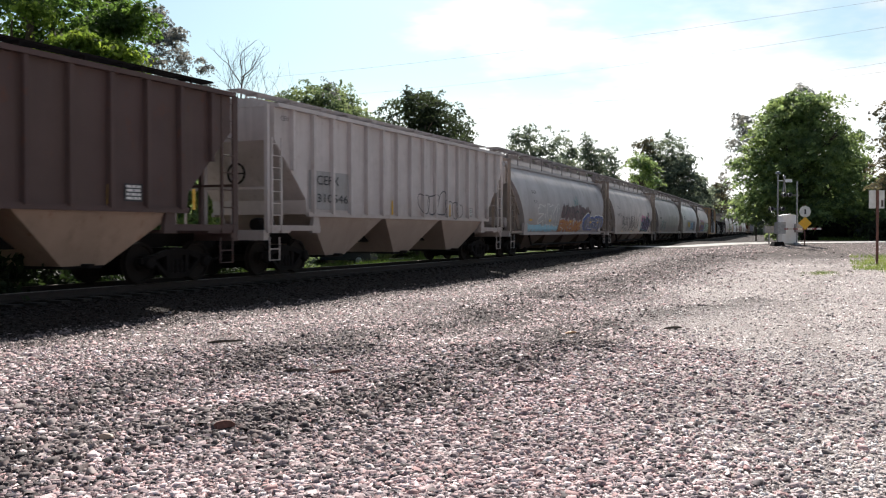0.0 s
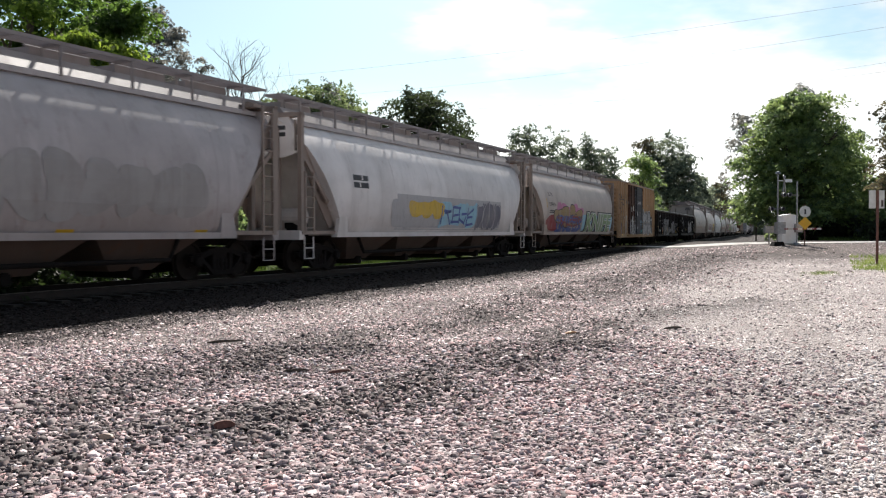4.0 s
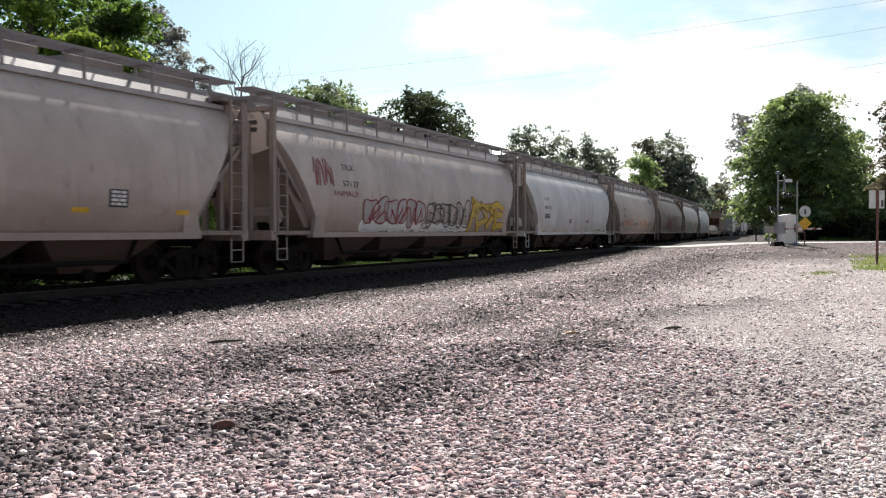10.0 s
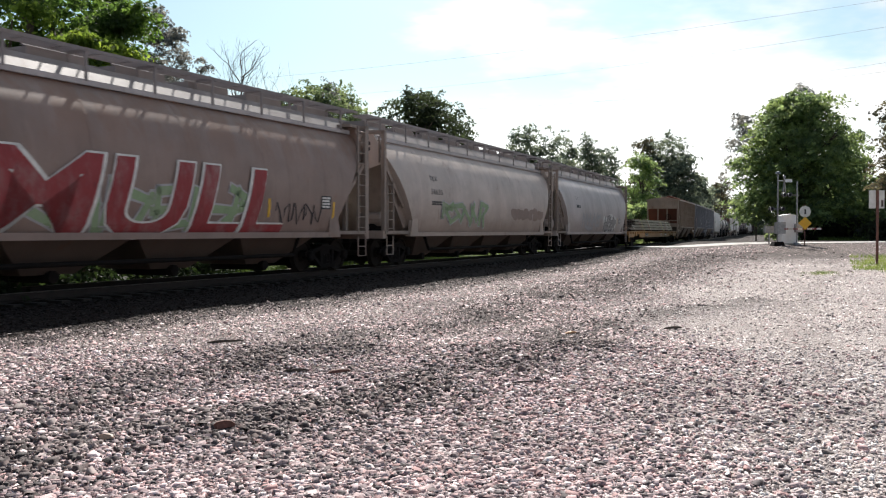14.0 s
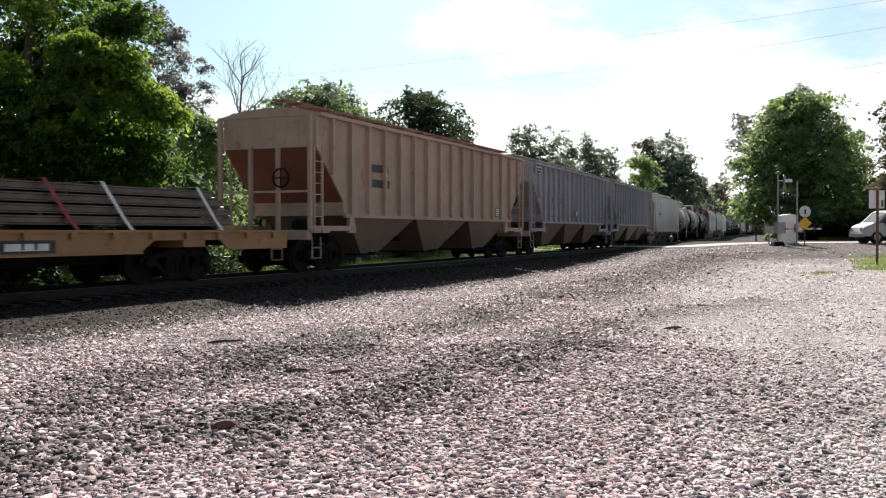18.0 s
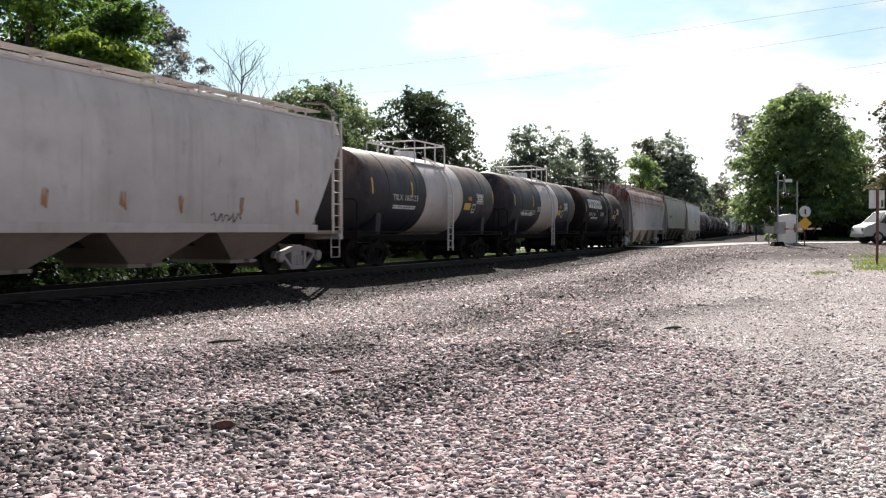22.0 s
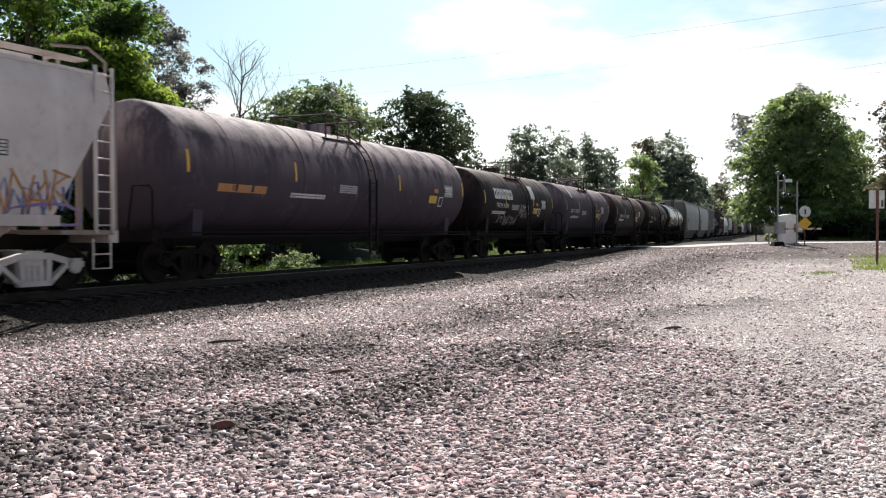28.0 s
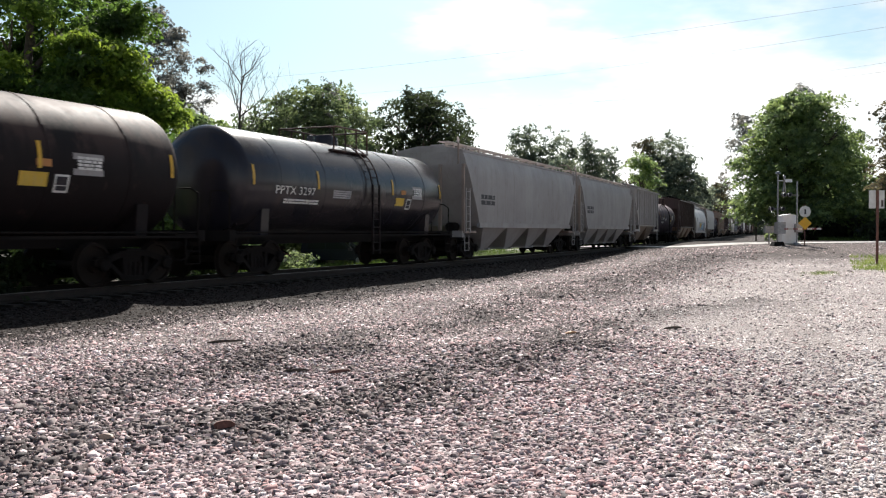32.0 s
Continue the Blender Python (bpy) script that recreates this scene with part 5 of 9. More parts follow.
def roof_walk(car, x0, x1, y0, y1, z, stands, material="galv", base=None, lip=0.04):
    """A grating on stands along the roof."""
    def grating(bm):
        box(bm, x0, x1, y0, y0 + 0.02, z - lip, z)
        box(bm, x0, x1, y1 - 0.02, y1, z - lip, z)
        n = int((x1 - x0) / 0.9)
        for k in range(n + 1):
            x = x0 + (x1 - x0) * k / n
            box(bm, x - 0.012, x + 0.012, y0 + 0.02, y1 - 0.02, z - 0.04, z - 0.008)
        m = int((y1 - y0) / 0.095)
        for k in range(1, m):
            yy = y0 + (y1 - y0) * k / m
            box(bm, x0, x1, yy - 0.004, yy + 0.004, z - 0.036, z - 0.004)
    ob = part("roof_walk", shared(("roof_walk", x0, x1, y0, z, lip), grating, material), material, car, "steel grating walkway on stands")
    def posts(bm, k):
        x = x0 + (x1 - x0) * (k + 0.5) / stands
        lo = base or z - 0.3
        prism(bm, [(y0, lo), (y0, z - 0.03), (y1, z - 0.03), (y1, lo), (y1 - 0.04, lo), (y1 - 0.04, z - 0.09), (y0 + 0.04, z - 0.09), (y0 + 0.04, lo)], "x", x - 0.03, x + 0.03)
    for k in range(stands):
        part("stand", shared(("stand", x0, x1, y0, z, k), lambda bm: posts(bm, k), material), material, ob)


# ---- kinds of cars: x along the track, the camera's side is -y, z from the rail ----
def ribbed_hopper(label, L, body, posts=15, bays=3, bay_mat="tanbay", truck_mat="under", top=4.32, sill_mat=None, end_mat=None):
    """Covered hopper with flat ribbed sides, sloped end sheets and three bays."""
    car = thing("hopper_car", label, "hopper car", "freight train")
    e = L / 2 - 0.85
    sm = sill_mat or body
    key = (L, bays, top)

    def shell(bm):
        prism(bm, [(-e, top), (e, top), (e, 3.45), (e - 1.45, 2.0), (e - 1.5, 1.6), (-e + 1.5, 1.6), (-e + 1.45, 2.0), (-e, 3.45)], "y", -1.53, 1.53)
    part("side_sheet", shared(("side_sheet", key), shell, body), body, car, "ribbed steel body with sloped end sheets")

    def roof(bm):
        prism(bm, [(-1.56, top - 0.02), (-1.56, top + 0.05), (-0.9, top + 0.19), (0, top + 0.25), (0.9, top + 0.19), (1.56, top + 0.05), (1.56, top - 0.02)], "x", -e - 0.02, e + 0.02)
    part("roof", shared(("roof", key), roof, body), body, car)
    part("hatch_cover", shared(("hatch_cover", key), lambda bm: box(bm, -e + 0.8, e - 0.8, -0.33, 0.33, top + 0.2, top + 0.36), body), body, car, "long trough hatch along the roof")
    for k in range(posts):
        x = -e + 0.75 + (2 * e - 1.5) * k / (posts - 1)
        zb = 1.6 if abs(x) < e - 1.45 else 2.0 + abs(x) - (e - 1.45)
        for sy in (-1, 1):
            part("side_post", shared(("side_post", round(x, 3), key, sy), lambda bm: prism(bm, [(x - 0.06, sy * 1.53), (x + 0.06, sy * 1.53), (x + 0.05, sy * 1.65), (x - 0.05, sy * 1.65)], "z", zb + 0.02, top), body), body, car)
    for sy in (-1, 1):
        part("side_sill", shared(("side_sill", key, sy), lambda bm: box(bm, -e + 1.5, e - 1.5, *sorted((sy * 1.50, sy * 1.60)), 1.54, 1.66), body), body, car)
    for sy in (-1, 1):
        part("top_chord", shared(("top_chord", key, sy), lambda bm: box(bm, -e, e, *sorted((sy * 1.50, sy * 1.68)), top - 0.05, top + 0.05), body), body, car)
    step = (2 * e - 3.4) / bays
    for k in range(bays):
        c = -e + 1.7 + step * (k + 0.5)
        b = part("hopper_bay", shared(("hopper_bay", key, k), lambda bm: frustum(bm, 0.46, (c - 0.55, c + 0.55, -0.98, 0.98), 1.6, (c - step / 2 + 0.02, c + step / 2 - 0.02, -1.5, 1.5)), bay_mat), bay_mat, car, "grimy sloped discharge bay")
        part("outlet_gate", shared(("outlet_gate", key, k), lambda bm: (box(bm, c - 0.5, c + 0.5, -0.96, 0.96, 0.40, 0.50), box(bm, c - 0.08, c + 0.08, -1.2, -0.84, 0.43, 0.5)), "under"), "under", b)
    for s in (-1, 1):
        em = end_mat or body
        part("slope_sheet", shared(("slope_sheet", key, s), lambda bm: prism(bm, [(s * (e + 0.012), 3.44), (s * (e - 1.44), 1.99), (s * (e - 1.46), 1.97), (s * (e - 0.01), 3.44)], "y", -1.50, 1.50), em), em, car)
        def ends(bm, s=s):
            x = s * (L / 2 - 0.62)
            for y in (-1.47, -0.45, 0.45, 1.47):
                box(bm, x - 0.05, x + 0.05, y - 0.05, y + 0.05, 1.15, 3.5 if abs(y) < 1 else top)
            box(bm, *sorted((x - s * 1.0, x)), -1.5, 1.5, 1.10, 1.18)
            box(bm, x - 0.03, x + 0.03, -1.5, 1.5, 2.2, 2.26)
        part("end_frame", shared(("end_frame", key, s), ends, sm), sm, car)
        for sy in (-1, 1):
            part("ladder", shared(("ladder", key, s, sy), lambda bm: ladder_bm(bm, s * (L / 2 - 0.95), sy * 1.52, 1.1, 3.5 if s * sy > 0 else top, 0.42, 8), sm), sm, car)
            def gusset(bm, s=s, sy=sy):
                x = s * (e - 2.0)
                prism(bm, [(x - 0.12, 1.62), (x + 0.12, 1.62), (x + 0.2, 1.1), (x - 0.2, 1.1)], "y", *sorted((sy * 1.42, sy * 1.52)))
            part("bolster_web", shared(("bolster_web", key, s, sy), gusset, sm), sm, car)
    for s in (-1, 1):
        for sy in (-1, 1):
            part("side_stringer", shared(("side_stringer", key, s, sy), lambda bm: box(bm, *sorted((s * (e - 2.2), s * (e + 0.2))), *sorted((sy * 1.44, sy * 1.53)), 1.16, 1.30), sm), sm, car)
    part("brake_wheel", shared(("brake_wheel", key), lambda bm: (lathe(bm, [(0.24, 0.0), (0.28, 0.02), (0.28, 0.05), (0.24, 0.06)], "x", 16, (-L / 2 + 0.5, -0.6, 2.6)), rod(bm, (-L / 2 + 0.52, -0.84, 2.6), (-L / 2 + 0.52, -0.36, 2.6), 0.02), rod(bm, (-L / 2 + 0.52, -0.6, 2.36), (-L / 2 + 0.52, -0.6, 2.84), 0.02)), "under"), "under", car)
    roof_walk(car, -e - 0.35, e + 0.35, -0.75, -0.35, top + 0.42, 11, "under" if body == "brown" else "walk" if body != "beige" else "redend", top + 0.15)
    sill_gear(car, L, L / 2 - 2.1, truck_mat, sm, L / 2 - 0.62)
    return car, (lambda z: 1.545), e


CURVE = [(1.36, 1.02), (1.50, 1.25), (1.585, 1.7), (1.61, 2.15), (1.60, 2.46), (1.562, 2.75), (1.479, 3.10), (1.356, 3.418), (1.20, 3.70), (1.012, 3.938), (0.80, 4.12)]


def round_hopper(label, L, body, bays=4, truck_mat="under", bay_mat="rustbay", walk_mat=None):
    """Covered hopper with rounded sides, a long roof walk on stands and open end platforms."""
    car = thing("hopper_car", label, "hopper car", "freight train")
    wm = walk_mat or "walk"
    e = L / 2 - 0.35
    top = L / 2 - 0.75
    key = (L, bays)
    surf = curve_side(CURVE)

    def shell(bm):
        ring = [(-y, z) for y, z in CURVE] + [(-0.5, 4.24), (0, 4.28), (0.5, 4.24)] + [(y, z) for y, z in CURVE[::-1]]
        xs = np.linspace(-e, e, 9)
        rows_ = [[bm.verts.new((x, y, z)) for y, z in ring] for x in xs]
        for a, b in zip(rows_, rows_[1:]):
            for i in range(len(ring) - 1):
                bm.faces.new((a[i], a[i + 1], b[i + 1], b[i]))
            bm.faces.new((a[-1], a[0], b[0], b[-1]))
        bm.faces.new(rows_[0])
        bm.faces.new(rows_[-1][::-1])
        for s in (-1, 1):
            nrm = Vector((1.0, 0, -0.73)).normalized()
            geom = bm.verts[:] + bm.edges[:] + bm.faces[:]
            got = bmesh.ops.bisect_plane(bm, geom=geom, plane_co=(s * (L / 2 - 0.50), 0, 4.1), plane_no=(s * nrm.x, 0, nrm.z), clear_outer=True)
            edges = [g for g in got["geom_cut"] if isinstance(g, bmesh.types.BMEdge)]
            bmesh.ops.contextual_create(bm, geom=edges)
    part("shell", shared(("shell", key), shell, body, True), body, car, "rounded welded steel body")

    for k in range(1, 7):
        x = -e + 2 * e * k / 7
        part("weld_band", shared(("weld_band", key, k), lambda bm: [bm.faces.new([bm.verts.new(p) for p in ((x - 0.03, -a[0] - 0.006, a[1]), (x + 0.03, -a[0] - 0.006, a[1]), (x + 0.03, -b[0] - 0.006, b[1]), (x - 0.03, -b[0] - 0.006, b[1]))]) for a, b in zip(CURVE, CURVE[1:])], body), body, car)
    for sy in (-1, 1):
        part("side_sill", shared(("side_sill", key, sy), lambda bm: box(bm, -e + 1.9, e - 1.9, *sorted((sy * 1.36, sy * 1.55)), 0.98, 1.12), body), body, car)
    part("roof_saddle", shared(("roof_saddle", key), lambda bm: prism(bm, [(-0.86, 4.08), (-0.86, 4.15), (-0.58, 4.52), (0.58, 4.52), (0.86, 4.15), (0.86, 4.08)], "x", -top + 0.1, top - 0.1), "walk"), "walk", car)
    for sy in (-1, 1):
        part("eave_flange", shared(("eave_flange", key, sy), lambda bm: box(bm, -top, top, *sorted((sy * 0.84, sy * 0.96)), 4.06, 4.17), "pale"), "pale", car, "grey flange along the roof edge")
    hatches = shared("hatch_cover", lambda bm: (box(bm, -0.75, 0.75, -0.40, 0.40, 0, 0.20), rod(bm, (-0.8, -0.32, 0.22), (0.8, -0.32, 0.22), 0.025)), "walk")
    for k in range(8):
        part("hatch_cover", hatches, "walk", car, at=pose(-top + 1.2 + (2 * top - 2.4) * k / 7, 0, 4.52))
    step = (2 * e - 5.6) / bays
    for k in range(bays):
        c = -e + 2.8 + step * (k + 0.5)
        b = part("hopper_bay", shared(("hopper_bay", key, k), lambda bm: frustum(bm, 0.30, (c - 0.62, c + 0.62, -0.7, 0.7), 1.05, (c - step / 2 + 0.02, c + step / 2 - 0.02, -1.34, 1.34)), bay_mat), bay_mat, car)
        part("outlet_pipe", shared(("outlet_pipe", key, k), lambda bm: lathe(bm, [(0, -0.85), (0.13, -0.85), (0.13, 0.85), (0, 0.85)], "y", 10, (c, 0, 0.26)), "under"), "under", b)
    part("drain_pipe", shared(("drain_pipe", key), lambda bm: pipe(bm, [(-e + 3.6, -1.28, 0.98), (-e + 3.9, -1.3, 0.52), (e - 3.9, -1.3, 0.52), (e - 3.6, -1.28, 0.98)], 0.05, 8), "under"), "under", car)
    for s in (-1, 1):
        def ends(bm, s=s):
            x = s * (L / 2 - 0.58)
            for y in (-1.42, -0.7, 0.7, 1.42):
                box(bm, x - 0.07, x + 0.07, y - 0.06, y + 0.06, 1.15, 4.28 if abs(y) > 1 else 3.9)
            box(bm, x - 0.07, x + 0.07, -1.48, 1.48, 4.2, 4.30)
            box(bm, *sorted((x - s * 0.55, x + s * 0.02)), -1.2, 1.2, 4.24, 4.32)
            box(bm, *sorted((x - s * 2.1, x)), -1.48, 1.48, 1.06, 1.16)
            for y in (-1.42, 1.42):
                prism(bm, [(x - s * 0.05, 3.3), (x - s * 0.05, 3.15), (x - s * 1.35, 1.9), (x - s * 1.4, 2.0)], "y", y - 0.03, y + 0.03)
        part("end_frame", shared(("end_frame", key, s), ends, "endplate"), "endplate", car, "open end frame with posts and a platform")
        part("end_sheet", shared(("end_sheet", key, s), lambda bm: prism(bm, [(-1.36, 3.25), (-1.36, 3.62), (-1.05, 4.2), (1.05, 4.2), (1.36, 3.62), (1.36, 3.25), (0.9, 3.12), (-0.9, 3.12)], "x", *sorted((s * (L / 2 - 0.62), s * (L / 2 - 0.56)))), body), body, car, "flat upper end sheet with stencilled marks")
        part("stencil", shared(("end_stencil", key, s), lambda bm: [box(bm, *sorted((s * (L / 2 - 0.56), s * (L / 2 - 0.552))), y0, y0 + w, z0, z0 + 0.11) for y0, w, z0 in ((-0.95, 0.24, 3.86), (-0.68, 0.22, 3.86), (-0.95, 0.32, 3.68), (-0.60, 0.2, 3.68))], "letter"), "letter", car)
        for sy in (-1, 1):
            part("ladder", shared(("ladder", key, s, sy, "r"), lambda bm: ladder_bm(bm, s * (L / 2 - 0.92), sy * 1.47, 1.1, 2.75 if s * sy > 0 else 4.25, 0.42, 6 if s * sy > 0 else 10), "endplate"), "endplate", car)
            def plate(bm, s=s, sy=sy):
                line = [(0.5, 4.10), (0.62, 3.9), (1.17, 3.2), (1.9, 2.2), (2.55, 1.25), (2.2, 1.25), (1.5, 2.1), (1.05, 2.8), (0.86, 3.2), (0.5, 3.3)]
                prism(bm, [(s * (L / 2 - u), z) for u, z in line], "y", *sorted((sy * 1.27, sy * 1.31)))
            part("end_plate", shared(("end_plate", key, s, sy), plate, "endplate"), "endplate", car, "brownish gusset plate closing the sloped end")
            def web(bm, s=s, sy=sy):
                x = s * (L / 2 - 2.5)
                prism(bm, [(x - s * 0.35, 1.0), (x - s * 0.3, 1.75), (x + s * 0.05, 1.75), (x + s * 0.25, 1.0)], "y", *sorted((sy * 1.44, sy * 1.56)))
            part("bolster_web", shared(("bolster_web", key, s, sy, "r"), web, body), body, car)
    part("handbrake", shared(("handbrake", key), lambda bm: (lathe(bm, [(0.24, 0.0), (0.28, 0.02), (0.28, 0.05), (0.24, 0.06)], "x", 16, (-L / 2 + 0.45, 0.4, 2.3)), rod(bm, (-L / 2 + 0.48, 0.14, 2.3), (-L / 2 + 0.48, 0.66, 2.3), 0.02), box(bm, -L / 2 + 0.5, -L / 2 + 0.7, 0.25, 0.55, 2.1, 2.5)), "under"), "under", car)
    part("brake_reservoir", shared(("brake_reservoir", key), lambda bm: lathe(bm, [(0, -0.5), (0.2, -0.46), (0.24, -0.38), (0.24, 0.38), (0.2, 0.46), (0, 0.5)], "y", 14, (-L / 2 + 1.5, -0.5, 1.55)), body), body, car)
    roof_walk(car, -L / 2 + 0.3, L / 2 - 0.3, -0.98, -0.46, 4.80, 10, wm, 4.14, 0.07)
    roof_walk(car, -L / 2 + 0.3, L / 2 - 0.3, 0.46, 0.98, 4.80, 10, wm, 4.14, 0.07)
    sill_gear(car, L, L / 2 - 2.15, truck_mat, body, L / 2 - 0.58)
    return car, surf, e


SMOOTH_SIDE = [(1.53, 1.15), (1.57, 1.9), (1.575, 3.25), (1.55, 3.6), (1.47, 3.95), (1.36, 4.22)]
ROUND_TOP = [(1.53, 1.15), (1.57, 1.9), (1.575, 3.25), (1.545, 3.55), (1.46, 3.84), (1.31, 4.06), (1.10, 4.22)]


def smooth_hopper(label, L, body, truck_mat="under", bays=4, bay_mat=None, low=1.30, ledges=(4.2,), outline=SMOOTH_SIDE, bay_y=0.92):
    """Covered hopper with smooth welded sides that lean in at the top."""
    car = thing("hopper_car", label, "hopper car", "freight train")
    e = L / 2 - 0.72
    key = (L, bays, low)
    surf = curve_side(outline)
    eave = outline[-1][0]
    bm_mat = bay_mat or body

    def shell(bm):
        side = [(1.53, low)] + [p for p in outline if p[1] > low]
        ring = [(-y, z) for y, z in side] + [(0, 4.36)] + [(y, z) for y, z in side[::-1]]
        rows_ = [[bm.verts.new((x, y, z)) for y, z in ring] for x in np.linspace(-e, e, 7)]
        for a, b in zip(rows_, rows_[1:]):
            for i in range(len(ring)):
                bm.faces.new((a[i], a[(i + 1) % len(ring)], b[(i + 1) % len(ring)], b[i]))
        bm.faces.new(rows_[0])
        bm.faces.new(rows_[-1][::-1])
        for s in (-1, 1):
            geom = bm.verts[:] + bm.edges[:] + bm.faces[:]
            nrm = Vector((1.0, 0, -0.62)).normalized()
            got = bmesh.ops.bisect_plane(bm, geom=geom, plane_co=(s * e, 0, 3.7), plane_no=(s * nrm.x, 0, nrm.z), clear_outer=True)
            bmesh.ops.contextual_create(bm, geom=[g for g in got["geom_cut"] if isinstance(g, bmesh.types.BMEdge)])
    part("shell", shared(("shell", key, "s"), shell, body, True), body, car, "smooth welded steel body leaning in at the top")
    part("roof", shared(("roof", key, "s"), lambda bm: prism(bm, [(-eave - 0.03, 4.19), (-eave - 0.03, 4.25), (-0.5, 4.43), (0.5, 4.43), (eave + 0.03, 4.25), (eave + 0.03, 4.19)], "x", -e - 0.02, e + 0.02), body), body, car)
    for z in ledges:
        part("top_seam", shared(("top_seam", key, z), lambda bm: rod(bm, (-e, -surf(z) - 0.012, z), (e, -surf(z) - 0.012, z), 0.03, 8), body), body, car, "rounded seam along the side")
    part("hatch_cover", shared(("hatch_cover", key, "s"), lambda bm: box(bm, -e + 0.8, e - 0.8, -0.3, 0.3, 4.40, 4.56), body), body, car)
    part("side_sill", shared(("side_sill", key, "s"), lambda bm: [box(bm, -e + 1.3, e - 1.3, *sorted((sy * 1.48, sy * 1.60)), low - 0.06, low + 0.14) for sy in (-1, 1)], body), body, car)
    step = (2 * e - 4.0) / bays
    for k in range(bays):
        c = -e + 2.0 + step * (k + 0.5)
        b = part("hopper_bay", shared(("hopper_bay", key, k, "s"), lambda bm: frustum(bm, 0.44, (c - 0.40, c + 0.40, -bay_y, bay_y), low + 0.02, (c - step / 2 + 0.02, c + step / 2 - 0.02, -1.46, 1.46)), bm_mat), bm_mat, car)
        part("outlet_gate", shared(("outlet_gate", key, k, "s"), lambda bm: (box(bm, c - 0.46, c + 0.46, -bay_y, bay_y, 0.36, 0.45), box(bm, c + 0.1, c + 0.4, -bay_y - 0.15, -bay_y, 0.38, 0.45)), bm_mat), bm_mat, b)
    for s in (-1, 1):
        def ends(bm, s=s):
            x = s * (L / 2 - 0.6)
            for y in (-1.45, -0.5, 0.5, 1.45):
                box(bm, x - 0.05, x + 0.05, y - 0.05, y + 0.05, 1.15, 3.7)
            box(bm, *sorted((x - s * 1.3, x)), -1.48, 1.48, 1.08, 1.17)
            pipe(bm, [(x, -1.25, 3.7), (x, -1.25, 4.5), (x - s * 0.3, -1.1, 4.75), (x - s * 1.0, -0.9, 4.7)], 0.035)
        part("end_frame", shared(("end_frame", key, s, "s"), ends, "endplate"), "endplate", car)
        for sy in (-1, 1):
            part("ladder", shared(("ladder", key, s, sy, "s"), lambda bm: ladder_bm(bm, s * (L / 2 - 0.9), sy * 1.52, 1.1, 4.35 if s * sy < 0 else 2.8, 0.42, 10 if s * sy < 0 else 6), body), body, car)
    roof_walk(car, -e - 0.1, e + 0.1, -0.8, -0.42, 4.60, 12, "tan", 4.38)
    sill_gear(car, L, L / 2 - 2.1, truck_mat, body, L / 2 - 0.6)
    return car, surf, e


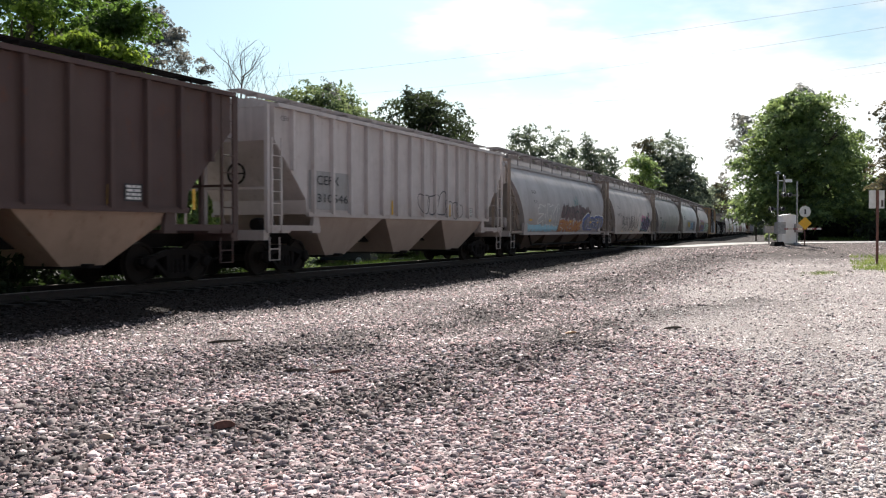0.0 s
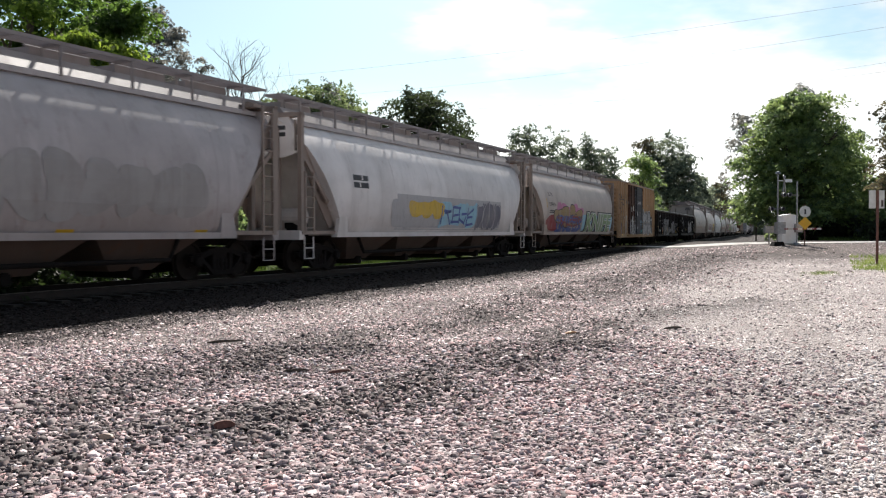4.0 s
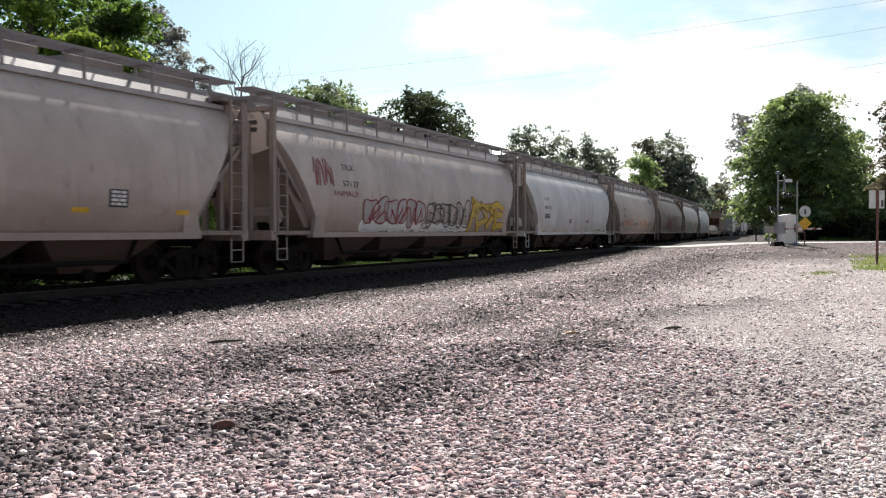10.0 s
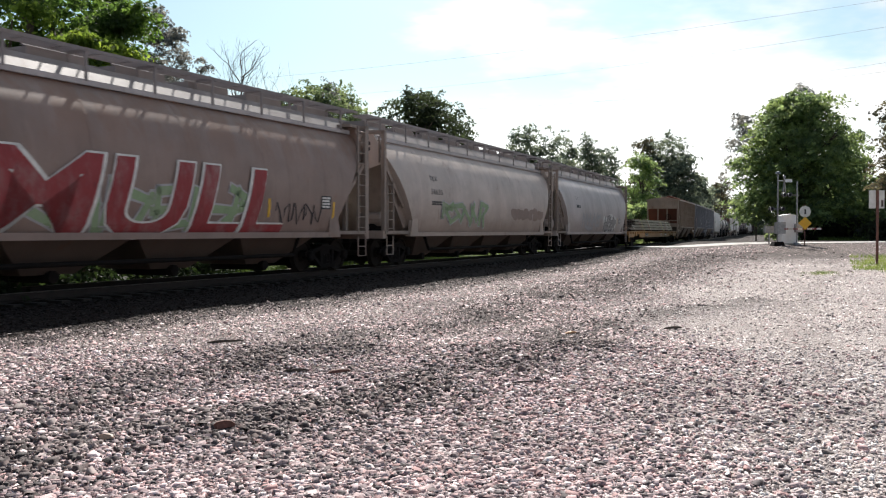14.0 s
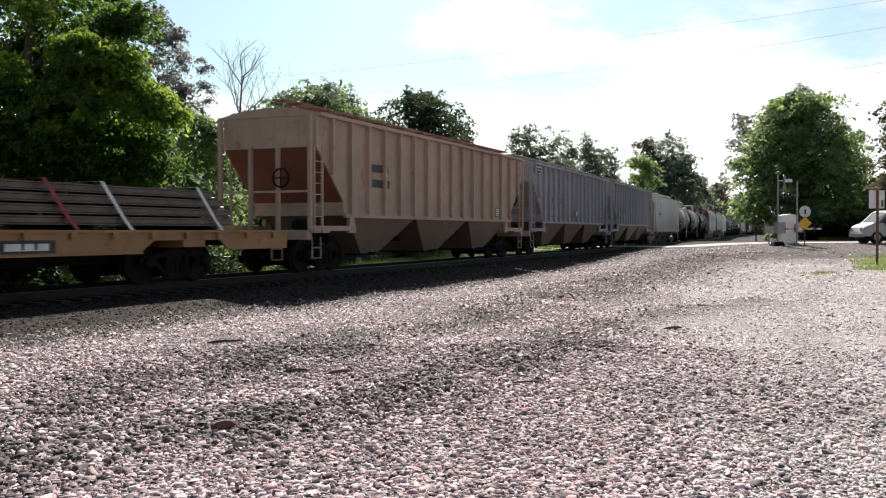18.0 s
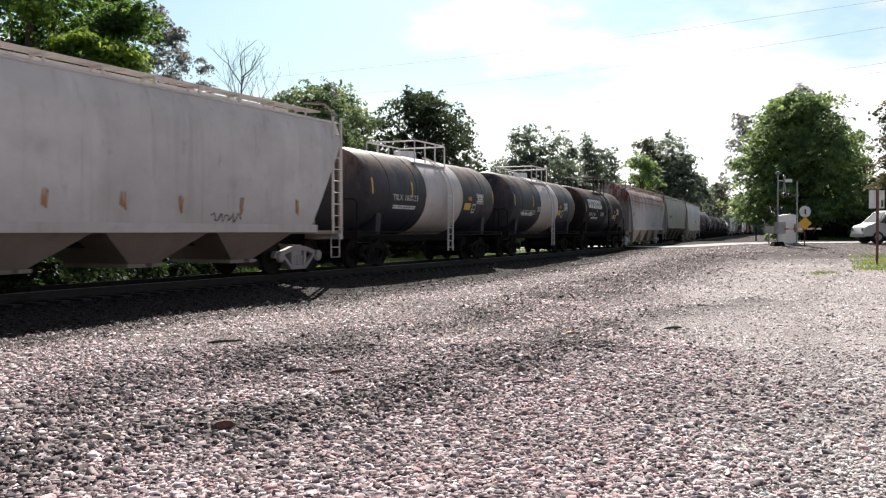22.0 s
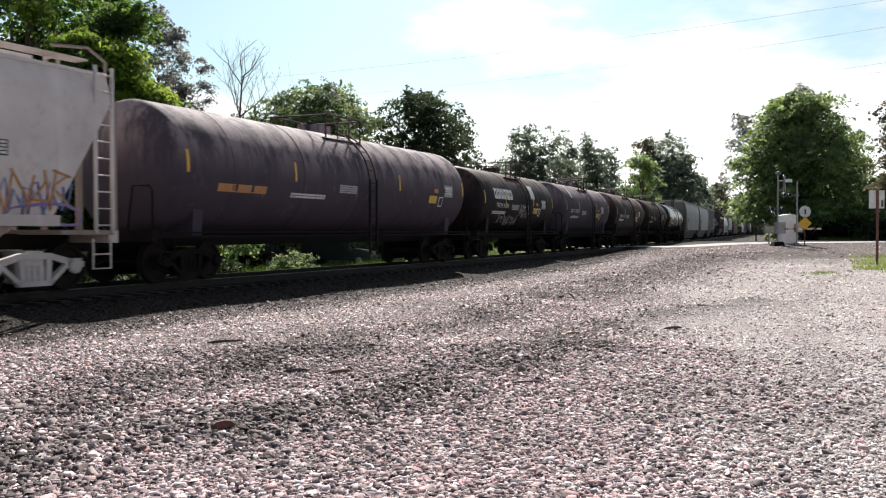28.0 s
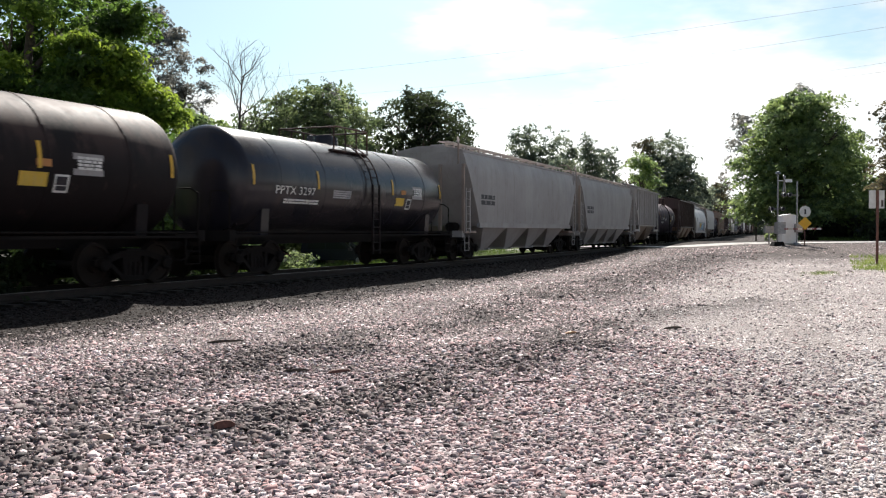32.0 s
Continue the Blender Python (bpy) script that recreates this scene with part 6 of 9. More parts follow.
def tank_car(label, L, body, R=1.40, band=None, band_mat="bright", dome_mat=None, rail_mat="black", truck_mat="under", top_gear=True, zc=None, marks=True, rail=(1.0, 0.42)):
    """Tank car: shell with domed heads, saddles, sill, top fittings, side ladder, end grab irons."""
    car = thing("tank_car", label, "tank car", "freight train")
    e = L / 2 - 0.80
    zc = zc or 1.02 + R
    key = (L, R)

    def shell(bm):
        prof = [(0, -e)] + [(R * math.sin(a), -e + 0.54 * (1 - math.cos(a))) for a in np.linspace(0.2, math.pi / 2, 7)]
        prof += [(R, -e + 0.54 + (2 * e - 1.08) * k / 6) for k in range(1, 6)]
        prof += [(r, -d) for r, d in prof[7::-1]]
        lathe(bm, prof, "x", 48, (0, 0, zc))
    part("tank_shell", shared(("tank_shell", key), shell, body, True), body, car, "horizontal cylindrical tank with domed heads")
    for k in range(-2, 3):
        x = k * (2 * e - 1.6) / 5
        part("weld_ring", shared(("weld_ring", key, k), lambda bm: lathe(bm, [(R, x - 0.03), (R + 0.01, x - 0.02), (R + 0.01, x + 0.02), (R, x + 0.03)], "x", 48, (0, 0, zc)), body), body, car)
    if band:
        part("painted_band", shared(("painted_band", key, band), lambda bm: lathe(bm, [(R, band[0]), (R + 0.014, band[0]), (R + 0.014, band[1]), (R, band[1])], "x", 48, (0, 0, zc)), band_mat, True), band_mat, car, "broad painted band round the middle")
    for s in (-1, 1):
        part("saddle", shared(("saddle", key, s), lambda bm: prism(bm, [(-1.2, 1.02), (1.2, 1.02), (1.25, zc - R * 0.5), (0.7, zc - R * 0.8), (0, zc - R * 0.97), (-0.7, zc - R * 0.8), (-1.25, zc - R * 0.5)], "x", s * (L / 2 - 2.15) - 0.16, s * (L / 2 - 2.15) + 0.16), body), body, car)
        part("end_platform", shared(("end_platform", key, s), lambda bm: box(bm, *sorted((s * (L / 2 - 1.35), s * (L / 2 - 0.5))), -1.4, 1.4, 1.02, 1.09), "under"), "under", car)
        for y in (-1, 1):
            part("end_railing", shared(("end_railing", key, s, y), lambda bm: pipe(bm, [(s * (L / 2 - 0.55), y * 1.35, 1.05), (s * (L / 2 - 0.55), y * 1.35, 2.0), (s * (L / 2 - 0.62), y * 1.2, 2.12), (s * (L / 2 - 0.62), y * 0.75, 2.12), (s * (L / 2 - 0.55), y * 0.65, 1.05)], 0.024), "under"), "under", car)
    for y in (-1, 1):
        part("side_rail", shared(("side_rail", key, y), lambda bm: pipe(bm, [(-L / 2 + 0.7, y * 1.42, 1.12), (L / 2 - 0.7, y * 1.42, 1.12)], 0.022), "under"), "under", car)
        part("running_board", shared(("running_board", key, y), lambda bm: box(bm, -L / 2 + 0.6, L / 2 - 0.6, *sorted((y * 1.18, y * 1.45)), 1.0, 1.05), "under"), "under", car)
    xl = 0.55
    part("ladder", shared(("ladder", key, "t"), lambda bm: (ladder_bm(bm, xl, -R - 0.12, 0.45, zc + 0.15, 0.42, 9), [pipe(bm, [(xl + q, -(R + 0.1) * math.cos(a), zc + (R + 0.1) * math.sin(a)) for a in np.linspace(0.1, 1.25, 7)], 0.022) for q in (-0.2, 0.2)], [rod(bm, (xl - 0.2, -(R + 0.1) * math.cos(a), zc + (R + 0.1) * math.sin(a)), (xl + 0.2, -(R + 0.1) * math.cos(a), zc + (R + 0.1) * math.sin(a)), 0.016) for a in np.linspace(0.25, 1.2, 6)]), rail_mat), rail_mat, car)
    if top_gear:
        zt = zc + R
        dm = dome_mat or body
        part("manway", shared(("manway", key), lambda bm: lathe(bm, [(0, zt + 0.26), (0.28, zt + 0.25), (0.31, zt + 0.2), (0.31, zt - 0.06)], "z", 18), dm, True), dm, car)
        part("valve_housing", shared(("valve_housing", key), lambda bm: lathe(bm, [(0, 0.3), (0.14, 0.28), (0.16, -0.06)], "z", 12, (0.7, 0.1, zt)), dm), dm, car)
        part("vent_cap", shared(("vent_cap", key), lambda bm: lathe(bm, [(0, 0.22), (0.1, 0.2), (0.12, -0.06)], "z", 10, (-0.7, 0.05, zt)), dm), dm, car)
        part("top_platform", shared(("top_platform", key, rail), lambda bm: (box(bm, -rail[0] - 0.1, rail[0] + 0.1, -0.95, -0.45, zt - 0.30, zt - 0.26), box(bm, -rail[0] - 0.1, rail[0] + 0.1, 0.45, 0.95, zt - 0.30, zt - 0.26)), rail_mat), rail_mat, car)
        a, g = rail
        for y in (-0.95, 0.95):
            hoop = part("safety_railing", shared(("safety_railing", key, y, rail), lambda bm: pipe(bm, [(-a, y, zt - 0.25), (-a, y, zt + g - 0.06), (-a + 0.06, y, zt + g), (a - 0.06, y, zt + g), (a, y, zt + g - 0.06), (a, y, zt - 0.25)], 0.028), rail_mat), rail_mat, car, "pipe railing beside the top platform")
            for x in (-a / 3, a / 3):
                part("post", shared(("post", key, y, x), lambda bm: pipe(bm, [(x, y, zt - 0.25), (x, y, zt + g)], 0.026), rail_mat), rail_mat, hoop)
        for x in (-a, a):
            part("end_rail", shared(("end_rail", key, x, g), lambda bm: pipe(bm, [(x, -0.95, zt + g - 0.02), (x, 0.95, zt + g - 0.02)], 0.026), rail_mat), rail_mat, car)
    sill_gear(car, L, L / 2 - 2.15, truck_mat, "under", L / 2 - 0.55)
    surf = lambda z: math.sqrt(max(0.01, R * R - (z - zc) ** 2))
    if marks:
        for x in (-e + 0.60, -e * 0.42, e * 0.30, e - 0.68):
            put_on(car, "reflector", panel(0.09, 0.5), "reflector", x, zc - 0.12, surf, 0.014, "yellow reflective strip")
    return car, surf, e


def box_car(label, L, body):
    car = thing("box_car", label, "box car", "freight train")
    e = L / 2 - 0.72
    top, low = 4.56, 0.86
    part("side_wall", made(box, -e, e, -1.47, 1.47, low, top), body, car, "ribbed steel side walls")
    bm = bmesh.new()
    prism(bm, [(-1.56, top - 0.04), (-1.56, top + 0.03), (0, top + 0.22), (1.56, top + 0.03), (1.56, top - 0.04)], "x", -e - 0.03, e + 0.03)
    part("roof", bm, "endplate", car, "low ridged metal roof")
    for k in range(14):
        part("roof_rib", made(prism, [(-1.57, top + 0.02), (-1.57, top + 0.07), (0, top + 0.26), (1.57, top + 0.07), (1.57, top + 0.02), (0, top + 0.2)], "x", -e + 0.5 + k * (2 * e - 1) / 13 - 0.03, -e + 0.5 + k * (2 * e - 1) / 13 + 0.03), "endplate", car)
    for x in [-e + 0.12, -e + 0.95, -e + 1.8, -e + 2.65, -e + 3.5, 2.1, 2.95, 3.8, 4.65, 5.5, 6.35, 7.1, e - 0.12]:
        for sy in (-1, 1):
            bm = bmesh.new()
            prism(bm, [(x - 0.07, sy * 1.46), (x - 0.035, sy * 1.56), (x + 0.035, sy * 1.56), (x + 0.07, sy * 1.46)], "z", low, top - 0.03)
            part("side_post", bm, body, car)
    part("side_sill", made(lambda bm: [box(bm, -e, e, *sorted((sy * 1.44, sy * 1.55)), low - 0.14, low + 0.12) for sy in (-1, 1)]), body, car)
    door = part("door", made(box, -1.45, 1.8, -1.60, -1.50, low + 0.06, top - 0.12), "door", car, "black sliding door with horizontal ribs")
    for k in range(14):
        z = low + 0.25 + k * 0.245
        part("rib", made(prism, [(-1.61, z - 0.06), (-1.645, z), (-1.61, z + 0.06), (-1.59, z)], "x", -1.4, 1.75), "door", door)
    part("lock_bar", made(lambda bm: (rod(bm, (-1.25, -1.67, low + 0.1), (-1.25, -1.67, top - 0.15), 0.025), rod(bm, (1.25, -1.67, low + 0.1), (1.25, -1.67, top - 0.15), 0.025))), "under", door)
    second = part("door", made(box, -3.75, -1.50, -1.575, -1.50, low + 0.06, top - 0.12), "rustdoor", car, "rusty brown plug door with raised frames")
    for x0, x1, z0, z1 in ((-3.62, -2.68, low + 0.2, 2.0), (-2.58, -1.62, low + 0.2, 2.0), (-3.62, -2.68, 2.15, 3.1), (-2.58, -1.62, 2.15, 3.1), (-3.5, -1.75, 3.3, top - 0.25)):
        part("door_frame", made(lambda bm: [box(bm, a, b, -1.605, -1.57, c, d) for a, b, c, d in ((x0, x1, z0, z0 + 0.07), (x0, x1, z1 - 0.07, z1), (x0, x0 + 0.07, z0 + 0.07, z1 - 0.07), (x1 - 0.07, x1, z0 + 0.07, z1 - 0.07))]), "rustdoor", second)
    for x in (-3.2, -2.05):
        part("lock_bar", made(rod, (x, -1.62, low + 0.1), (x, -1.62, top - 0.15), 0.022), "under", second)
    part("door_track", made(box, -4.6, 1.7, -1.66, -1.48, low - 0.06, low + 0.03), "deck", car)
    part("door_track", made(box, -4.6, 1.7, -1.64, -1.48, top - 0.10, top - 0.03), body, car)
    for s in (-1, 1):
        for k in range(11):
            z = low + 0.25 + k * 0.29
            part("end_corrugation", made(prism, [(s * e, z - 0.1), (s * (e + 0.09), z - 0.03), (s * (e + 0.09), z + 0.03), (s * e, z + 0.1)], "y", -1.4, 1.4), body, car)
        for sy in (-1, 1):
            part("ladder", made(ladder_bm, s * (e - 0.28), sy * 1.60, 0.75, 2.3 if s * sy > 0 else 4.3, 0.4, 5 if s * sy > 0 else 9), body, car)
    sill_gear(car, L, L / 2 - 2.3, "under", "under", L / 2 - 0.7)
    return car, (lambda z: 1.565), e


def gondola(label, L, body):
    car = thing("gondola_car", label, "gondola car", "freight train")
    e = L / 2 - 0.7
    top, low = 2.82, 0.86
    part("floor", made(box, -e, e, -1.5, 1.5, low, low + 0.1), body, car)
    for sy in (-1, 1):
        part("side_wall", made(box, -e, e, *sorted((sy * 1.42, sy * 1.48)), low + 0.1, top), body, car)
        part("top_chord", made(box, -e - 0.05, e + 0.05, *sorted((sy * 1.40, sy * 1.60)), top, top + 0.13), body, car)
        # Rod of brighter metal added along the rim to give its sun glint.
        part("top_bulb", made(rod, (-e - 0.05, sy * 1.58, top + 0.125), (e + 0.05, sy * 1.58, top + 0.125), 0.026, 8), "galv", car, "bright rod added to catch the sun along the rim")
        part("bottom_chord", made(box, -e, e, *sorted((sy * 1.40, sy * 1.57)), low - 0.14, low + 0.08), body, car)
        for k in range(15):
            x = -e + 0.1 + (2 * e - 0.2) * k / 14
            part("side_stake", made(prism, [(x - 0.10, sy * 1.47), (x - 0.07, sy * 1.59), (x + 0.07, sy * 1.59), (x + 0.10, sy * 1.47)], "z", low + 0.05, top), body, car)
    for s in (-1, 1):
        part("end_wall", made(box, *sorted((s * e, s * (e - 0.08))), -1.48, 1.48, low + 0.1, top + 0.12), body, car)
        for k in range(4):
            part("end_rib", made(prism, [(s * e, low + 0.4 + 0.45 * k), (s * (e + 0.1), low + 0.46 + 0.45 * k), (s * (e + 0.1), low + 0.54 + 0.45 * k), (s * e, low + 0.6 + 0.45 * k)], "y", -1.4, 1.4), body, car)
        for sy in (-1, 1):
            part("ladder", made(ladder_bm, s * (e - 0.3), sy * 1.62, 0.7, 2.6, 0.4, 5), "under", car)
    sill_gear(car, L, L / 2 - 2.2, "under", body, L / 2 - 0.66)
    return car, (lambda z: 1.60), e


def flat_car(label, L, body):
    car = thing("flat_car", label, "flat car", "freight train")
    e = L / 2 - 0.5
    part("deck", made(box, -e, e, -1.36, 1.36, 1.02, 1.12), "tie", car, "worn plank deck")
    for sy in (-1, 1):
        bm = bmesh.new()
        prism(bm, [(-e, 1.16), (e, 1.16), (e, 0.72), (e - 2.3, 0.72), (e - 2.6, 0.95), (e - 4.7, 0.95), (e - 5.1, 0.70), (-e + 5.1, 0.70), (-e + 4.7, 0.95), (-e + 2.6, 0.95), (-e + 2.3, 0.72), (-e, 0.72)], "y", *sorted((sy * 1.36, sy * 1.42)))
        part("side_sill", bm, body, car, "yellow-brown fishbelly side sill")
        part("sill_flange", made(lambda bm: (box(bm, -e, e, *sorted((sy * 1.36, sy * 1.50)), 1.12, 1.17), box(bm, -e + 5.1, e - 5.1, *sorted((sy * 1.36, sy * 1.50)), 0.68, 0.72))), body, car)
        for k in range(26):
            x = -e + 0.6 + (2 * e - 1.2) * k / 25
            part("stake_pocket", made(box, x - 0.07, x + 0.07, *sorted((sy * 1.42, sy * 1.5)), 0.98, 1.12), body, car)
    part("center_beam", made(box, -e + 4.5, e - 4.5, -0.4, 0.4, 0.45, 1.02), "under", car)
    for s in (-1, 1):
        part("end_wheel_cover", made(box, *sorted((s * (e - 3.8), s * (e - 3.1))), -1.40, 1.40, 0.80, 1.0), body, car)
    sill_gear(car, L, L / 2 - 4.1, "under", body, L / 2 - 0.55, 1.36)
    return car, (lambda z: 1.42), e


def rail_load(L):
    """Bundles of new rails in layers on timbers, held by straps."""
    load = thing("rail_stack", "stacked dark steel rails strapped on the flat car", "rail stack", "freight train")
    prof = [(-0.07, 0.0), (0.07, 0.0), (0.07, 0.02), (0.012, 0.04), (0.012, 0.13), (0.036, 0.14), (0.036, 0.17), (-0.036, 0.17), (-0.036, 0.14), (-0.012, 0.13), (-0.012, 0.04), (-0.07, 0.02)]
    z = 1.27
    layers = [(-12.2, 11.6, 17), (-10.2, 11.7, 16), (-9.1, 11.6, 15), (-8.6, 11.5, 14)]
    for k, (x0, x1, n) in enumerate(layers):
        bm = bmesh.new()
        prism(bm, prof, "x", x0, x1)
        me = mesh_of("steel_rail", bm, "new_rail")
        for i in range(n):
            y = (i - (n - 1) / 2) * 0.152
            part("steel_rail", me, "steel", load, at=pose(random.uniform(-0.25, 0.25), y, z))
        if k < len(layers) - 1:
            for x in np.linspace(x0 + 1, x1 - 1, 6):
                part("timber", made(box, x - 0.05, x + 0.05, -1.2, 1.2, z + 0.172, z + 0.212), "tie", load)
        z += 0.214
    for x in np.linspace(-10, 11, 7):
        part("timber", made(box, x - 0.07, x + 0.07, -1.3, 1.3, 1.12, 1.268), "tie", load)
    for x, mat_ in ((-10.9, "sign_w"), (-7.9, "g_red"), (-6.8, "g_straw"), (-3.65, "g_red"), (-3.0, "sign_w"), (2.9, "g_red"), (4.3, "g_straw"), (6.4, "g_red"), (7.8, "sign_w"), (10.6, "sign_w")):
        zt = z + 0.02 if x > -9 else 1.27 + 0.45
        bm = bmesh.new()
        w = 0.05
        skew = lambda z_: 0.55 * (zt - z_)
        pts = [(-1.44, 1.10), (-1.32, 1.36), (-1.12, zt), (1.12, zt), (1.32, 1.36), (1.44, 1.10)]
        for (ya, za), (yb, zb) in zip(pts, pts[1:]):
            a = [bm.verts.new(p) for p in ((x - w + skew(za), ya, za), (x + w + skew(za), ya, za), (x + w + skew(zb), yb, zb), (x - w + skew(zb), yb, zb))]
            b = [bm.verts.new((v.co.x, v.co.y * 1.004, v.co.z + 0.006)) for v in a]
            bm.faces.new(a)
            bm.faces.new(b[::-1])
        part("strap", bm, mat_, load, "webbing strap")
    return load


# ---- the train, from the front to the rear: where each coupling stands at the clip's start ----
COUPLINGS = [-0.52, 17.58, 35.71, 55.85, 75.39, 94.6, 114.28, 133.93, 151.02, 168.42, 185.23, 204.6, 224.52, 244.26, 263.69, 283.54, 303.02, 322.98, 351.26, 370.29,
             388.31, 406.3, 425.33, 438.73, 452.06, 465.8, 485.15, 503.35, 521.95, 540.22, 552.86, 566.5, 580.35, 593.72, 607.68, 625.4, 642.48, 655.78]


def run(t):
    """How far the train has gone by t seconds."""
    u = t / 10
    return 189.801 * u - 3.2191 * u * u + 0.09038 * u ** 3


TRAIN = []


def length(k):
    return COUPLINGS[k + 1] - COUPLINGS[k]


def ride(car, k):
    TRAIN.append((car, (COUPLINGS[k] + COUPLINGS[k + 1]) / 2))
    return car


def mark(car, surf, text, x, z, h, material="letter", width=None):
    """Lettering whose left foot stands at x, z; width stretches it."""
    bm = letters(text, h)
    if width:
        w = max(v.co.x for v in bm.verts)
        for v in bm.verts:
            v.co.x *= width / w
    return put_on(car, "lettering", bm, material, x, z, surf, 0.010)


def piece(car, surf, text, x, z, w, h, fill, line, bold=0.05, slant=0.0):
    """A sprayed word with an outline in a second colour."""
    for name, off, mat, lift in (("graffiti_outline", bold * 2.2, line, 0.016), ("graffiti_fill", bold * 1.1, fill, 0.026)):
        bm = letters(text, h, off)
        x0, x1 = min(v.co.x for v in bm.verts), max(v.co.x for v in bm.verts)
        for v in bm.verts:
            v.co.x = (v.co.x - x0) * w / (x1 - x0) + slant * v.co.z
        put_on(car, name, bm, mat, x, z, surf, lift, "sprayed graffiti lettering")


def tag(car, surf, kind_, x, z, w, h, material, seed, n=5, lift=0.016, stroke=0.05):
    shapes = {"blob": lambda: blob_row(w, h, n, seed), "line": lambda: blob_row(w, h, n, seed, stroke), "block": lambda: blob_row(w, h, n, seed, 0.0, 0.3), "frame": lambda: blob_row(w, h, n, seed, stroke, 0.3), "scrawl": lambda: [scribble(w, h, seed, stroke, n * 5)],
              "wild": lambda: wild_row(w, h, n, seed, stroke)}[kind_]()
    for i, bm in enumerate(shapes):
        put_on(car, "graffiti", bm, material, x, z, surf, lift + 0.002 * (i % 3), "sprayed graffiti shape")


def wild(car, surf, x, z, w, h, fill, line, seed, n=5, stroke=0.24, edge=0.10, lift=0.018):
    """A wild-style piece: strokes with an outline in a second colour."""
    tag(car, surf, "wild", x, z, w, h, line, seed, n, lift, stroke + edge)
    tag(car, surf, "wild", x, z, w, h, fill, seed, n, lift + 0.008, stroke)


def small_print(car, surf, x, z, material="letter", w=0.9, seed=3, rows_=3, h=0.06):
    for r in range(rows_):
        put_on(car, "stencil", bars([(w, h)], seed + 7 * r), material, x, z - 1.35 * h * r, surf, 0.009)


def sill_reflectors(car, surf, xs, z=1.14):
    for x in xs:
        put_on(car, "reflector", panel(0.42, 0.10), "reflector", x, z, surf, 0.012, "yellow reflective strip")


def post_reflectors(car, surf, xs, z=1.62):
    for x in xs:
        put_on(car, "reflector", panel(0.10, 0.46), "reflector", x, z, surf, 0.012, "yellow reflective strip")


def data_panel(car, surf, x, z, w=0.5, h=0.36, dark=True):
    put_on(car, "data_panel", panel(w, h), "letter" if dark else "letter_w", x, z, surf, 0.010)
    for r in range(4):
        put_on(car, "panel_print", bars([(w * 0.8, h * 0.15)], int(x * 7) + 50 + r), "letter_w" if dark else "letter", x + w * 0.1, z + h * (0.92 - 0.22 * r), surf, 0.014)


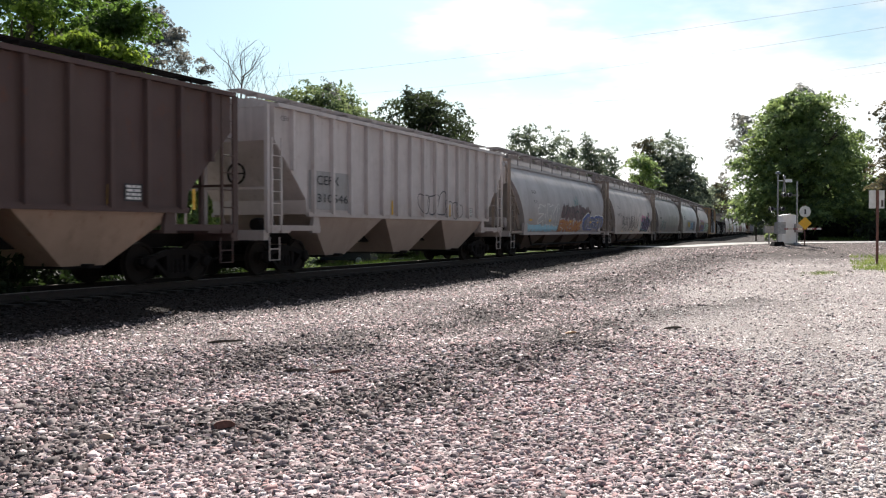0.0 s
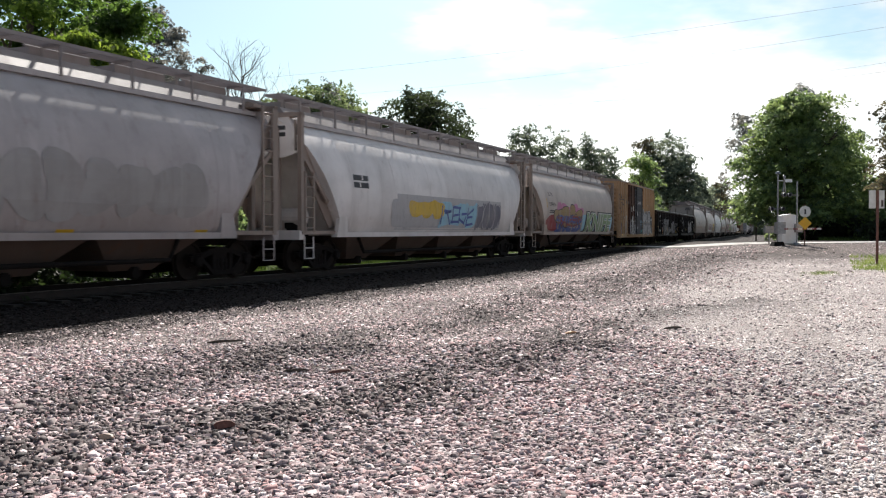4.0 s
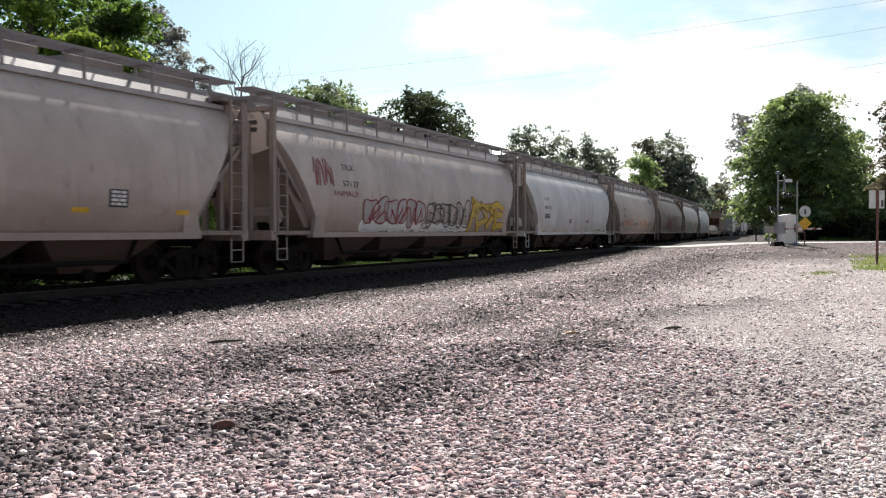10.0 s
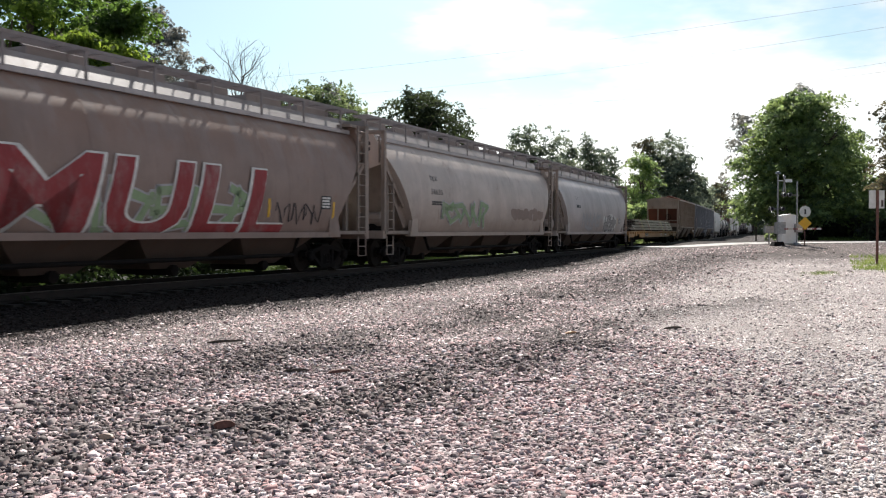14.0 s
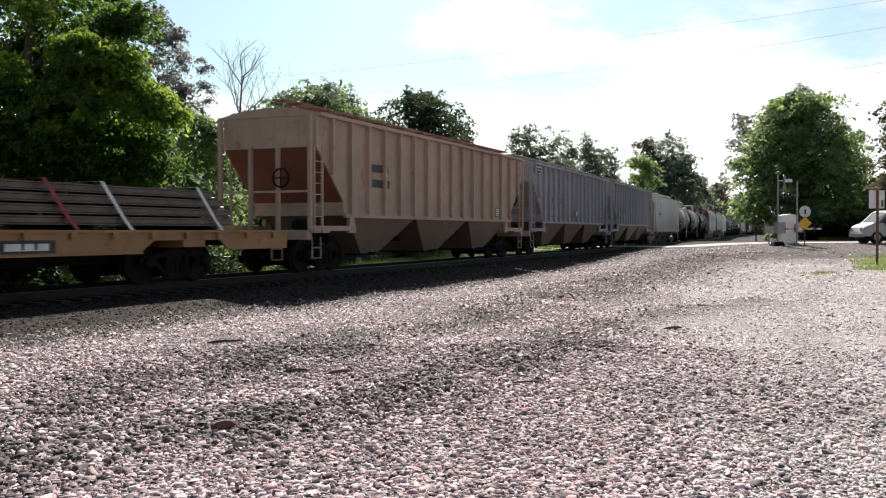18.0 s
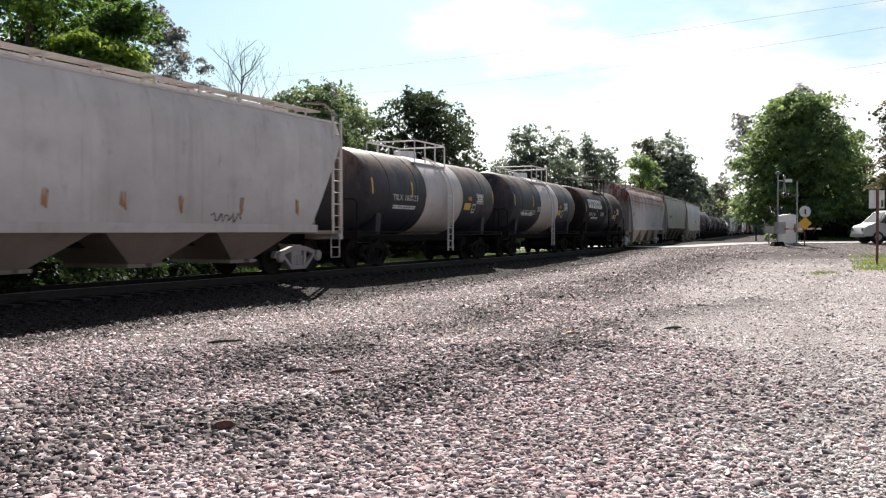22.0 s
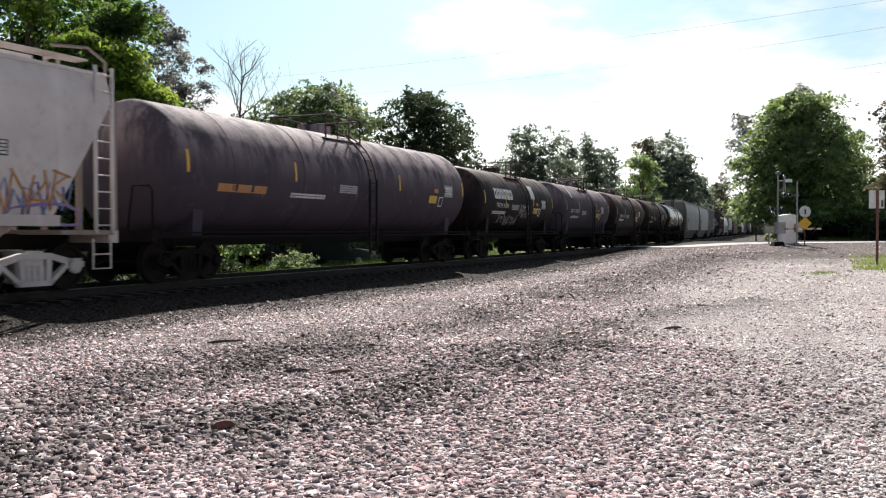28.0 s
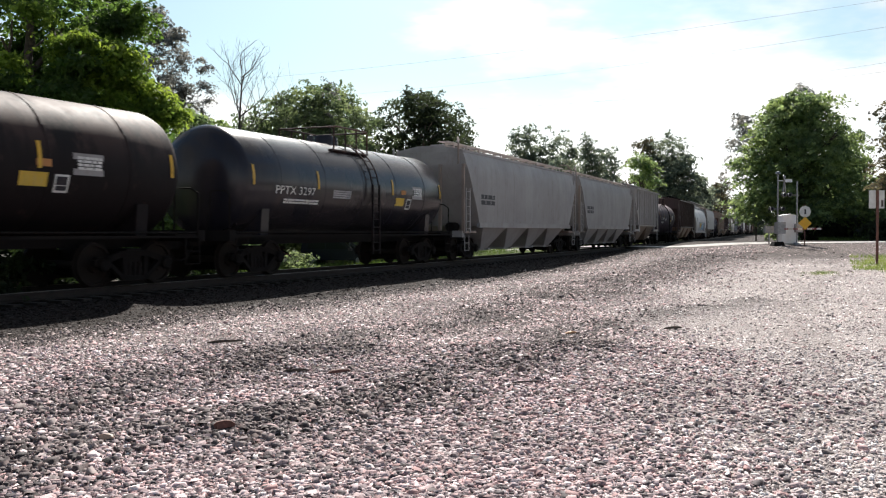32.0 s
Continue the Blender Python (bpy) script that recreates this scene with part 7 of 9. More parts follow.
def build_train():
    L = length
    car, f, e = ribbed_hopper("dark brown ribbed covered hopper car, grimy and rusty", L(0), "brown", 16, bay_mat="beige")
    data_panel(car, f, 4.85, 1.75)
    post_reflectors(car, f, (-5.5, -1.0, 4.4, 6.85), 1.62)
    ride(car, 0)

    car, f, e = ribbed_hopper("white ribbed covered hopper car with brown-stained bays", L(1), "white", 16, bay_mat="tan")
    put_on(car, "marking_panel", panel(2.15, 1.05), "grey", -6.65, 1.74, lambda z: 1.545, 0.012, "grey repainted panel under the car number")
    mark(car, lambda z: 1.57, "CEFX", -6.3, 2.42, 0.26, width=1.2)
    mark(car, lambda z: 1.57, "310546", -6.3, 1.94, 0.24, width=1.7)
    mark(car, lambda z: 1.63, "CEFX", -8.1, 3.95, 0.12)
    tag(car, lambda z: 1.62, "line", 0.1, 1.62, 2.2, 0.95, "letter", 301, 3, stroke=0.04)
    tag(car, lambda z: 1.62, "line", 2.4, 1.62, 1.4, 0.6, "letter", 302, 3, stroke=0.03)
    post_reflectors(car, f, (-5.5, -1.8, 2.8, 6.6), 1.66)
    data_panel(car, f, 4.6, 1.72, 0.4, 0.3)
    ride(car, 1)

    car, f, e = round_hopper("grey rounded covered hopper car with colourful graffiti", L(2), "pale")
    mark(car, f, "GACX", -6.5, 2.90, 0.17, width=0.75)
    mark(car, f, "571", -6.35, 2.44, 0.16, width=0.55)
    wild(car, f, -5.5, 1.5, 3.6, 0.85, "g_grey", "letter_w", 312, 5)
    tag(car, f, "blob", -7.5, 1.12, 5.5, 0.38, "sky_blue", 313, 11)
    wild(car, f, -1.9, 1.14, 4.6, 0.55, "g_orange", "g_red", 314, 7, 0.15, 0.06)
    tag(car, f, "scrawl", 1.2, 2.3, 0.9, 0.8, "g_teal", 315, 3)
    tag(car, f, "blob", -1.4, 1.7, 6.2, 0.85, "g_maroon", 316, 9)
    tag(car, f, "scrawl", -1.4, 1.8, 6.2, 0.9, "letter", 319, 4, 0.020, stroke=0.12)
    tag(car, f, "scrawl", -1.5, 1.2, 4.0, 0.7, "letter_w", 309, 4, 0.020, stroke=0.07)
    tag(car, f, "blob", 3.25, 1.09, 4.75, 1.20, "letter_w", 317, 4, 0.024)
    tag(car, f, "blob", 3.30, 1.09, 4.65, 1.13, "g_blue", 317, 4, 0.030)
    tag(car, f, "blob", 3.55, 1.14, 4.2, 0.92, "g_slate", 317, 4, 0.036)
    tag(car, f, "wild", 3.75, 1.22, 3.8, 0.72, "g_blue", 308, 5, 0.044, 0.14)
    tag(car, f, "wild", 3.78, 1.26, 3.8, 0.70, "g_grey", 308, 5, 0.050, 0.06)
    sill_reflectors(car, lambda z: f(z) + 0.055, (-7.2, -4, 0, 4.6, 6.4), 1.62)
    ride(car, 2)

    car, f, e = round_hopper("white rounded covered hopper car with black and teal graffiti", L(3), "white")
    mark(car, f, "SCYX", -6.75, 2.64, 0.18, width=0.85)
    mark(car, f, "894766", -6.8, 2.15, 0.19, width=1.2)
    mark(car, f, "RUK", -5.15, 1.55, 0.66, width=2.3)
    tag(car, f, "scrawl", -2.6, 1.25, 4.2, 1.15, "letter", 321, 5, stroke=0.10)
    tag(car, f, "scrawl", -5.0, 1.15, 6.0, 0.35, "letter", 322, 7, stroke=0.04)
    tag(car, f, "blob", 2.7, 1.75, 3.4, 0.62, "g_pink", 323, 5)
    wild(car, f, 2.75, 1.12, 3.6, 1.12, "letter", "g_teal", 329, 6, 0.24, 0.08, 0.024)
    tag(car, f, "wild", 2.85, 1.2, 3.3, 0.9, "g_purple", 330, 6, 0.044, 0.08)
    tag(car, f, "line", 1.4, 1.12, 1.2, 1.4, "g_grey", 325, 1, 0.02, 0.22)
    tag(car, f, "wild", 6.2, 1.5, 1.5, 0.45, "letter", 347, 5, 0.02, 0.06)
    small_print(car, f, 5.6, 2.62, "letter", 0.9, 326, 5)
    sill_reflectors(car, f, (-4.6, -1, 2.2, 5.2), 1.08)
    ride(car, 3)

    car, f, e = round_hopper("dusty grey rounded covered hopper car with dark scribbles", L(4), "pale")
    mark(car, f, "SHPX", -6.7, 2.68, 0.17, width=0.8)
    mark(car, f, "450931", -6.7, 2.24, 0.17, width=1.1)
    tag(car, f, "scrawl", -6.3, 1.2, 3.7, 1.0, "g_teal", 331, 5, stroke=0.07)
    tag(car, f, "scrawl", -6.2, 1.2, 3.5, 0.9, "slate", 332, 4, 0.022, stroke=0.06)
    tag(car, f, "blob", -0.8, 1.4, 7.0, 1.2, "grey", 333, 8)
    sill_reflectors(car, f, (-5.4, -1.6, 2.2, 6), 1.08)
    ride(car, 4)

    car, f, e = round_hopper("bright white rounded covered hopper car with yellow and blue graffiti", L(5), "bright")
    small_print(car, f, -6.7, 2.8, "letter", 0.9, 341, 2, 0.16)
    put_on(car, "graffiti", panel(9.6, 1.15), "g_grey", -3.9, 1.2, f, 0.010, "sprayed pale grey background")
    tag(car, f, "blob", -4.2, 1.2, 2.6, 1.15, "g_grey", 342, 3, 0.016)
    tag(car, f, "blob", -2.9, 1.5, 2.6, 0.8, "g_yellow", 343, 3, 0.024)
    tag(car, f, "block", -0.4, 1.25, 3.2, 1.0, "sky_blue", 344, 4, 0.024)
    tag(car, f, "wild", -0.3, 1.35, 3.0, 0.7, "g_blue", 345, 4, 0.034, 0.10)
    tag(car, f, "block", 3.0, 1.2, 2.6, 1.1, "g_slate", 346, 4, 0.024)
    tag(car, f, "line", 3.0, 1.2, 2.6, 1.1, "g_grey", 346, 4, 0.034, 0.05)
    ride(car, 5)

    car, f, e = round_hopper("cream white rounded covered hopper car with large green graffiti", L(6), "tan")
    mark(car, f, "SCYX", -6.7, 2.90, 0.20, width=0.8)
    mark(car, f, "894966", -6.7, 2.40, 0.20, width=1.2)
    small_print(car, f, -6.7, 2.2, "letter", 0.9, 351, 2)
    tag(car, f, "blob", -5.4, 1.75, 5.4, 0.85, "g_pink", 352, 5, 0.014)
    tag(car, f, "blob", -7.1, 1.10, 1.9, 0.95, "g_red", 353, 1, 0.018)
    tag(car, f, "wild", -5.3, 1.08, 5.2, 0.75, "g_blue", 357, 6, 0.020, 0.26)
    tag(car, f, "blob", -5.7, 1.42, 5.6, 1.05, "letter", 354, 4, 0.026)
    tag(car, f, "blob", -5.62, 1.46, 5.44, 0.97, "g_ochre", 354, 4, 0.032)
    tag(car, f, "blob", -5.3, 1.52, 4.9, 0.50, "g_blue", 358, 4, 0.038)
    tag(car, f, "wild", -5.2, 1.40, 4.8, 0.55, "g_red", 356, 5, 0.044, 0.10)
    tag(car, f, "scrawl", -5.6, 1.30, 5.4, 0.8, "g_maroon", 355, 5, 0.048, 0.10)
    put_on(car, "graffiti", panel(7.9, 0.95), "sky_blue", 0.15, 1.12, f, 0.013, "sprayed blue background")
    put_on(car, "graffiti", panel(7.2, 0.16), "letter", 0.3, 1.10, f, 0.015, "sprayed black base line")
    piece(car, lambda z: f(z) + 0.01, "KNIFE", 0.62, 1.12, 6.75, 1.06, "letter", "letter", 0.085, 0.30)
    piece(car, lambda z: f(z) + 0.03, "KNIFE", 0.85, 1.18, 6.55, 1.02, "g_green", "letter_w", 0.045, 0.24)
    post_reflectors(car, f, (-7.2,), 2.3)
    sill_reflectors(car, f, (2.4, 5.4), 1.5)
    ride(car, 6)

    car, f, e = box_car("weathered yellow box car with a black sliding door and graffiti", L(7), "yellow")
    wall, door_face = (lambda z: 1.475), (lambda z: 1.61)
    # company name as plain blocks, above and beside an angular outlined emblem
    for x, z, w, h in ((-7.72, 3.40, 0.11, 0.27), (-7.61, 3.58, 0.2, 0.09), (-6.98, 3.40, 0.3, 0.10), (-6.98, 3.50, 0.1, 0.16), (-6.78, 3.50, 0.1, 0.16), (-6.05, 3.42, 0.12, 0.26), (-5.22, 3.44, 0.13, 0.32),
                        (-4.98, 3.06, 0.12, 0.34), (-4.86, 3.06, 0.2, 0.22), (-4.15, 3.06, 0.32, 0.24),
                        (-7.62, 3.29, 1.9, 0.06), (-7.62, 2.68, 0.06, 0.61), (-7.56, 2.68, 0.62, 0.06), (-6.94, 2.68, 0.06, 0.46), (-6.88, 3.08, 0.42, 0.06), (-6.46, 2.94, 0.06, 0.20), (-6.40, 2.94, 0.62, 0.06), (-5.78, 2.94, 0.06, 0.35)):
        put_on(car, "emblem", panel(w, h), "letter", x, z, f, 0.008, "black painted emblem shape")
    mark(car, wall, "ABOX", -6.75, 2.36, 0.27, width=1.4)
    mark(car, wall, "52231", -6.95, 1.94, 0.26, width=1.75)
    shades = ("g_slate", "g_maroon", "g_fog", "g_ochre", "g_slate", "g_grey", "g_maroon", "g_lilac", "g_slate", "g_grey", "g_fog", "g_slate")
    for i, mat_ in enumerate(shades):
        x = -7.0 + 0.46 * i
        surf = wall if x < -3.85 else door_face
        tag(car, surf, "block", x, 0.90, 0.44, (0.55 + 0.28 * (i * 7 % 4)) * (0.7 if i < 4 else 1), mat_, 361 + i, 1, 0.012)
        tag(car, surf, "wild", x - 0.05, 0.95, 0.5, 0.6 + 0.2 * (i * 5 % 3) * (i > 3), "g_grey" if i % 3 else "letter", 377 + i, 1, 0.022, 0.05)
    for x, w, h, sd in ((-5.15, 0.95, 1.12, 363), (-4.35, 0.6, 1.0, 364), (-3.5, 0.8, 1.15, 374), (-2.6, 0.75, 1.05, 376)):
        tag(car, wall if x < -3.85 else door_face, "frame", x, 0.92, w, h, "letter_w", sd, 1, 0.030, 0.035)
    tag(car, wall, "scrawl", -5.2, 2.38, 0.75, 0.32, "letter_w", 362, 4, 0.014, 0.022)
    for z_, w_, h_, n_, sd in ((1.70, 3.9, 1.1, 4, 365), (0.82, 4.5, 1.15, 5, 366)):
        low_row = 0.014 * (z_ < 1)
        tag(car, f, "blob", 1.95, z_, w_, h_, "g_fog", sd, n_, 0.02 + low_row)
        tag(car, f, "block", 2.2, z_ + 0.15, w_ * 0.86, h_ * 0.6, "g_grey", sd + 20, n_ + 2, 0.023 + low_row)
        tag(car, f, "line", 1.95, z_, w_, h_, "letter_w", sd, n_, 0.028 + low_row, 0.035)
        tag(car, f, "wild", 2.1, z_ + 0.15, w_ * 0.9, h_ * 0.7, "g_slate", sd + 9, n_, 0.031 + low_row, 0.05)
    for x, z, w, h in ((-3.0, 2.55, 0.3, 0.36), (-2.3, 2.62, 0.36, 0.38)):
        put_on(car, "notice", panel(w, h), "letter_w", x, z, lambda z_: 1.58, 0.012, "white paper notice")
    door_side = lambda z: 1.645
    small_print(car, door_side, -0.6, 3.35, "g_grey", 1.3, 369, 3, 0.05)
    small_print(car, door_side, -1.15, 2.6, "g_grey", 0.6, 370, 4, 0.06)
    small_print(car, door_side, -1.15, 1.5, "g_grey", 0.65, 368, 2, 0.07)
    tag(car, door_side, "wild", -0.1, 2.2, 0.6, 0.4, "g_fog", 373, 2, 0.02, 0.05)
    tag(car, door_side, "wild", 0.3, 1.55, 1.1, 0.45, "sky_blue", 371, 4, 0.02, stroke=0.03)
    tag(car, door_side, "wild", 0.5, 1.0, 1.0, 0.28, "g_teal", 372, 4, 0.02, stroke=0.025)
    for text, x, z in (("next", 3.92, 3.34), ("load", 3.95, 3.12), ("any", 5.66, 3.30), ("road", 5.64, 3.08)):
        mark(car, lambda z_: 1.475, text, x, z, 0.17, "letter", width=0.5 if text != "any" else 0.4)
    for a, b in (((4.78, 3.08), (5.34, 3.56)), ((5.34, 3.08), (4.78, 3.56))):
        bm = bmesh.new()
        bm.faces.new([bm.verts.new(v) for v in ((a[0] - 0.06, 0, a[1]), (a[0] + 0.06, 0, a[1]), (b[0] + 0.06, 0, b[1]), (b[0] - 0.06, 0, b[1]))])
        put_on(car, "emblem", bm, "g_blue" if a[0] < 5 else "letter_w", 0, 0, lambda z_: 1.475, 0.010 + 0.004 * (a[0] < 5), "crossed stripe emblem")
    put_on(car, "marking_panel", panel(0.82, 0.85), "letter", 5.6, 1.46, f, 0.05, "black stencil panel")
    for z, h, mat_ in ((1.98, 0.16, "letter_w"), (1.72, 0.2, "g_fog"), (1.52, 0.12, "g_ochre")):
        put_on(car, "data_panel", panel(0.42, h), mat_, 5.78, z, f, 0.056)
    sill_reflectors(car, lambda z: 1.56, (-6.5, -3, 0.8, 4.2, 6.6), 0.86)
    ride(car, 7)

    for k, num, sd in ((8, "175", 381), (9, "223", 391)):
        car, f, e = gondola("black ribbed gondola car with white graffiti", L(k), "black")
        mark(car, f, "CHUX", -6.3, 2.36, 0.22, "letter_w", width=0.85)
        mark(car, f, num, -6.15, 1.92, 0.20, "letter_w", width=0.55)
        small_print(car, f, -6.2, 1.3, "letter_w", 0.6, sd, 3, 0.05)
        post_reflectors(car, f, (-7.2, -2.2, 7.0), 1.15)
        if k == 8:
            piece(car, f, "GANK", -3.75, 0.95, 3.7, 1.22, "g_fog", "g_grey", 0.055)
            for i, (x, w, h) in enumerate(((-3.6, 0.6, 0.9), (-1.5, 0.5, 0.9), (0.0, 0.45, 0.55), (0.5, 0.35, 0.4), (0.95, 0.5, 0.5), (1.75, 0.6, 1.1), (2.5, 0.75, 1.0), (3.45, 0.7, 1.05))):
                tag(car, f, "block", x, 0.97, w, h, ("g_dim", "g_dim", "g_fog", "g_dim", "g_fog", "g_fog", "g_lilac", "g_fog")[i], sd + 40 + i, 1, 0.030)
                if i > 1:
                    tag(car, f, "frame", x, 0.97, w, h, "g_grey" if i % 2 else "g_fog", sd + 40 + i, 1, 0.034, 0.025)
                if i > 4:
                    tag(car, f, "block", x + 0.22 * w, 1.02 + 0.3 * h, w * 0.5, h * 0.4, "g_dim", sd + 50 + i, 1, 0.038)
            for text, z, h, w in (("HAPPY", 2.02, 0.17, 0.72), ("V DAY", 1.76, 0.16, 0.66)):
                mark(car, f, text, -4.85, z, h, "g_grey", width=w)
            small_print(car, f, -4.8, 1.5, "g_grey", 0.6, sd + 30, 1, 0.14)
            for x, z, w, h in ((-4.75, 1.22, 0.4, 0.2), (-2.4, 2.22, 0.62, 0.22), (4.55, 1.5, 0.35, 0.5), (5.2, 1.6, 0.5, 0.35), (5.25, 1.2, 0.5, 0.25)):
                tag(car, f, "wild", x, z, w, h, "g_grey", sd + int(x * 3) + 80, 3, 0.018, 0.03)
            tag(car, f, "line", 5.2, 0.98, 0.75, 0.34, "g_yellow", sd + 71, 1, 0.018, 0.04)
            tag(car, f, "wild", -4.6, 0.92, 0.45, 0.55, "g_orange", sd + 72, 2, 0.016, 0.09)
            tag(car, f, "blob", -1.35, 1.05, 0.3, 0.5, "g_ochre", sd + 73, 1, 0.036)
            small_print(car, f, 6.25, 2.0, "g_grey", 0.35, sd + 33, 4, 0.07)
        else:
            for i, (x, w, h) in enumerate(((0.2, 0.95, 1.25), (1.15, 0.9, 1.1), (2.1, 1.05, 1.3), (3.15, 0.95, 1.15))):
                tag(car, f, "block", x, 0.95, w * 0.84, h, "g_dim", sd + 20 + i, 1, 0.016)
                tag(car, f, "frame", x, 0.95, w * 0.84, h, "g_grey", sd + 20 + i, 1, 0.022, 0.035)
                mark(car, lambda z: f(z) + 0.02, "BUKA"[i], x + 0.12, 1.08, h * 0.75, "g_grey", width=w * 0.58)
            tag(car, f, "scrawl", -8.0, 2.0, 1.5, 0.35, "g_fog", sd + 3, 4, 0.018, 0.035)
            tag(car, f, "scrawl", -4.9, 1.5, 0.8, 0.9, "g_slate", sd + 4, 4, 0.018, 0.035)
            small_print(car, f, 4.6, 2.3, "letter_w", 0.9, sd + 5, 1, 0.14)
            tag(car, f, "scrawl", 5.9, 1.2, 0.8, 0.9, "g_grey", sd + 7, 2)
        ride(car, k)

    car, f, e = round_hopper("dusty tan rounded covered hopper car with black scribbles", L(10), "tan")
    mark(car, f, "CITX", -6.25, 2.90, 0.18, width=0.68)
    mark(car, f, "775312", -6.45, 2.43, 0.18, width=1.05)
    tag(car, f, "scrawl", -5.0, 1.75, 2.6, 0.8, "letter", 401, 4, stroke=0.055)
    tag(car, f, "scrawl", -0.3, 2.0, 1.9, 0.5, "letter", 402, 3, stroke=0.055)
    tag(car, f, "blob", -6.9, 1.5, 9.0, 0.3, "beige", 403, 13)
    data_panel(car, f, 4.7, 1.62)
    sill_reflectors(car, f, (-6.2, -2.8, 0.5, 3.8, 6.6), 1.5)
    ride(car, 10)

    car, f, e = round_hopper("dusty tan rounded covered hopper car with pale and yellow graffiti", L(11), "tan")
    mark(car, f, "TILX", -6.15, 2.90, 0.17, width=0.7)
    mark(car, f, "57137", -6.2, 2.42, 0.18, width=0.95)
    tag(car, f, "scrawl", -7.7, 2.35, 1.0, 0.9, "g_red", 411, 4, stroke=0.05)
    mark(car, f, "ANIMALS!", -6.75, 2.14, 0.17, "g_red", width=1.45)
    tag(car, f, "blob", -5.1, 1.08, 4.3, 0.42, "letter_w", 414, 7, 0.014)
    tag(car, f, "blob", -0.7, 1.08, 4.0, 0.36, "letter_w", 416, 7, 0.014)
    tag(car, f, "blob", -4.9, 1.35, 4.2, 0.85, "pale", 412, 6, 0.018)
    tag(car, f, "line", -4.9, 1.30, 4.2, 0.95, "g_red", 412, 6, 0.024, 0.05)
    tag(car, f, "scrawl", -4.7, 1.35, 3.8, 0.6, "g_red", 417, 5, 0.026, 0.08)
    tag(car, f, "line", -0.5, 1.25, 3.9, 1.0, "letter", 413, 6, 0.024, 0.05)
    tag(car, f, "wild", -0.3, 1.35, 3.5, 0.75, "letter", 418, 6, 0.026, 0.035)
    wild(car, f, 3.6, 1.14, 3.5, 1.2, "g_yellow", "g_red", 415, 4, 0.26, 0.06)
    ride(car, 11)

    car, f, e = round_hopper("clean pale rounded covered hopper car", L(12), "bright")
    mark(car, f, "AOKX", -6.5, 2.65, 0.18, width=0.85)
    mark(car, f, "600357", -6.55, 2.22, 0.18, width=1.25)
    small_print(car, f, -6.5, 2.0, "letter", 0.9, 421, 3)
    sill_reflectors(car, f, (-6.4, -4.4, -2.2, 0, 2.2, 4.4, 6.4), 1.10)
    small_print(car, f, -1.8, 1.8, "letter", 0.5, 422, 3)
    small_print(car, f, 2.0, 1.78, "letter", 0.7, 423, 2)
    tag(car, f, "blob", 5.0, 1.14, 1.0, 0.14, "g_green", 424, 2)
    ride(car, 12)

    car, f, e = round_hopper("dusty pale tan rounded covered hopper car with outlined bubble graffiti", L(13), "tan")
    mark(car, f, "GPFX", -6.25, 2.58, 0.18, width=0.85)
    mark(car, f, "10389", -6.25, 2.14, 0.17, width=0.95)
    for i, (x, w) in enumerate(((-7.4, 1.3), (-5.9, 2.2), (-3.5, 0.8), (-2.4, 2.0), (0.2, 1.2), (2.0, 1.4), (4.4, 0.9), (5.6, 1.0))):
        put_on(car, "graffiti", panel(w, 0.26 + 0.14 * (i % 3)), "g_peach" if i % 3 else "g_lilac", x, 1.52, f, 0.008, "faded sprayed strip")
    for i, (x, w, h) in enumerate(((-6.4, 1.5, 1.5), (-4.9, 1.25, 1.35), (-3.7, 1.2, 1.4), (-2.5, 1.2, 1.3), (-1.3, 1.1, 1.25), (0.5, 0.8, 0.7))):
        tag(car, f, "line", x, 1.16, w, h, "letter", 431 + i, 1, 0.018, 0.028)
    tag(car, f, "scrawl", 3.4, 1.5, 1.5, 0.35, "letter", 432, 3, stroke=0.04)
    for i in range(4):
        put_on(car, "emblem", panel(0.3, 0.34), "g_slate" if i < 2 else "walk", 6.2 + 0.4 * i, 3.36, f, 0.012, "faded painted letter block")
    sill_reflectors(car, f, (-5, -1, 3, 6), 1.5)
    ride(car, 13)

    car, f, e = round_hopper("pinkish rusty rounded covered hopper car with red graffiti", L(14), "pinkish")
    wild(car, f, -3.6, 1.14, 7.6, 1.0, "g_green", "g_grey", 444, 6, 0.2, 0.1, 0.012)
    piece(car, lambda z: f(z) + 0.02, "MULL", -4.1, 1.08, 8.9, 1.62, "g_red", "letter_w", 0.04, 0.30)
    tag(car, f, "scrawl", -5.6, 1.2, 2.2, 0.8, "letter", 441, 4, stroke=0.05)
    tag(car, f, "scrawl", 4.6, 1.3, 2.0, 0.6, "slate", 442, 4, stroke=0.05)
    small_print(car, f, -6.3, 2.8, "letter", 0.9, 443, 2, 0.15)
    data_panel(car, f, 6.6, 1.75)
    post_reflectors(car, f, (-2.2, 1.6, 4.2, 7.2), 1.5)
    ride(car, 14)

    car, f, e = round_hopper("dusty tan rounded covered hopper car with faded graffiti", L(15), "tan")
    mark(car, f, "TILX", -5.9, 2.90, 0.18, width=0.66)
    mark(car, f, "56635", -5.95, 2.43, 0.19, width=1.02)
    small_print(car, f, -5.9, 2.2, "letter", 0.9, 451, 2)
    wild(car, f, -5.0, 1.4, 4.6, 0.8, "g_green", "g_grey", 452, 5, 0.2)
    tag(car, f, "blob", 2.6, 1.6, 4.5, 0.6, "pinkish", 453, 6)
    ride(car, 15)

    car, f, e = round_hopper("white rounded covered hopper car with grey winged graffiti", L(16), "white")
    mark(car, f, "TILX", -5.9, 2.90, 0.16, width=0.66)
    small_print(car, f, -5.9, 2.6, "letter", 0.9, 461, 1, 0.16)
    tag(car, f, "blob", 1.2, 1.15, 3.7, 1.05, "letter_w", 462, 4)
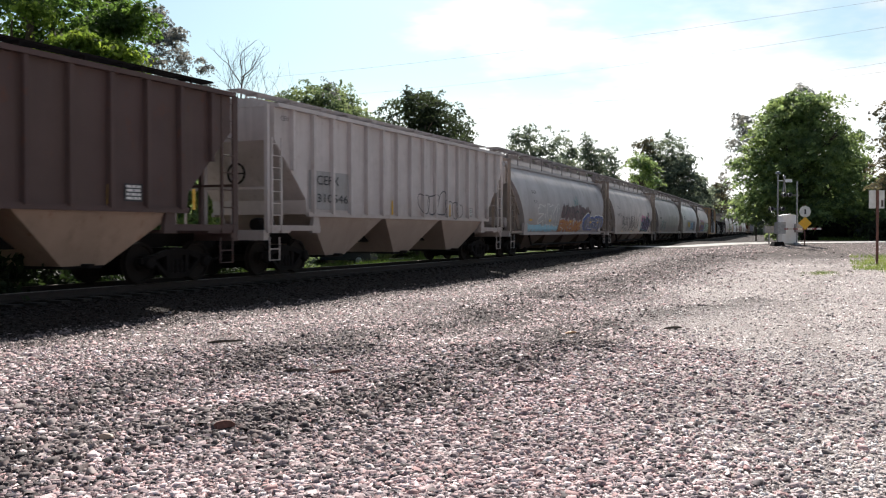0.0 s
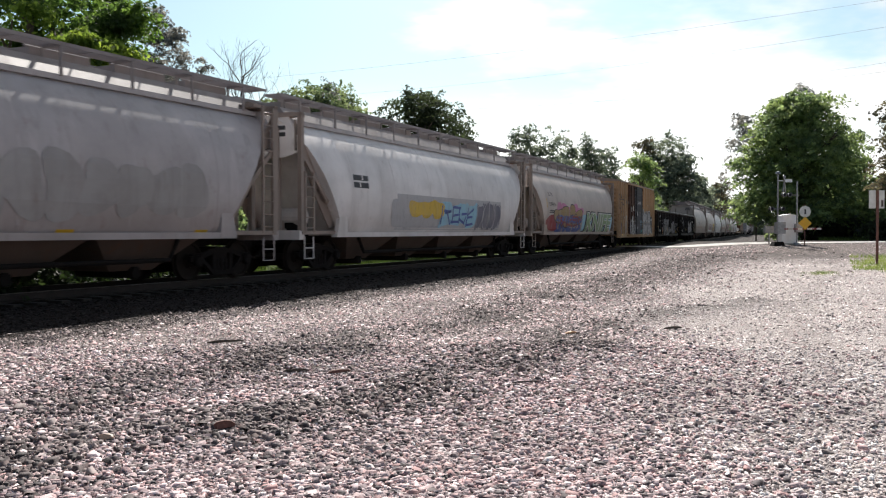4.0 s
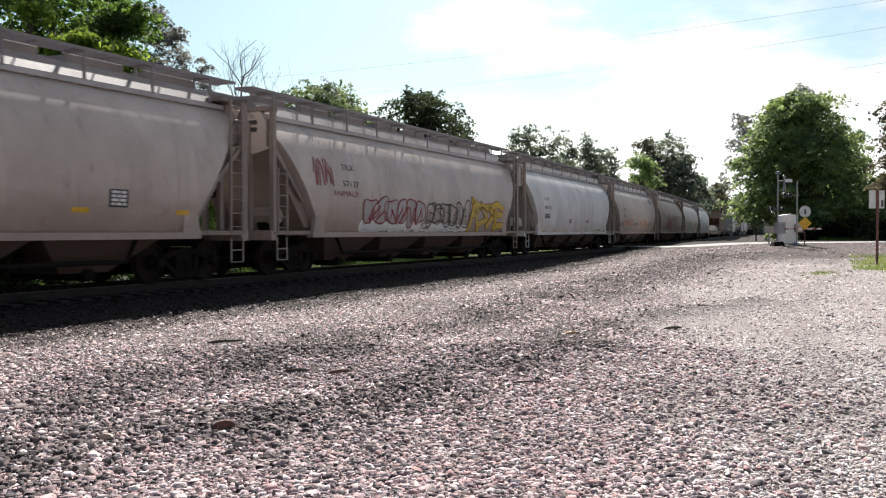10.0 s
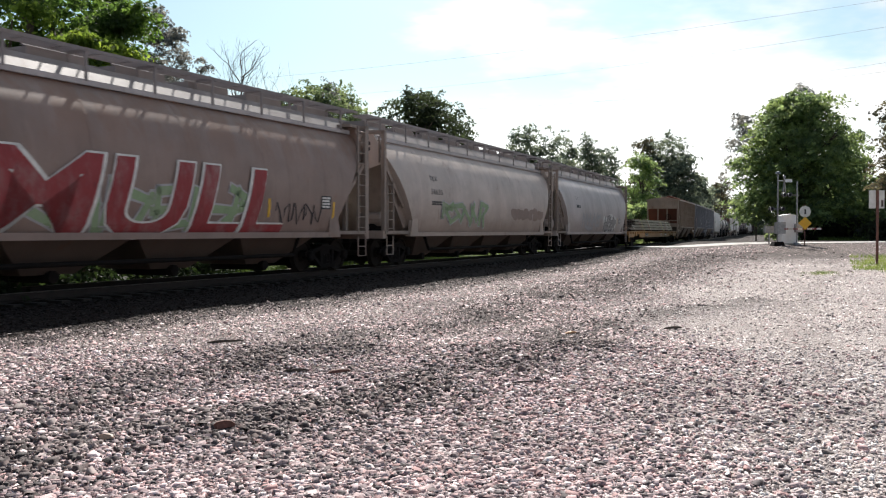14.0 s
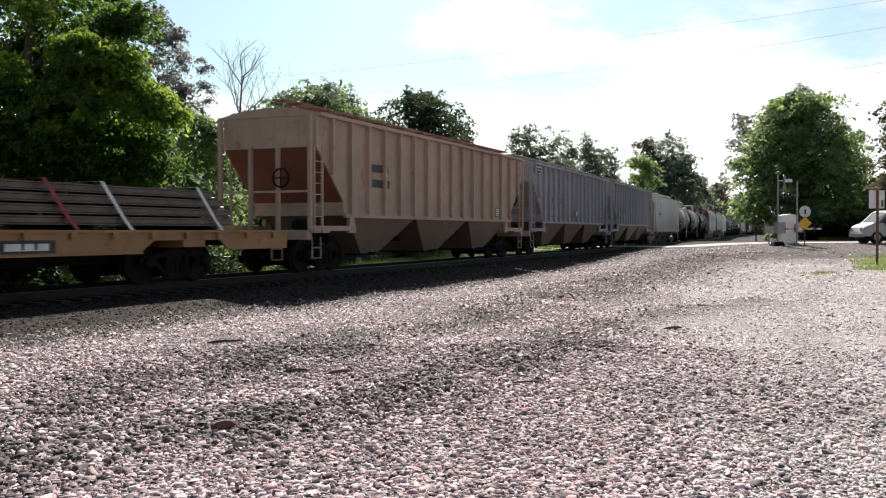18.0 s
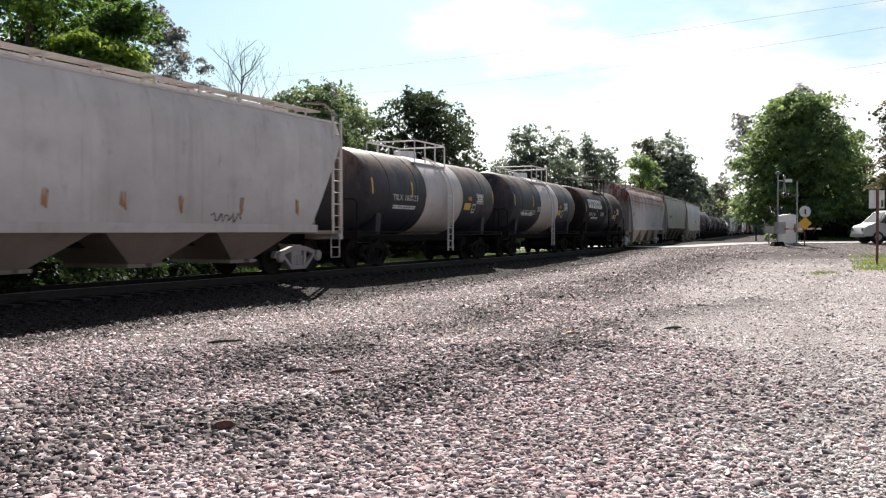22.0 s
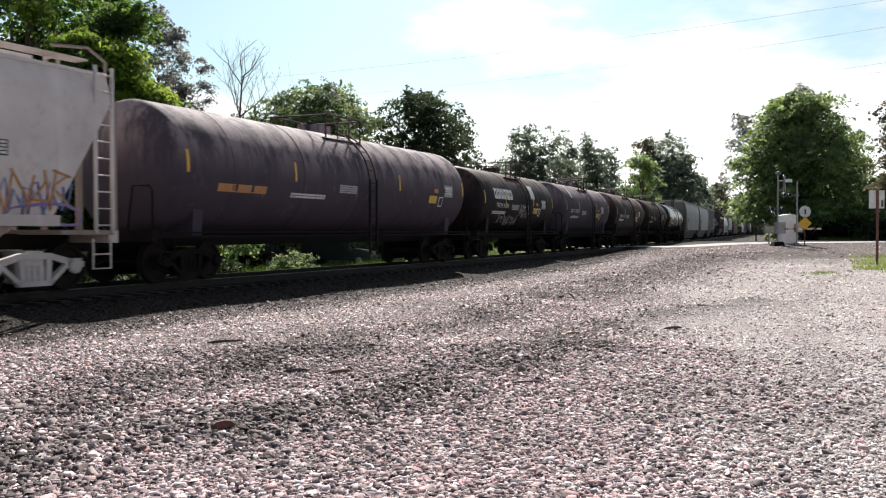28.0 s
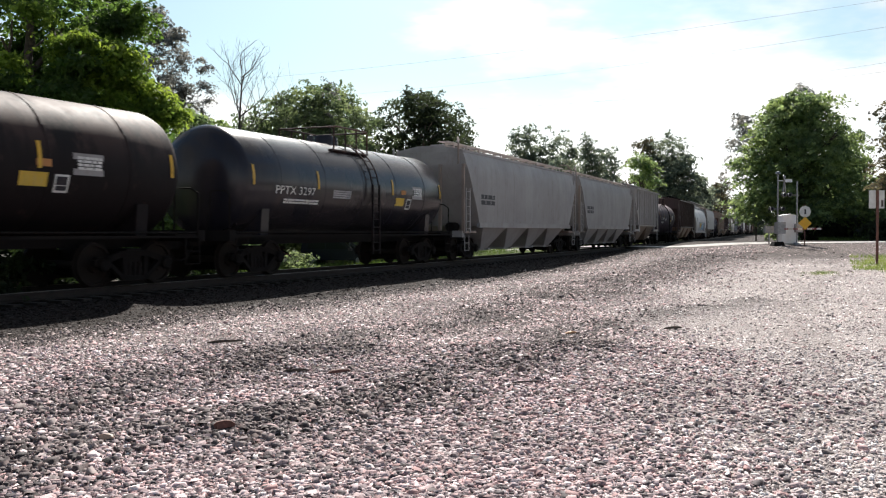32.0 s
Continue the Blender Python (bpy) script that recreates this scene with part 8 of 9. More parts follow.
    wild(car, f, 1.3, 1.22, 3.4, 0.85, "grey", "letter", 463, 4, 0.24, 0.06, 0.024)
    wild(car, f, -4.5, 1.3, 4.5, 0.8, "g_grey", "pale", 465, 5, 0.2)
    data_panel(car, f, 5.8, 1.66, 0.6, 0.32)
    post_reflectors(car, f, (2.8, 5.3), 1.5)
    ride(car, 16)

    car, f, e = flat_car("long yellow-brown flat car with rusty sills", L(17), "deck")
    put_on(car, "marking_panel", panel(1.55, 0.30), "letter", -6.2, 0.73, f, 0.010)
    mark(car, lambda z: 1.44, "PTTX 13746", -6.1, 0.79, 0.17, "letter_w", width=1.35)
    put_on(car, "marking_panel", panel(1.2, 0.24), "letter", 5.2, 0.74, f, 0.010)
    small_print(car, lambda z: 1.44, 5.3, 0.92, "letter_w", 1.0, 471, 1, 0.13)
    data_panel(car, f, 2.8, 0.76, 0.4, 0.34, False)
    ride(car, 17)
    ride(rail_load(L(17)), 17)

    car, f, e = ribbed_hopper("rusty beige ribbed covered hopper car", L(18), "beige", 16, end_mat="redend")
    small_print(car, f, -5.55, 3.18, "letter", 1.1, 481, 1, 0.24)
    small_print(car, f, -5.5, 2.72, "letter", 1.15, 482, 1, 0.24)
    data_panel(car, f, 5.2, 1.75)
    post_reflectors(car, f, (-0.5, 4.2, 7.0), 1.66)
    ride(car, 18)
    for k, sd in ((19, 491), (20, 501)):
        car, f, e = ribbed_hopper("blue-grey ribbed covered hopper car with rusty bays", L(k), "blue", 17)
        if k == 19:
            for text, x_, w_ in (("IT", -5.75, 0.36), ("FX", -4.95, 0.48), ("24", -3.95, 0.42), ("006", -3.25, 0.62)):
                mark(car, lambda z: 1.55, text, x_, 2.56, 0.27, "letter", width=w_)
            small_print(car, f, -5.75, 2.2, "grey", 1.9, sd, 2, 0.08)
        else:
            small_print(car, f, -5.9, 2.66, "letter", 2.6, sd, 1, 0.22)
        for x_, z_, h_ in ((-6.9, 1.9, 0.9), (-3.5, 1.8, 0.5), (-1.2, 1.8, 0.35)):
            put_on(car, "reflector", panel(0.12, h_), "g_peach", x_, z_, lambda z: 1.55, 0.008, "faded orange reflective strip")
        if k == 19:
            put_on(car, "marking_panel", panel(0.9, 0.32), "letter_w", -8.1, 3.86, lambda z: 1.64, 0.014)
            small_print(car, lambda z: 1.66, -8.0, 4.12, "letter", 0.7, sd + 1, 2, 0.1)
            bm = bmesh.new()
            bm.faces.new([bm.verts.new(p) for p in ((0, 0, -0.27), (0.24, 0, 0), (0, 0, 0.27), (-0.24, 0, 0))])
            put_on(car, "placard", bm, "letter", -0.2, 2.12, lambda z: 1.63, 0.004, "black diamond placard")
            bm = bmesh.new()
            bm.faces.new([bm.verts.new(p) for p in ((0, 0, -0.2), (0.17, 0, 0), (0, 0, 0.2), (-0.17, 0, 0))])
            put_on(car, "placard", bm, "letter_w", -0.2, 2.12, lambda z: 1.63, 0.008)
        else:
            put_on(car, "repaint_patch", panel(0.75, 0.62), "grey", -4.4, 1.7, f, 0.010)
            put_on(car, "repaint_patch", panel(0.75, 0.62), "grey", -3.0, 1.7, f, 0.010)
        data_panel(car, f, 4.4, 1.8)
        ride(car, k)

    car, f, e = smooth_hopper("white smooth-sided covered hopper car with rust streaks", L(21), "cream", "pale", bay_mat="endplate", low=1.18)
    for x in (-1.5, 0.4, 2.1, 4.2, 6.5):
        tag(car, f, "scrawl", x, 1.5, 0.14, 0.5, "g_orange", int(510 + x * 3), 1, 0.010, 0.05)
    small_print(car, f, -6.4, 2.75, "letter", 1.3, 519, 1, 0.22)
    tag(car, f, "scrawl", 3.2, 1.34, 1.0, 0.25, "slate", 518, 3, 0.012, 0.03)
    ride(car, 21)

    def tank(k, label, body, marks_, **kw):
        c, g, e_ = tank_car(label, L(k), body, **kw)
        zc = 1.02 + kw.get("R", 1.40)
        for text, x, z, h, w in marks_:
            mark(c, g, text, x, z, h, "letter_w", width=w)
        small_print(c, g, -3.3, zc - 0.42, "letter_w", 1.7, 520 + k, 2, 0.05)
        put_on(c, "data_panel", panel(0.75, 0.42), "grey", e_ - 2.0, zc - 0.2, g, 0.010)
        small_print(c, g, e_ - 1.9, zc + 0.16, "letter_w", 0.6, 540 + k, 4, 0.05)
        put_on(c, "placard", panel(0.62, 0.26), "g_yellow", e_ - 3.2, zc - 0.45, g, 0.012, "yellow placard")
        put_on(c, "placard", panel(0.34, 0.34), "letter_w", e_ - 2.42, zc - 0.55, g, 0.012, "white framed placard")
        put_on(c, "placard", panel(0.26, 0.26), "slate", e_ - 2.38, zc - 0.51, g, 0.018)
        put_on(c, "placard", panel(0.34, 0.14), "g_orange", e_ - 2.85, zc - 0.08, g, 0.012, "orange rectangle")
        small_print(c, g, -0.9, zc - 0.1, "g_grey", 1.0, 600 + k, 4, 0.045)
        if k in (29, 31):
            mark(c, g, "MOLTEN SULPHUR", e_ - 3.3, zc - 0.27, 0.10, "letter_w", width=1.05)
        return ride(c, k), g

    tank(22, "dark grey tank car with a broad white band", "slate", [("TILX 160123", -3.4, 2.16, 0.2, 1.9)], band=(-1.3, 2.0), band_mat="white", rail=(1.3, 0.5), rail_mat="cream", dome_mat="bright")
    tank(23, "dark grey tank car with a broad white band", "slate", [("GATX 200020", -3.45, 1.94, 0.2, 2.25)], band=(-1.15, 1.9), band_mat="white", rail=(1.3, 0.5), rail_mat="cream", dome_mat="bright")

    def company_shapes(c, g, x, z, w, h, n):
        """A company's name as plain block shapes."""
        for i in range(n):
            q = w / n
            put_on(c, "emblem", panel(q * 0.86, h), "letter_w", x + q * i, z, g, 0.012, "white painted block")
            put_on(c, "emblem", panel(q * 0.26, h * 0.36), "black", x + q * i + q * 0.22, z + h * 0.34, g, 0.018)

    c, g = tank(24, "black tank car with white lettering", "black", [("PROX 12248", -4.0, 2.04, 0.24, 1.65)], band=(0.1, 2.2), band_mat="slate", rail=(1.5, 0.7))
    company_shapes(c, g, -4.1, 2.52, 3.7, 0.52, 6)

    car, f, e = smooth_hopper("grey smooth-sided covered hopper car streaked with rust", L(25), "rusty", "bright", bay_mat="tan", ledges=(3.36, 3.76, 4.2), outline=ROUND_TOP, bay_y=1.2)
    put_on(car, "marking_panel", panel(0.98, 0.34), "white", -7.65, 2.6, f, 0.009)
    mark(car, f, "MWCX", -7.55, 2.66, 0.24, width=0.85)
    mark(car, f, "5724", -7.5, 2.28, 0.24, width=0.72)
    post_reflectors(car, f, (-8.25, -5.4), 1.7)
    tag(car, f, "scrawl", 1.0, 1.5, 2.4, 0.4, "slate", 551, 3, 0.012, 0.04)
    ride(car, 25)
    car, f, e = smooth_hopper("grey smooth-sided covered hopper car", L(26), "grey", bay_mat="rustbay", low=1.5)
    small_print(car, f, -6.4, 2.6, "letter", 1.7, 552, 1, 0.2)
    ride(car, 26)
    car, f, e = smooth_hopper("dusty white smooth-sided covered hopper car with white trucks", L(27), "cream", "bright", bay_mat="white", bay_y=1.2)
    tag(car, f, "scrawl", 0.6, 2.0, 1.4, 0.5, "slate", 553, 4, 0.012, 0.05)
    tag(car, f, "scrawl", 6.0, 1.4, 1.6, 0.7, "g_blue", 554, 4, 0.012, 0.05)
    for x in (-3, -1.2, 2.2, 5.0):
        tag(car, f, "scrawl", x, 1.6, 0.12, 0.5, "g_orange", int(560 + x * 2), 1, 0.010, 0.05)
    tag(car, f, "wild", 5.6, 1.5, 2.0, 0.75, "g_orange", 566, 4, 0.016, 0.05)
    tag(car, f, "line", 6.4, 1.2, 1.2, 0.5, "g_purple", 567, 1, 0.02, 0.06)
    data_panel(car, f, 5.9, 2.45, 0.3, 0.28)
    ride(car, 27)

    c, g = tank(28, "long dusty purplish grey tank car, top coloured as sunlit", "plum", [], R=1.55)
    small_print(c, g, -6.3, 2.26, "g_orange", 1.9, 571, 1, 0.19)
    c, g = tank(29, "black tank car with white lettering and scribbles", "black", [("PROX 61204", -2.9, 2.16, 0.2, 1.6)])
    company_shapes(c, g, -3.15, 2.52, 2.4, 0.44, 6)
    put_on(c, "marking_panel", panel(0.6, 0.62), "letter_w", 1.9, 2.65, g, 0.012)
    tag(c, g, "scrawl", -2.4, 1.4, 2.6, 0.5, "letter_w", 572, 5, 0.014, 0.035)
    tag(c, g, "scrawl", 0.2, 1.7, 1.6, 0.7, "letter_w", 573, 4, 0.014, 0.035)
    c, g = tank(30, "dusty purplish grey tank car with white lettering, top coloured as sunlit", "plum", [("GATX 209971", -3.6, 2.18, 0.2, 2.15)])
    put_on(c, "marking_panel", panel(0.22, 0.5), "letter_w", -3.0, 3.0, g, 0.012)
    tank(31, "dusty dark brown tank car with white lettering", "dusty", [("TIMX 19147", -3.2, 2.1, 0.22, 1.7)])
    tank(32, "grimy black tank car with white lettering", "black", [("TILX 151191", -2.8, 2.2, 0.2, 1.8)])
    tank(33, "glossy blue-black tank car with white lettering", "gloss", [("PPTX 3297", -3.75, 2.12, 0.22, 1.9)])
    for k, b in ((34, "grey"), (35, "grey")):
        car, f, e = smooth_hopper("grey smooth-sided covered hopper car with a ribbed lower edge", L(k), b, low=1.35)
        small_print(car, f, -6.5, 2.6, "letter", 1.6, 580 + k, 2, 0.17)
        ride(car, k)
    car, f, e = ribbed_hopper("short grey covered hopper car", L(36), "grey", 11, 2)
    ride(car, 36)

    # the writing on these cars stands forward of their middle
    for k, off in {22: 0.45, 23: 0.8, 24: 0.6, 25: 0.25, 28: 0.3, 29: 0.55, 30: 0.95, 31: 1.15, 32: 1.3, 33: 0.85, 34: 0.15}.items():
        for c, m in TRAIN:
            if abs(m - (COUPLINGS[k] + COUPLINGS[k + 1]) / 2) < 0.01:
                for ob in c.children:
                    if ob.name.split(".")[0] in ("lettering", "stencil", "data_panel", "panel_print", "placard", "emblem", "marking_panel", "graffiti"):
                        ob.location.x -= off

    # the far rear of the train, of kinds already built
    by_kind = {"white": 5, "tan": 15, "brown": 0, "tank": 30, "band": 23, "ribbed": 20, "smooth": 27, "grey": 26, "beige": 18, "black": 24}
    s = COUPLINGS[-1]
    for kind_ in ("tank", "brown", "white", "grey", "tank", "beige", "brown", "black", "tan", "ribbed", "brown", "tank", "tank", "grey", "brown", "black", "tank", "grey", "brown", "beige", "brown", "black", "tank", "tan", "brown", "grey", "black", "brown"):
        src = by_kind[kind_]
        base = [c for c, m in TRAIN if abs(m - (COUPLINGS[src] + COUPLINGS[src + 1]) / 2) < 0.01][0]
        n = length(src)
        TRAIN.append((copy_thing(base, pose(0, 0, 0)), s + n / 2))
        s += n


build_train()


# ---- the crossing ----
def upright(bm, r, z0, z1, x=0.0, y=0.0, n=10):
    rod(bm, (x, y, z0), (x, y, z1), r, n)


def build_crossing():
    x, y = at_view(1376, 58)
    z = gz(x, y)
    mast = thing("crossing_signal", "railway crossing signal mast with crossbuck and lamps", "crossing signal", m=pose(x, y, z))
    part("foundation", made(frustum, -0.2, (-0.42, 0.42, -0.42, 0.42), 0.25, (-0.28, 0.28, -0.28, 0.28)), "under", mast)
    part("pole", made(upright, 0.052, 0.2, 4.55), "galv", mast)
    for a in (-1, 1):
        bm = bmesh.new()
        prism(bm, [(-0.10, -0.62), (0.10, -0.62), (0.10, 0.62), (-0.10, 0.62)], "y", -0.02, 0.02)
        bmesh.ops.rotate(bm, verts=bm.verts, cent=(0, 0, 0), matrix=Matrix.Rotation(a * radians(32), 3, "Y"))
        bmesh.ops.rotate(bm, verts=bm.verts, cent=(0, 0, 0), matrix=Matrix.Rotation(radians(58), 3, "Z"))
        bmesh.ops.translate(bm, verts=bm.verts, vec=(0.36, -0.12 + 0.05 * a, 3.95))
        part("crossbuck", bm, "galv", mast, "white crossed boards seen from behind")
    for z0, xs in ((3.25, (0.35, 0.7)), (2.35, (-0.45, 0.25))):
        part("lamp_arm", made(rod, (min(xs) - 0.15, 0, z0), (max(xs) + 0.15, 0, z0), 0.04), "galv", mast)
        for lx in xs:
            lamp = part("lamp_backing", made(lathe, [(0, -0.05), (0.15, -0.05), (0.15, 0.0), (0, 0.0)], "y", 20, (lx, -0.05, z0)), "letter", mast)
            part("hood", made(lathe, [(0.11, -0.06), (0.13, -0.30), (0.12, -0.31), (0.10, -0.06)], "y", 14, (lx, 0, z0)), "galv", lamp)
    part("bell", made(lathe, [(0, 4.75), (0.12, 4.72), (0.17, 4.6), (0, 4.58)], "z", 14), "galv", mast)
    # White colour stands in for sunlight glaring off the lamp's hood.
    part("top_lamp", made(lambda bm: (rod(bm, (0, 0, 4.15), (0.7, 0, 4.15), 0.035), box(bm, 0.45, 0.85, -0.18, 0.02, 4.05, 4.24))), "bungalow", mast, "lamp housing on a bracket, coloured white for its bright reflection")
    part("gate_machine", made(lambda bm: (box(bm, -0.1, 0.42, -0.28, 0.28, 0.75, 1.5), lathe(bm, [(0, -0.34), (0.22, -0.34), (0.22, 0.34), (0, 0.34)], "y", 16, (0.16, 0, 1.15)))), "galv", mast, "grey gate mechanism box")
    arm = part("gate_arm", made(box, 0.3, 2.7, -0.36, -0.31, 1.02, 1.10), "sign_r", mast, "lowered red and white striped gate arm")
    for k in range(4):
        part("stripe", made(box, 0.55 + 0.6 * k, 0.85 + 0.6 * k, -0.366, -0.304, 1.015, 1.105), "sign_w", arm)
    x2, y2 = at_view(1410, 58.5)
    second = thing("signal_pole", "grey steel signal pole at the crossing", "pole", m=pose(x2, y2, gz(x2, y2)))
    part("pole", made(upright, 0.05, -0.1, 4.1), "galv", second)
    part("base_flange", made(lathe, [(0, 0.12), (0.2, 0.12), (0.22, 0.0), (0.22, -0.1)], "z", 14), "galv", second)
    part("lamp_arm", made(rod, (-0.7, 0, 3.2), (0.1, 0, 3.2), 0.035), "galv", second)
    part("counterweight", made(box, -0.1, 0.32, -0.2, 0.2, 0.8, 1.35), "galv", second)
    far_arm = part("gate_arm", made(box, 0.3, 1.5, -0.26, -0.21, 1.0, 1.09), "sign_r", second, "red and white striped gate arm")
    for k in range(3):
        part("stripe", made(box, 0.42 + 0.4 * k, 0.62 + 0.4 * k, -0.266, -0.204, 0.995, 1.095), "sign_w", far_arm)
    xb, yb = at_view(1393.5, 59.5)
    hut = thing("signal_cabinet", "white metal signal equipment cabinet", "cabinet", m=pose(xb, yb, gz(xb, yb)))
    part("body", made(box, -0.5, 0.5, -0.45, 0.45, 0.08, 1.9), "bungalow", hut)
    part("roof", made(prism, [(-0.56, 1.9), (0, 2.0), (0.56, 1.9)], "y", -0.52, 0.52), "bungalow", hut)
    part("plinth", made(box, -0.52, 0.52, -0.47, 0.47, -0.2, 0.08), "concrete", hut)
    door = part("door", made(box, -0.44, 0.44, -0.475, -0.45, 0.14, 1.84), "bungalow", hut)
    part("handle", made(box, 0.30, 0.36, -0.50, -0.475, 0.95, 1.1), "galv", door)
    xa, ya = at_view(1361, 60)
    small = thing("junction_box", "small grey junction box on a post", "junction box", m=pose(xa, ya, gz(xa, ya)))
    part("post", made(upright, 0.05, -0.1, 0.8), "galv", small)
    part("body", made(box, -0.3, 0.3, -0.2, 0.2, 0.8, 1.25), "galv", small)
    xs, ys = at_view(1424, 57)
    sign = thing("road_sign", "yellow diamond sign under an octagonal sign seen from behind", "road sign", m=pose(xs, ys, gz(xs, ys)))
    part("post", made(upright, 0.035, -0.1, 2.6), "post", sign)
    part("octagon", made(lathe, [(0, -0.05), (0.38, -0.05), (0.38, -0.035), (0, -0.035)], "y", 8, (0, 0, 2.15)), "sign_w", sign)
    bm = bmesh.new()
    prism(bm, [(0, -0.42), (0.42, 0), (0, 0.42), (-0.42, 0)], "y", -0.055, -0.04)
    bmesh.ops.translate(bm, verts=bm.verts, vec=(0, 0, 1.42))
    part("diamond", bm, "sign_y", sign)
    part("mark", made(box, -0.05, 0.05, -0.062, -0.056, 2.0, 2.3), "letter", sign)
    xs, ys = at_view(1553, 41)
    g = gz(xs, ys)
    sign = thing("road_sign", "two white sign plates on a rusty post", "road sign", m=pose(xs, ys, g))
    part("post", made(lambda bm: prism(bm, [(-0.05, -0.03), (0.05, -0.03), (0.05, 0.03), (0.03, 0.03), (0.03, -0.01), (-0.03, -0.01), (-0.03, 0.03), (-0.05, 0.03)], "z", -0.2, 3.0 - g)), "post", sign).location = (-0.06, -0.10, 0)
    for dx, w in ((-0.43, 0.31), (0.0, 0.27)):
        part("plate", made(box, dx, dx + w, -0.06, -0.04, 2.18 - g, 3.0 - g), "sign_w", sign, "white rectangular plate")
    part("marking", made(box, 0.12, 0.22, -0.066, -0.061, 2.26 - g, 2.56 - g), "slate", sign)
    part("bracket", made(box, -0.44, 0.32, -0.04, -0.03, 2.6 - g, 2.66 - g), "post", sign)


build_crossing()


# ---- vehicles ----
def vehicle(name, label, L, W, H, paint_, profile, windows, wheel_r=0.36, axles=(-1.6, 1.6), van=False):
    """A road vehicle, nose at +x. profile: outline (x, z) from the rear sill round to the front sill; windows: (outline) on the sides."""
    v = thing(name, label, "van" if van else "car")
    bm = bmesh.new()
    lo = [[bm.verts.new((x, s * W / 2, z)) for x, z in profile] for s in (-1, 1)]
    n = len(profile)
    bm.faces.new(lo[0])
    bm.faces.new(lo[1][::-1])
    for i in range(n):
        bm.faces.new((lo[0][i], lo[1][i], lo[1][(i + 1) % n], lo[0][(i + 1) % n]))
    bmesh.ops.bevel(bm, geom=[e for e in bm.edges if abs(e.verts[0].co.y - e.verts[1].co.y) < 0.01 or True], offset=0.045, segments=2, affect="EDGES")
    body = part("body", bm, paint_, v)
    smooth(body)
    for k, win in enumerate(windows):
        for s in (-1, 1):
            bm = bmesh.new()
            y = [s * (W / 2 + 0.008) for _ in win]
            vs = [bm.verts.new((x, yy, z)) for (x, z), yy in zip(win, y)]
            v2 = [bm.verts.new((x, yy - s * 0.03, z)) for (x, z), yy in zip(win, y)]
            bm.faces.new(vs)
            bm.faces.new(v2[::-1])
            for i in range(len(vs)):
                bm.faces.new((vs[i], v2[i], v2[(i + 1) % len(vs)], vs[(i + 1) % len(vs)]))
            part("window", bm, "glass_dark", v)
    for ax in axles:
        for s in (-1, 1):
            w = part("wheel", made(lathe, [(0, -0.11), (wheel_r * 0.62, -0.12), (wheel_r * 0.95, -0.115), (wheel_r, -0.07), (wheel_r, 0.07), (wheel_r * 0.95, 0.115), (wheel_r * 0.62, 0.12), (0, 0.11)], "y", 22), "rubber", v, at=pose(ax, s * (W / 2 - 0.1), wheel_r))
            part("rim", made(lathe, [(0, s * 0.135), (wheel_r * 0.3, s * 0.14), (wheel_r * 0.58, s * 0.122), (wheel_r * 0.58, s * 0.1)], "y", 18), "galv", w)
            part("wheel_arch", made(lathe, [(wheel_r * 1.18, s * (W / 2 + 0.004)), (wheel_r * 1.18, s * (W / 2 - 0.25)), (0, s * (W / 2 - 0.25)), ], "y", 20, (ax, 0, wheel_r)), "rubber", v)
    for s in (-1, 1):
        part("headlight", made(box, L / 2 - 0.10, L / 2 + 0.012, *sorted((s * W * 0.30, s * W * 0.45)), H * 0.36, H * 0.45), "chrome", v)
        part("tail_light", made(box, -L / 2 - 0.012, -L / 2 + 0.06, *sorted((s * W * 0.38, s * W * 0.47)), H * 0.40, H * 0.55), "sign_r", v)
        part("mirror", made(box, L * 0.20, L * 0.25, *sorted((s * W / 2, s * (W / 2 + 0.22))), H * 0.56, H * 0.66), "letter", v)
    part("front_bumper", made(box, L / 2 - 0.12, L / 2 + 0.06, -W * 0.46, W * 0.46, 0.36, 0.56), "letter" if not van else "galv", v)
    part("rear_bumper", made(box, -L / 2 - 0.06, -L / 2 + 0.1, -W * 0.46, W * 0.46, 0.36, 0.56), "letter", v)
    return v


VAN = vehicle("van", "pale silver van with dark windows waiting at the crossing", 5.5, 2.0, 2.1, "van",
              [(-2.75, 0.42), (-2.75, 1.9), (-2.62, 2.08), (0.9, 2.1), (1.25, 2.0), (1.95, 1.28), (2.55, 1.1), (2.72, 0.9), (2.75, 0.42)],
              [[(0.50, 1.28), (0.50, 1.84), (1.18, 1.86), (1.78, 1.28)]], 0.37, (-1.7, 1.85), True)
part("windshield", made(prism, [(1.30, 1.985), (1.275, 1.955), (1.915, 1.295), (1.94, 1.325)], "y", -0.84, 0.84), "glass_dark", VAN)


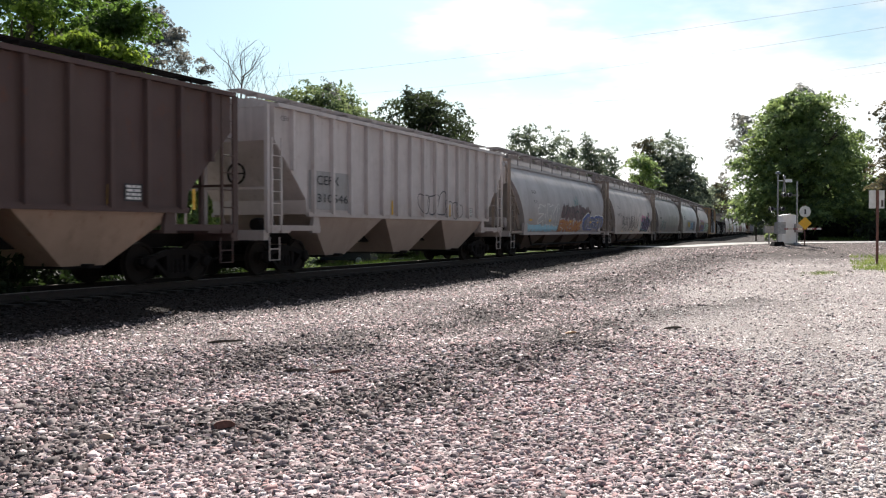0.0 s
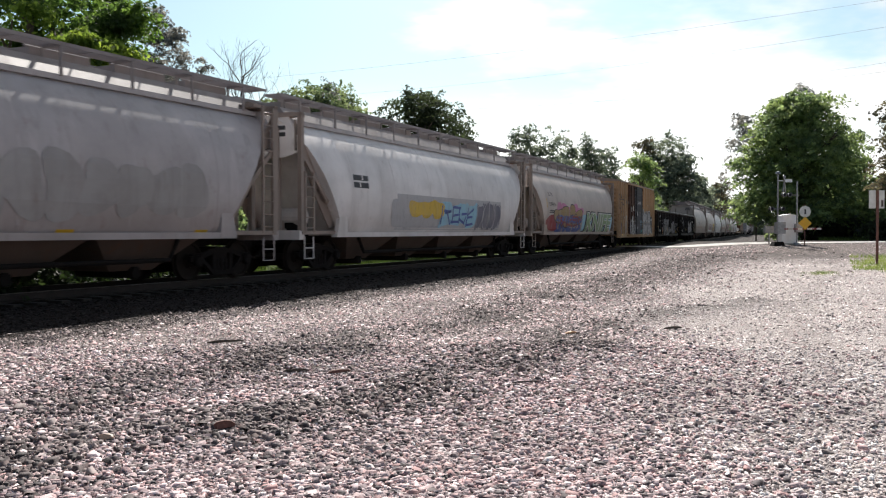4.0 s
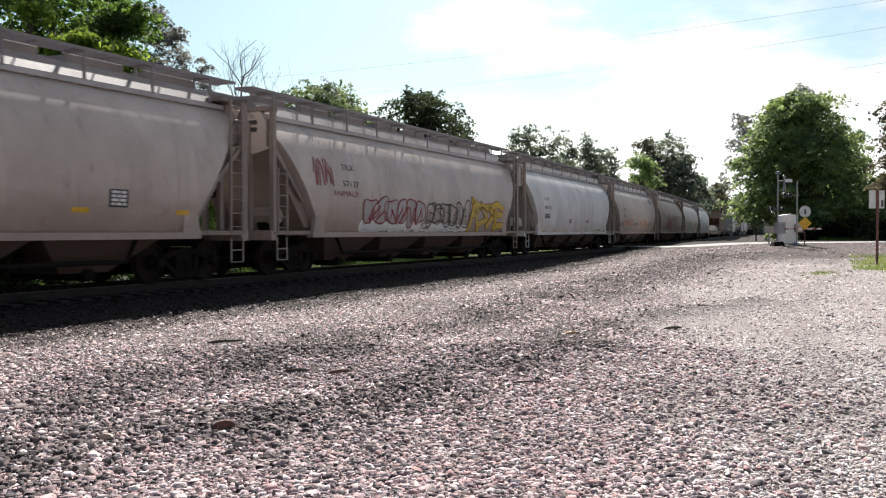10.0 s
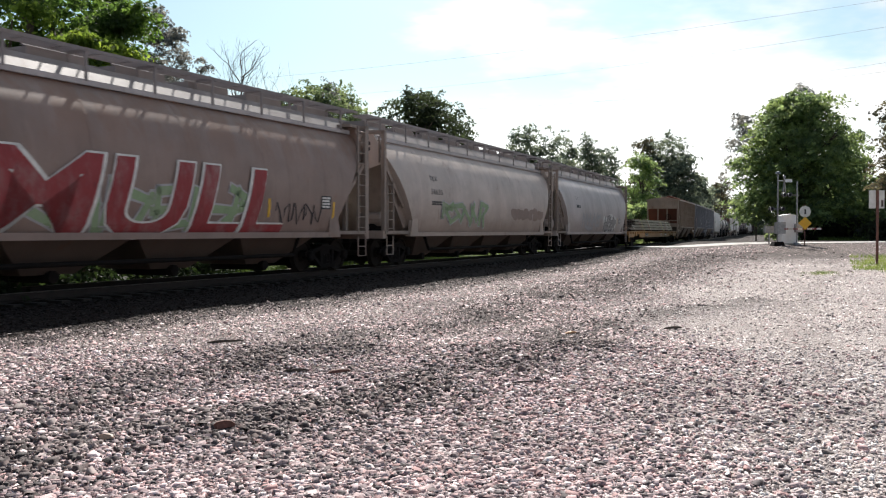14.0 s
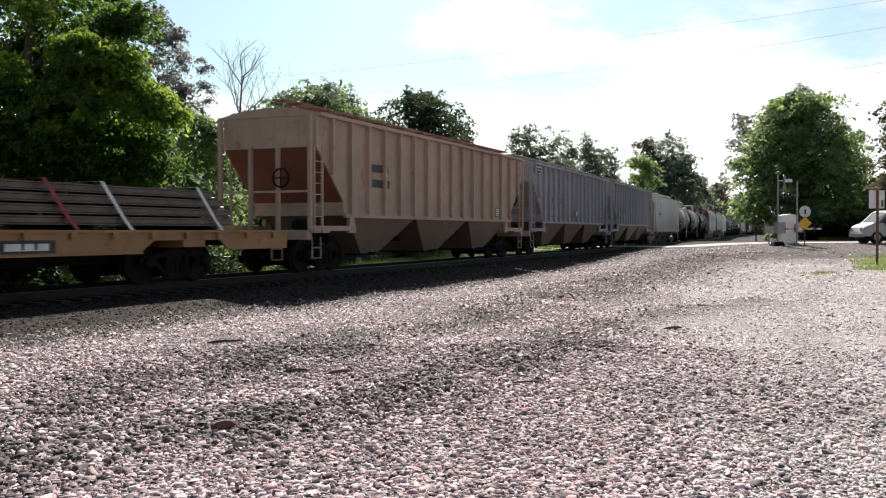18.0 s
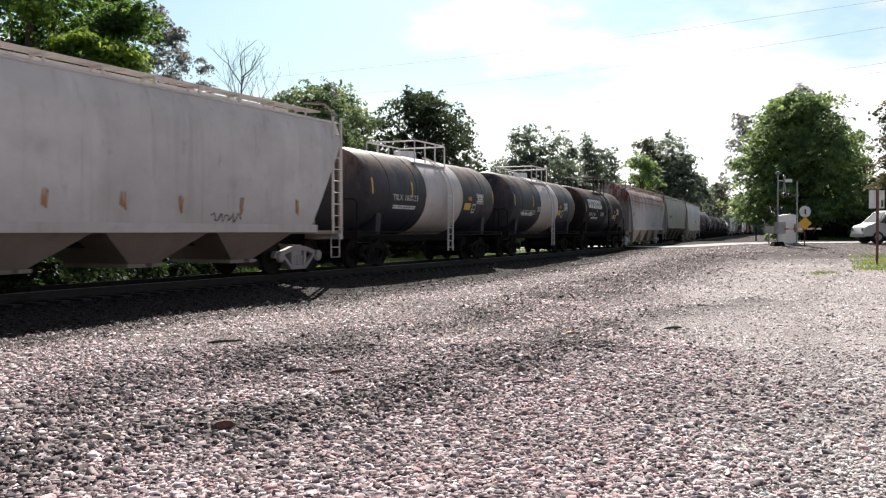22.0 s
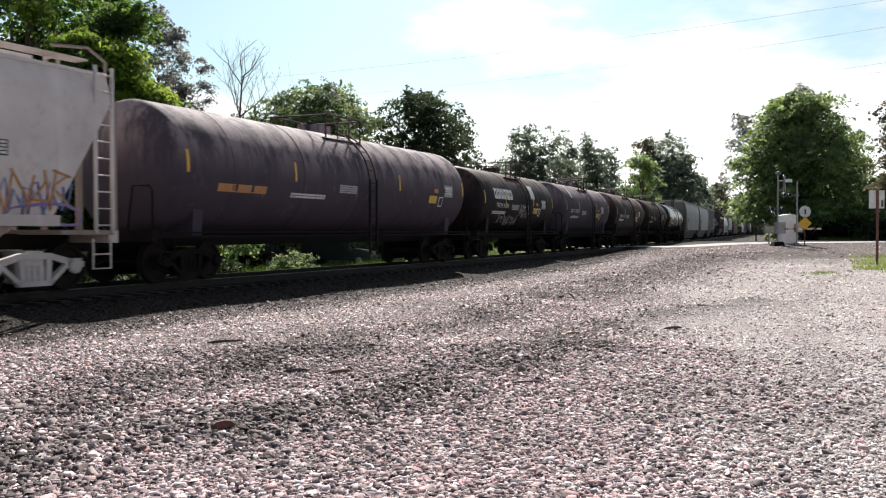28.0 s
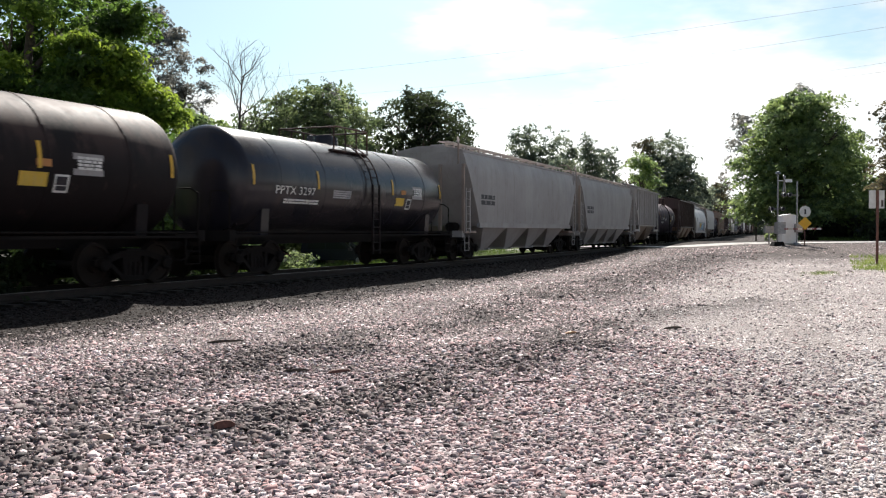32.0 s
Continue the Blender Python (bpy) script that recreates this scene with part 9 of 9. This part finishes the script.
def build_parked():
    for name, label, px, depth, turn, mat_, H, prof, wins in (
            ("parked_suv", "dark parked sport utility vehicle on the grass", 600, 60, -10, "dark_car", 1.78,
             [(-2.35, 0.35), (-2.38, 1.0), (-2.2, 1.68), (-1.9, 1.78), (0.3, 1.76), (1.1, 1.12), (2.2, 1.0), (2.38, 0.75), (2.36, 0.35)],
             [[(-1.9, 1.1), (-1.75, 1.6), (-0.7, 1.62), (-0.7, 1.1)], [(-0.6, 1.1), (-0.6, 1.62), (0.2, 1.6), (0.85, 1.1)]]),
            ("parked_car", "dark red parked car by the trees", 466, 57, -40, "red_car", 1.45,
             [(-2.2, 0.32), (-2.22, 0.9), (-1.6, 1.0), (-1.0, 1.42), (0.3, 1.42), (1.0, 0.98), (2.1, 0.85), (2.22, 0.6), (2.2, 0.32)],
             [[(-1.15, 1.0), (-0.8, 1.34), (-0.3, 1.35), (-0.3, 1.0)], [(-0.2, 1.0), (-0.2, 1.35), (0.22, 1.34), (0.75, 1.0)]])):
        v = vehicle(name, label, 4.7 if H > 1.6 else 4.4, 1.85, H, mat_, prof, wins)
        x, y = at_view(px, depth)
        a, b = (prof[4], prof[5])
        part("windshield", made(prism, [(a[0] + 0.04, a[1] - 0.01), (a[0] + 0.01, a[1] - 0.05), (b[0] - 0.03, b[1] + 0.0), (b[0], b[1] + 0.035)], "y", -0.78, 0.78), "glass_dark", v)
        v.matrix_basis = pose(x, y, gz(x, y), 0, 0, turn)


build_parked()


# ---- overhead cables and litter ----
def cable(a, b, sag, label):
    bm = bmesh.new()
    pts = [Vector(a).lerp(Vector(b), k / 24) - Vector((0, 0, sag * 4 * (k / 24) * (1 - k / 24))) for k in range(25)]
    pipe(bm, pts, 0.009, 5)
    tagged(new("power_line", mesh_of("power_line", bm, "wire")), label, "power line")


def sky_point(px, py, depth):
    return ((px - 784) / 1600 * depth, depth, 1.145 + (409.7 - py) / 1600 * depth)


cable(sky_point(300, 152, 95), sky_point(1800, -35, 60), 0.8, "thin overhead power line across the sky")
cable(sky_point(560, 172, 95), sky_point(1800, 10, 60), 0.8, "thin overhead power line across the sky")
cable(sky_point(780, 196, 100), sky_point(1900, 82, 66), 0.8, "thin overhead power line across the sky")
cable(sky_point(1120, 160, 100), sky_point(1800, 72, 66), 0.6, "thin overhead power line across the sky")


def build_litter():
    def on_ground(px, py):
        d = 1.6 * 1600 / (py - 409.7)
        return at_view(px, d)
    for px, py, size, wide, high, turn, mat_, label in (
            (395, 768, 0.17, 0.5, 0.34, 10, "post", "rusty brown rock fragment on the gravel"), (1510, 566, 0.17, 0.25, 0.05, -25, "sign_w", "white paper scrap on the gravel"),
            (1325, 620, 0.15, 0.3, 0.05, 5, "sign_w", "white paper scrap on the gravel"), (522, 655, 0.28, 0.16, 0.12, 6, "bark", "dark wood splinter on the gravel"),
            (398, 606, 0.52, 0.08, 0.07, 8, "bark", "weathered stick lying on the gravel"), (1010, 600, 0.2, 0.5, 0.12, 20, "g_orange", "orange-brown scrap on the gravel"),
            (186, 790, 0.12, 0.5, 0.3, -30, "beige", "tan stone chip on the gravel"), (600, 656, 0.26, 0.35, 0.12, 14, "post", "reddish brown bark scrap on the gravel"),
            (1290, 843, 0.12, 0.3, 0.06, 60, "sign_w", "white paper scrap on the gravel"), (935, 683, 0.34, 0.05, 0.04, 4, "deadwood", "thin pale twig on the gravel"), (1192, 585, 0.3, 0.3, 0.12, 3, "bark", "dark wood splinter on the gravel")):
        x, y = on_ground(px, py)
        w, h = size * wide / 2, size * high
        bm = bmesh.new()
        rings = []
        for u, k in ((-0.5, 0.45), (-0.28, 0.95), (0.05, 1.0), (0.32, 0.8), (0.5, 0.4)):
            bow = w * 0.5 * math.sin(u * 5)
            rings.append([bm.verts.new(v) for v in ((u * size, bow - w * k, 0), (u * size, bow - w * k * 0.6, h * k), (u * size, bow + w * k * 0.5, h * k * 0.9), (u * size, bow + w * k, 0))])
        for a, b in zip(rings, rings[1:]):
            for i in range(3):
                bm.faces.new((a[i], a[i + 1], b[i + 1], b[i]))
        bm.faces.new(rings[0][::-1])
        bm.faces.new(rings[-1])
        t = new("debris", mesh_of("debris", bm, mat_))
        t.matrix_basis = pose(x, y, gz(x, y) + 0.022, 3, -2, turn)
        tagged(t, label, "debris")


build_litter()


# ---- what moves ----
def motions():
    for car, mid in TRAIN:
        walk(car, [(t, track_pose(mid - run(t))) for t in range(0, 33, 2)])
    stops = ((0, 1900), (13, 1900), (14.5, 1680), (15.5, 1580), (16.5, 1523), (17, 1510), (18, 1503), (20, 1503), (22, 1505), (23, 1513), (24, 1530), (25, 1553), (26, 1590), (27.5, 1690), (30, 1850), (32, 1900))
    rows_ = []
    for t, px in stops:
        x, y = at_view(px + 12, 59)
        x += 2.75
        rows_.append((t, pose(x, y, gz(min(x, 40), y) + 0.03, 0, 0, 180)))
    walk(VAN, rows_)


motions()
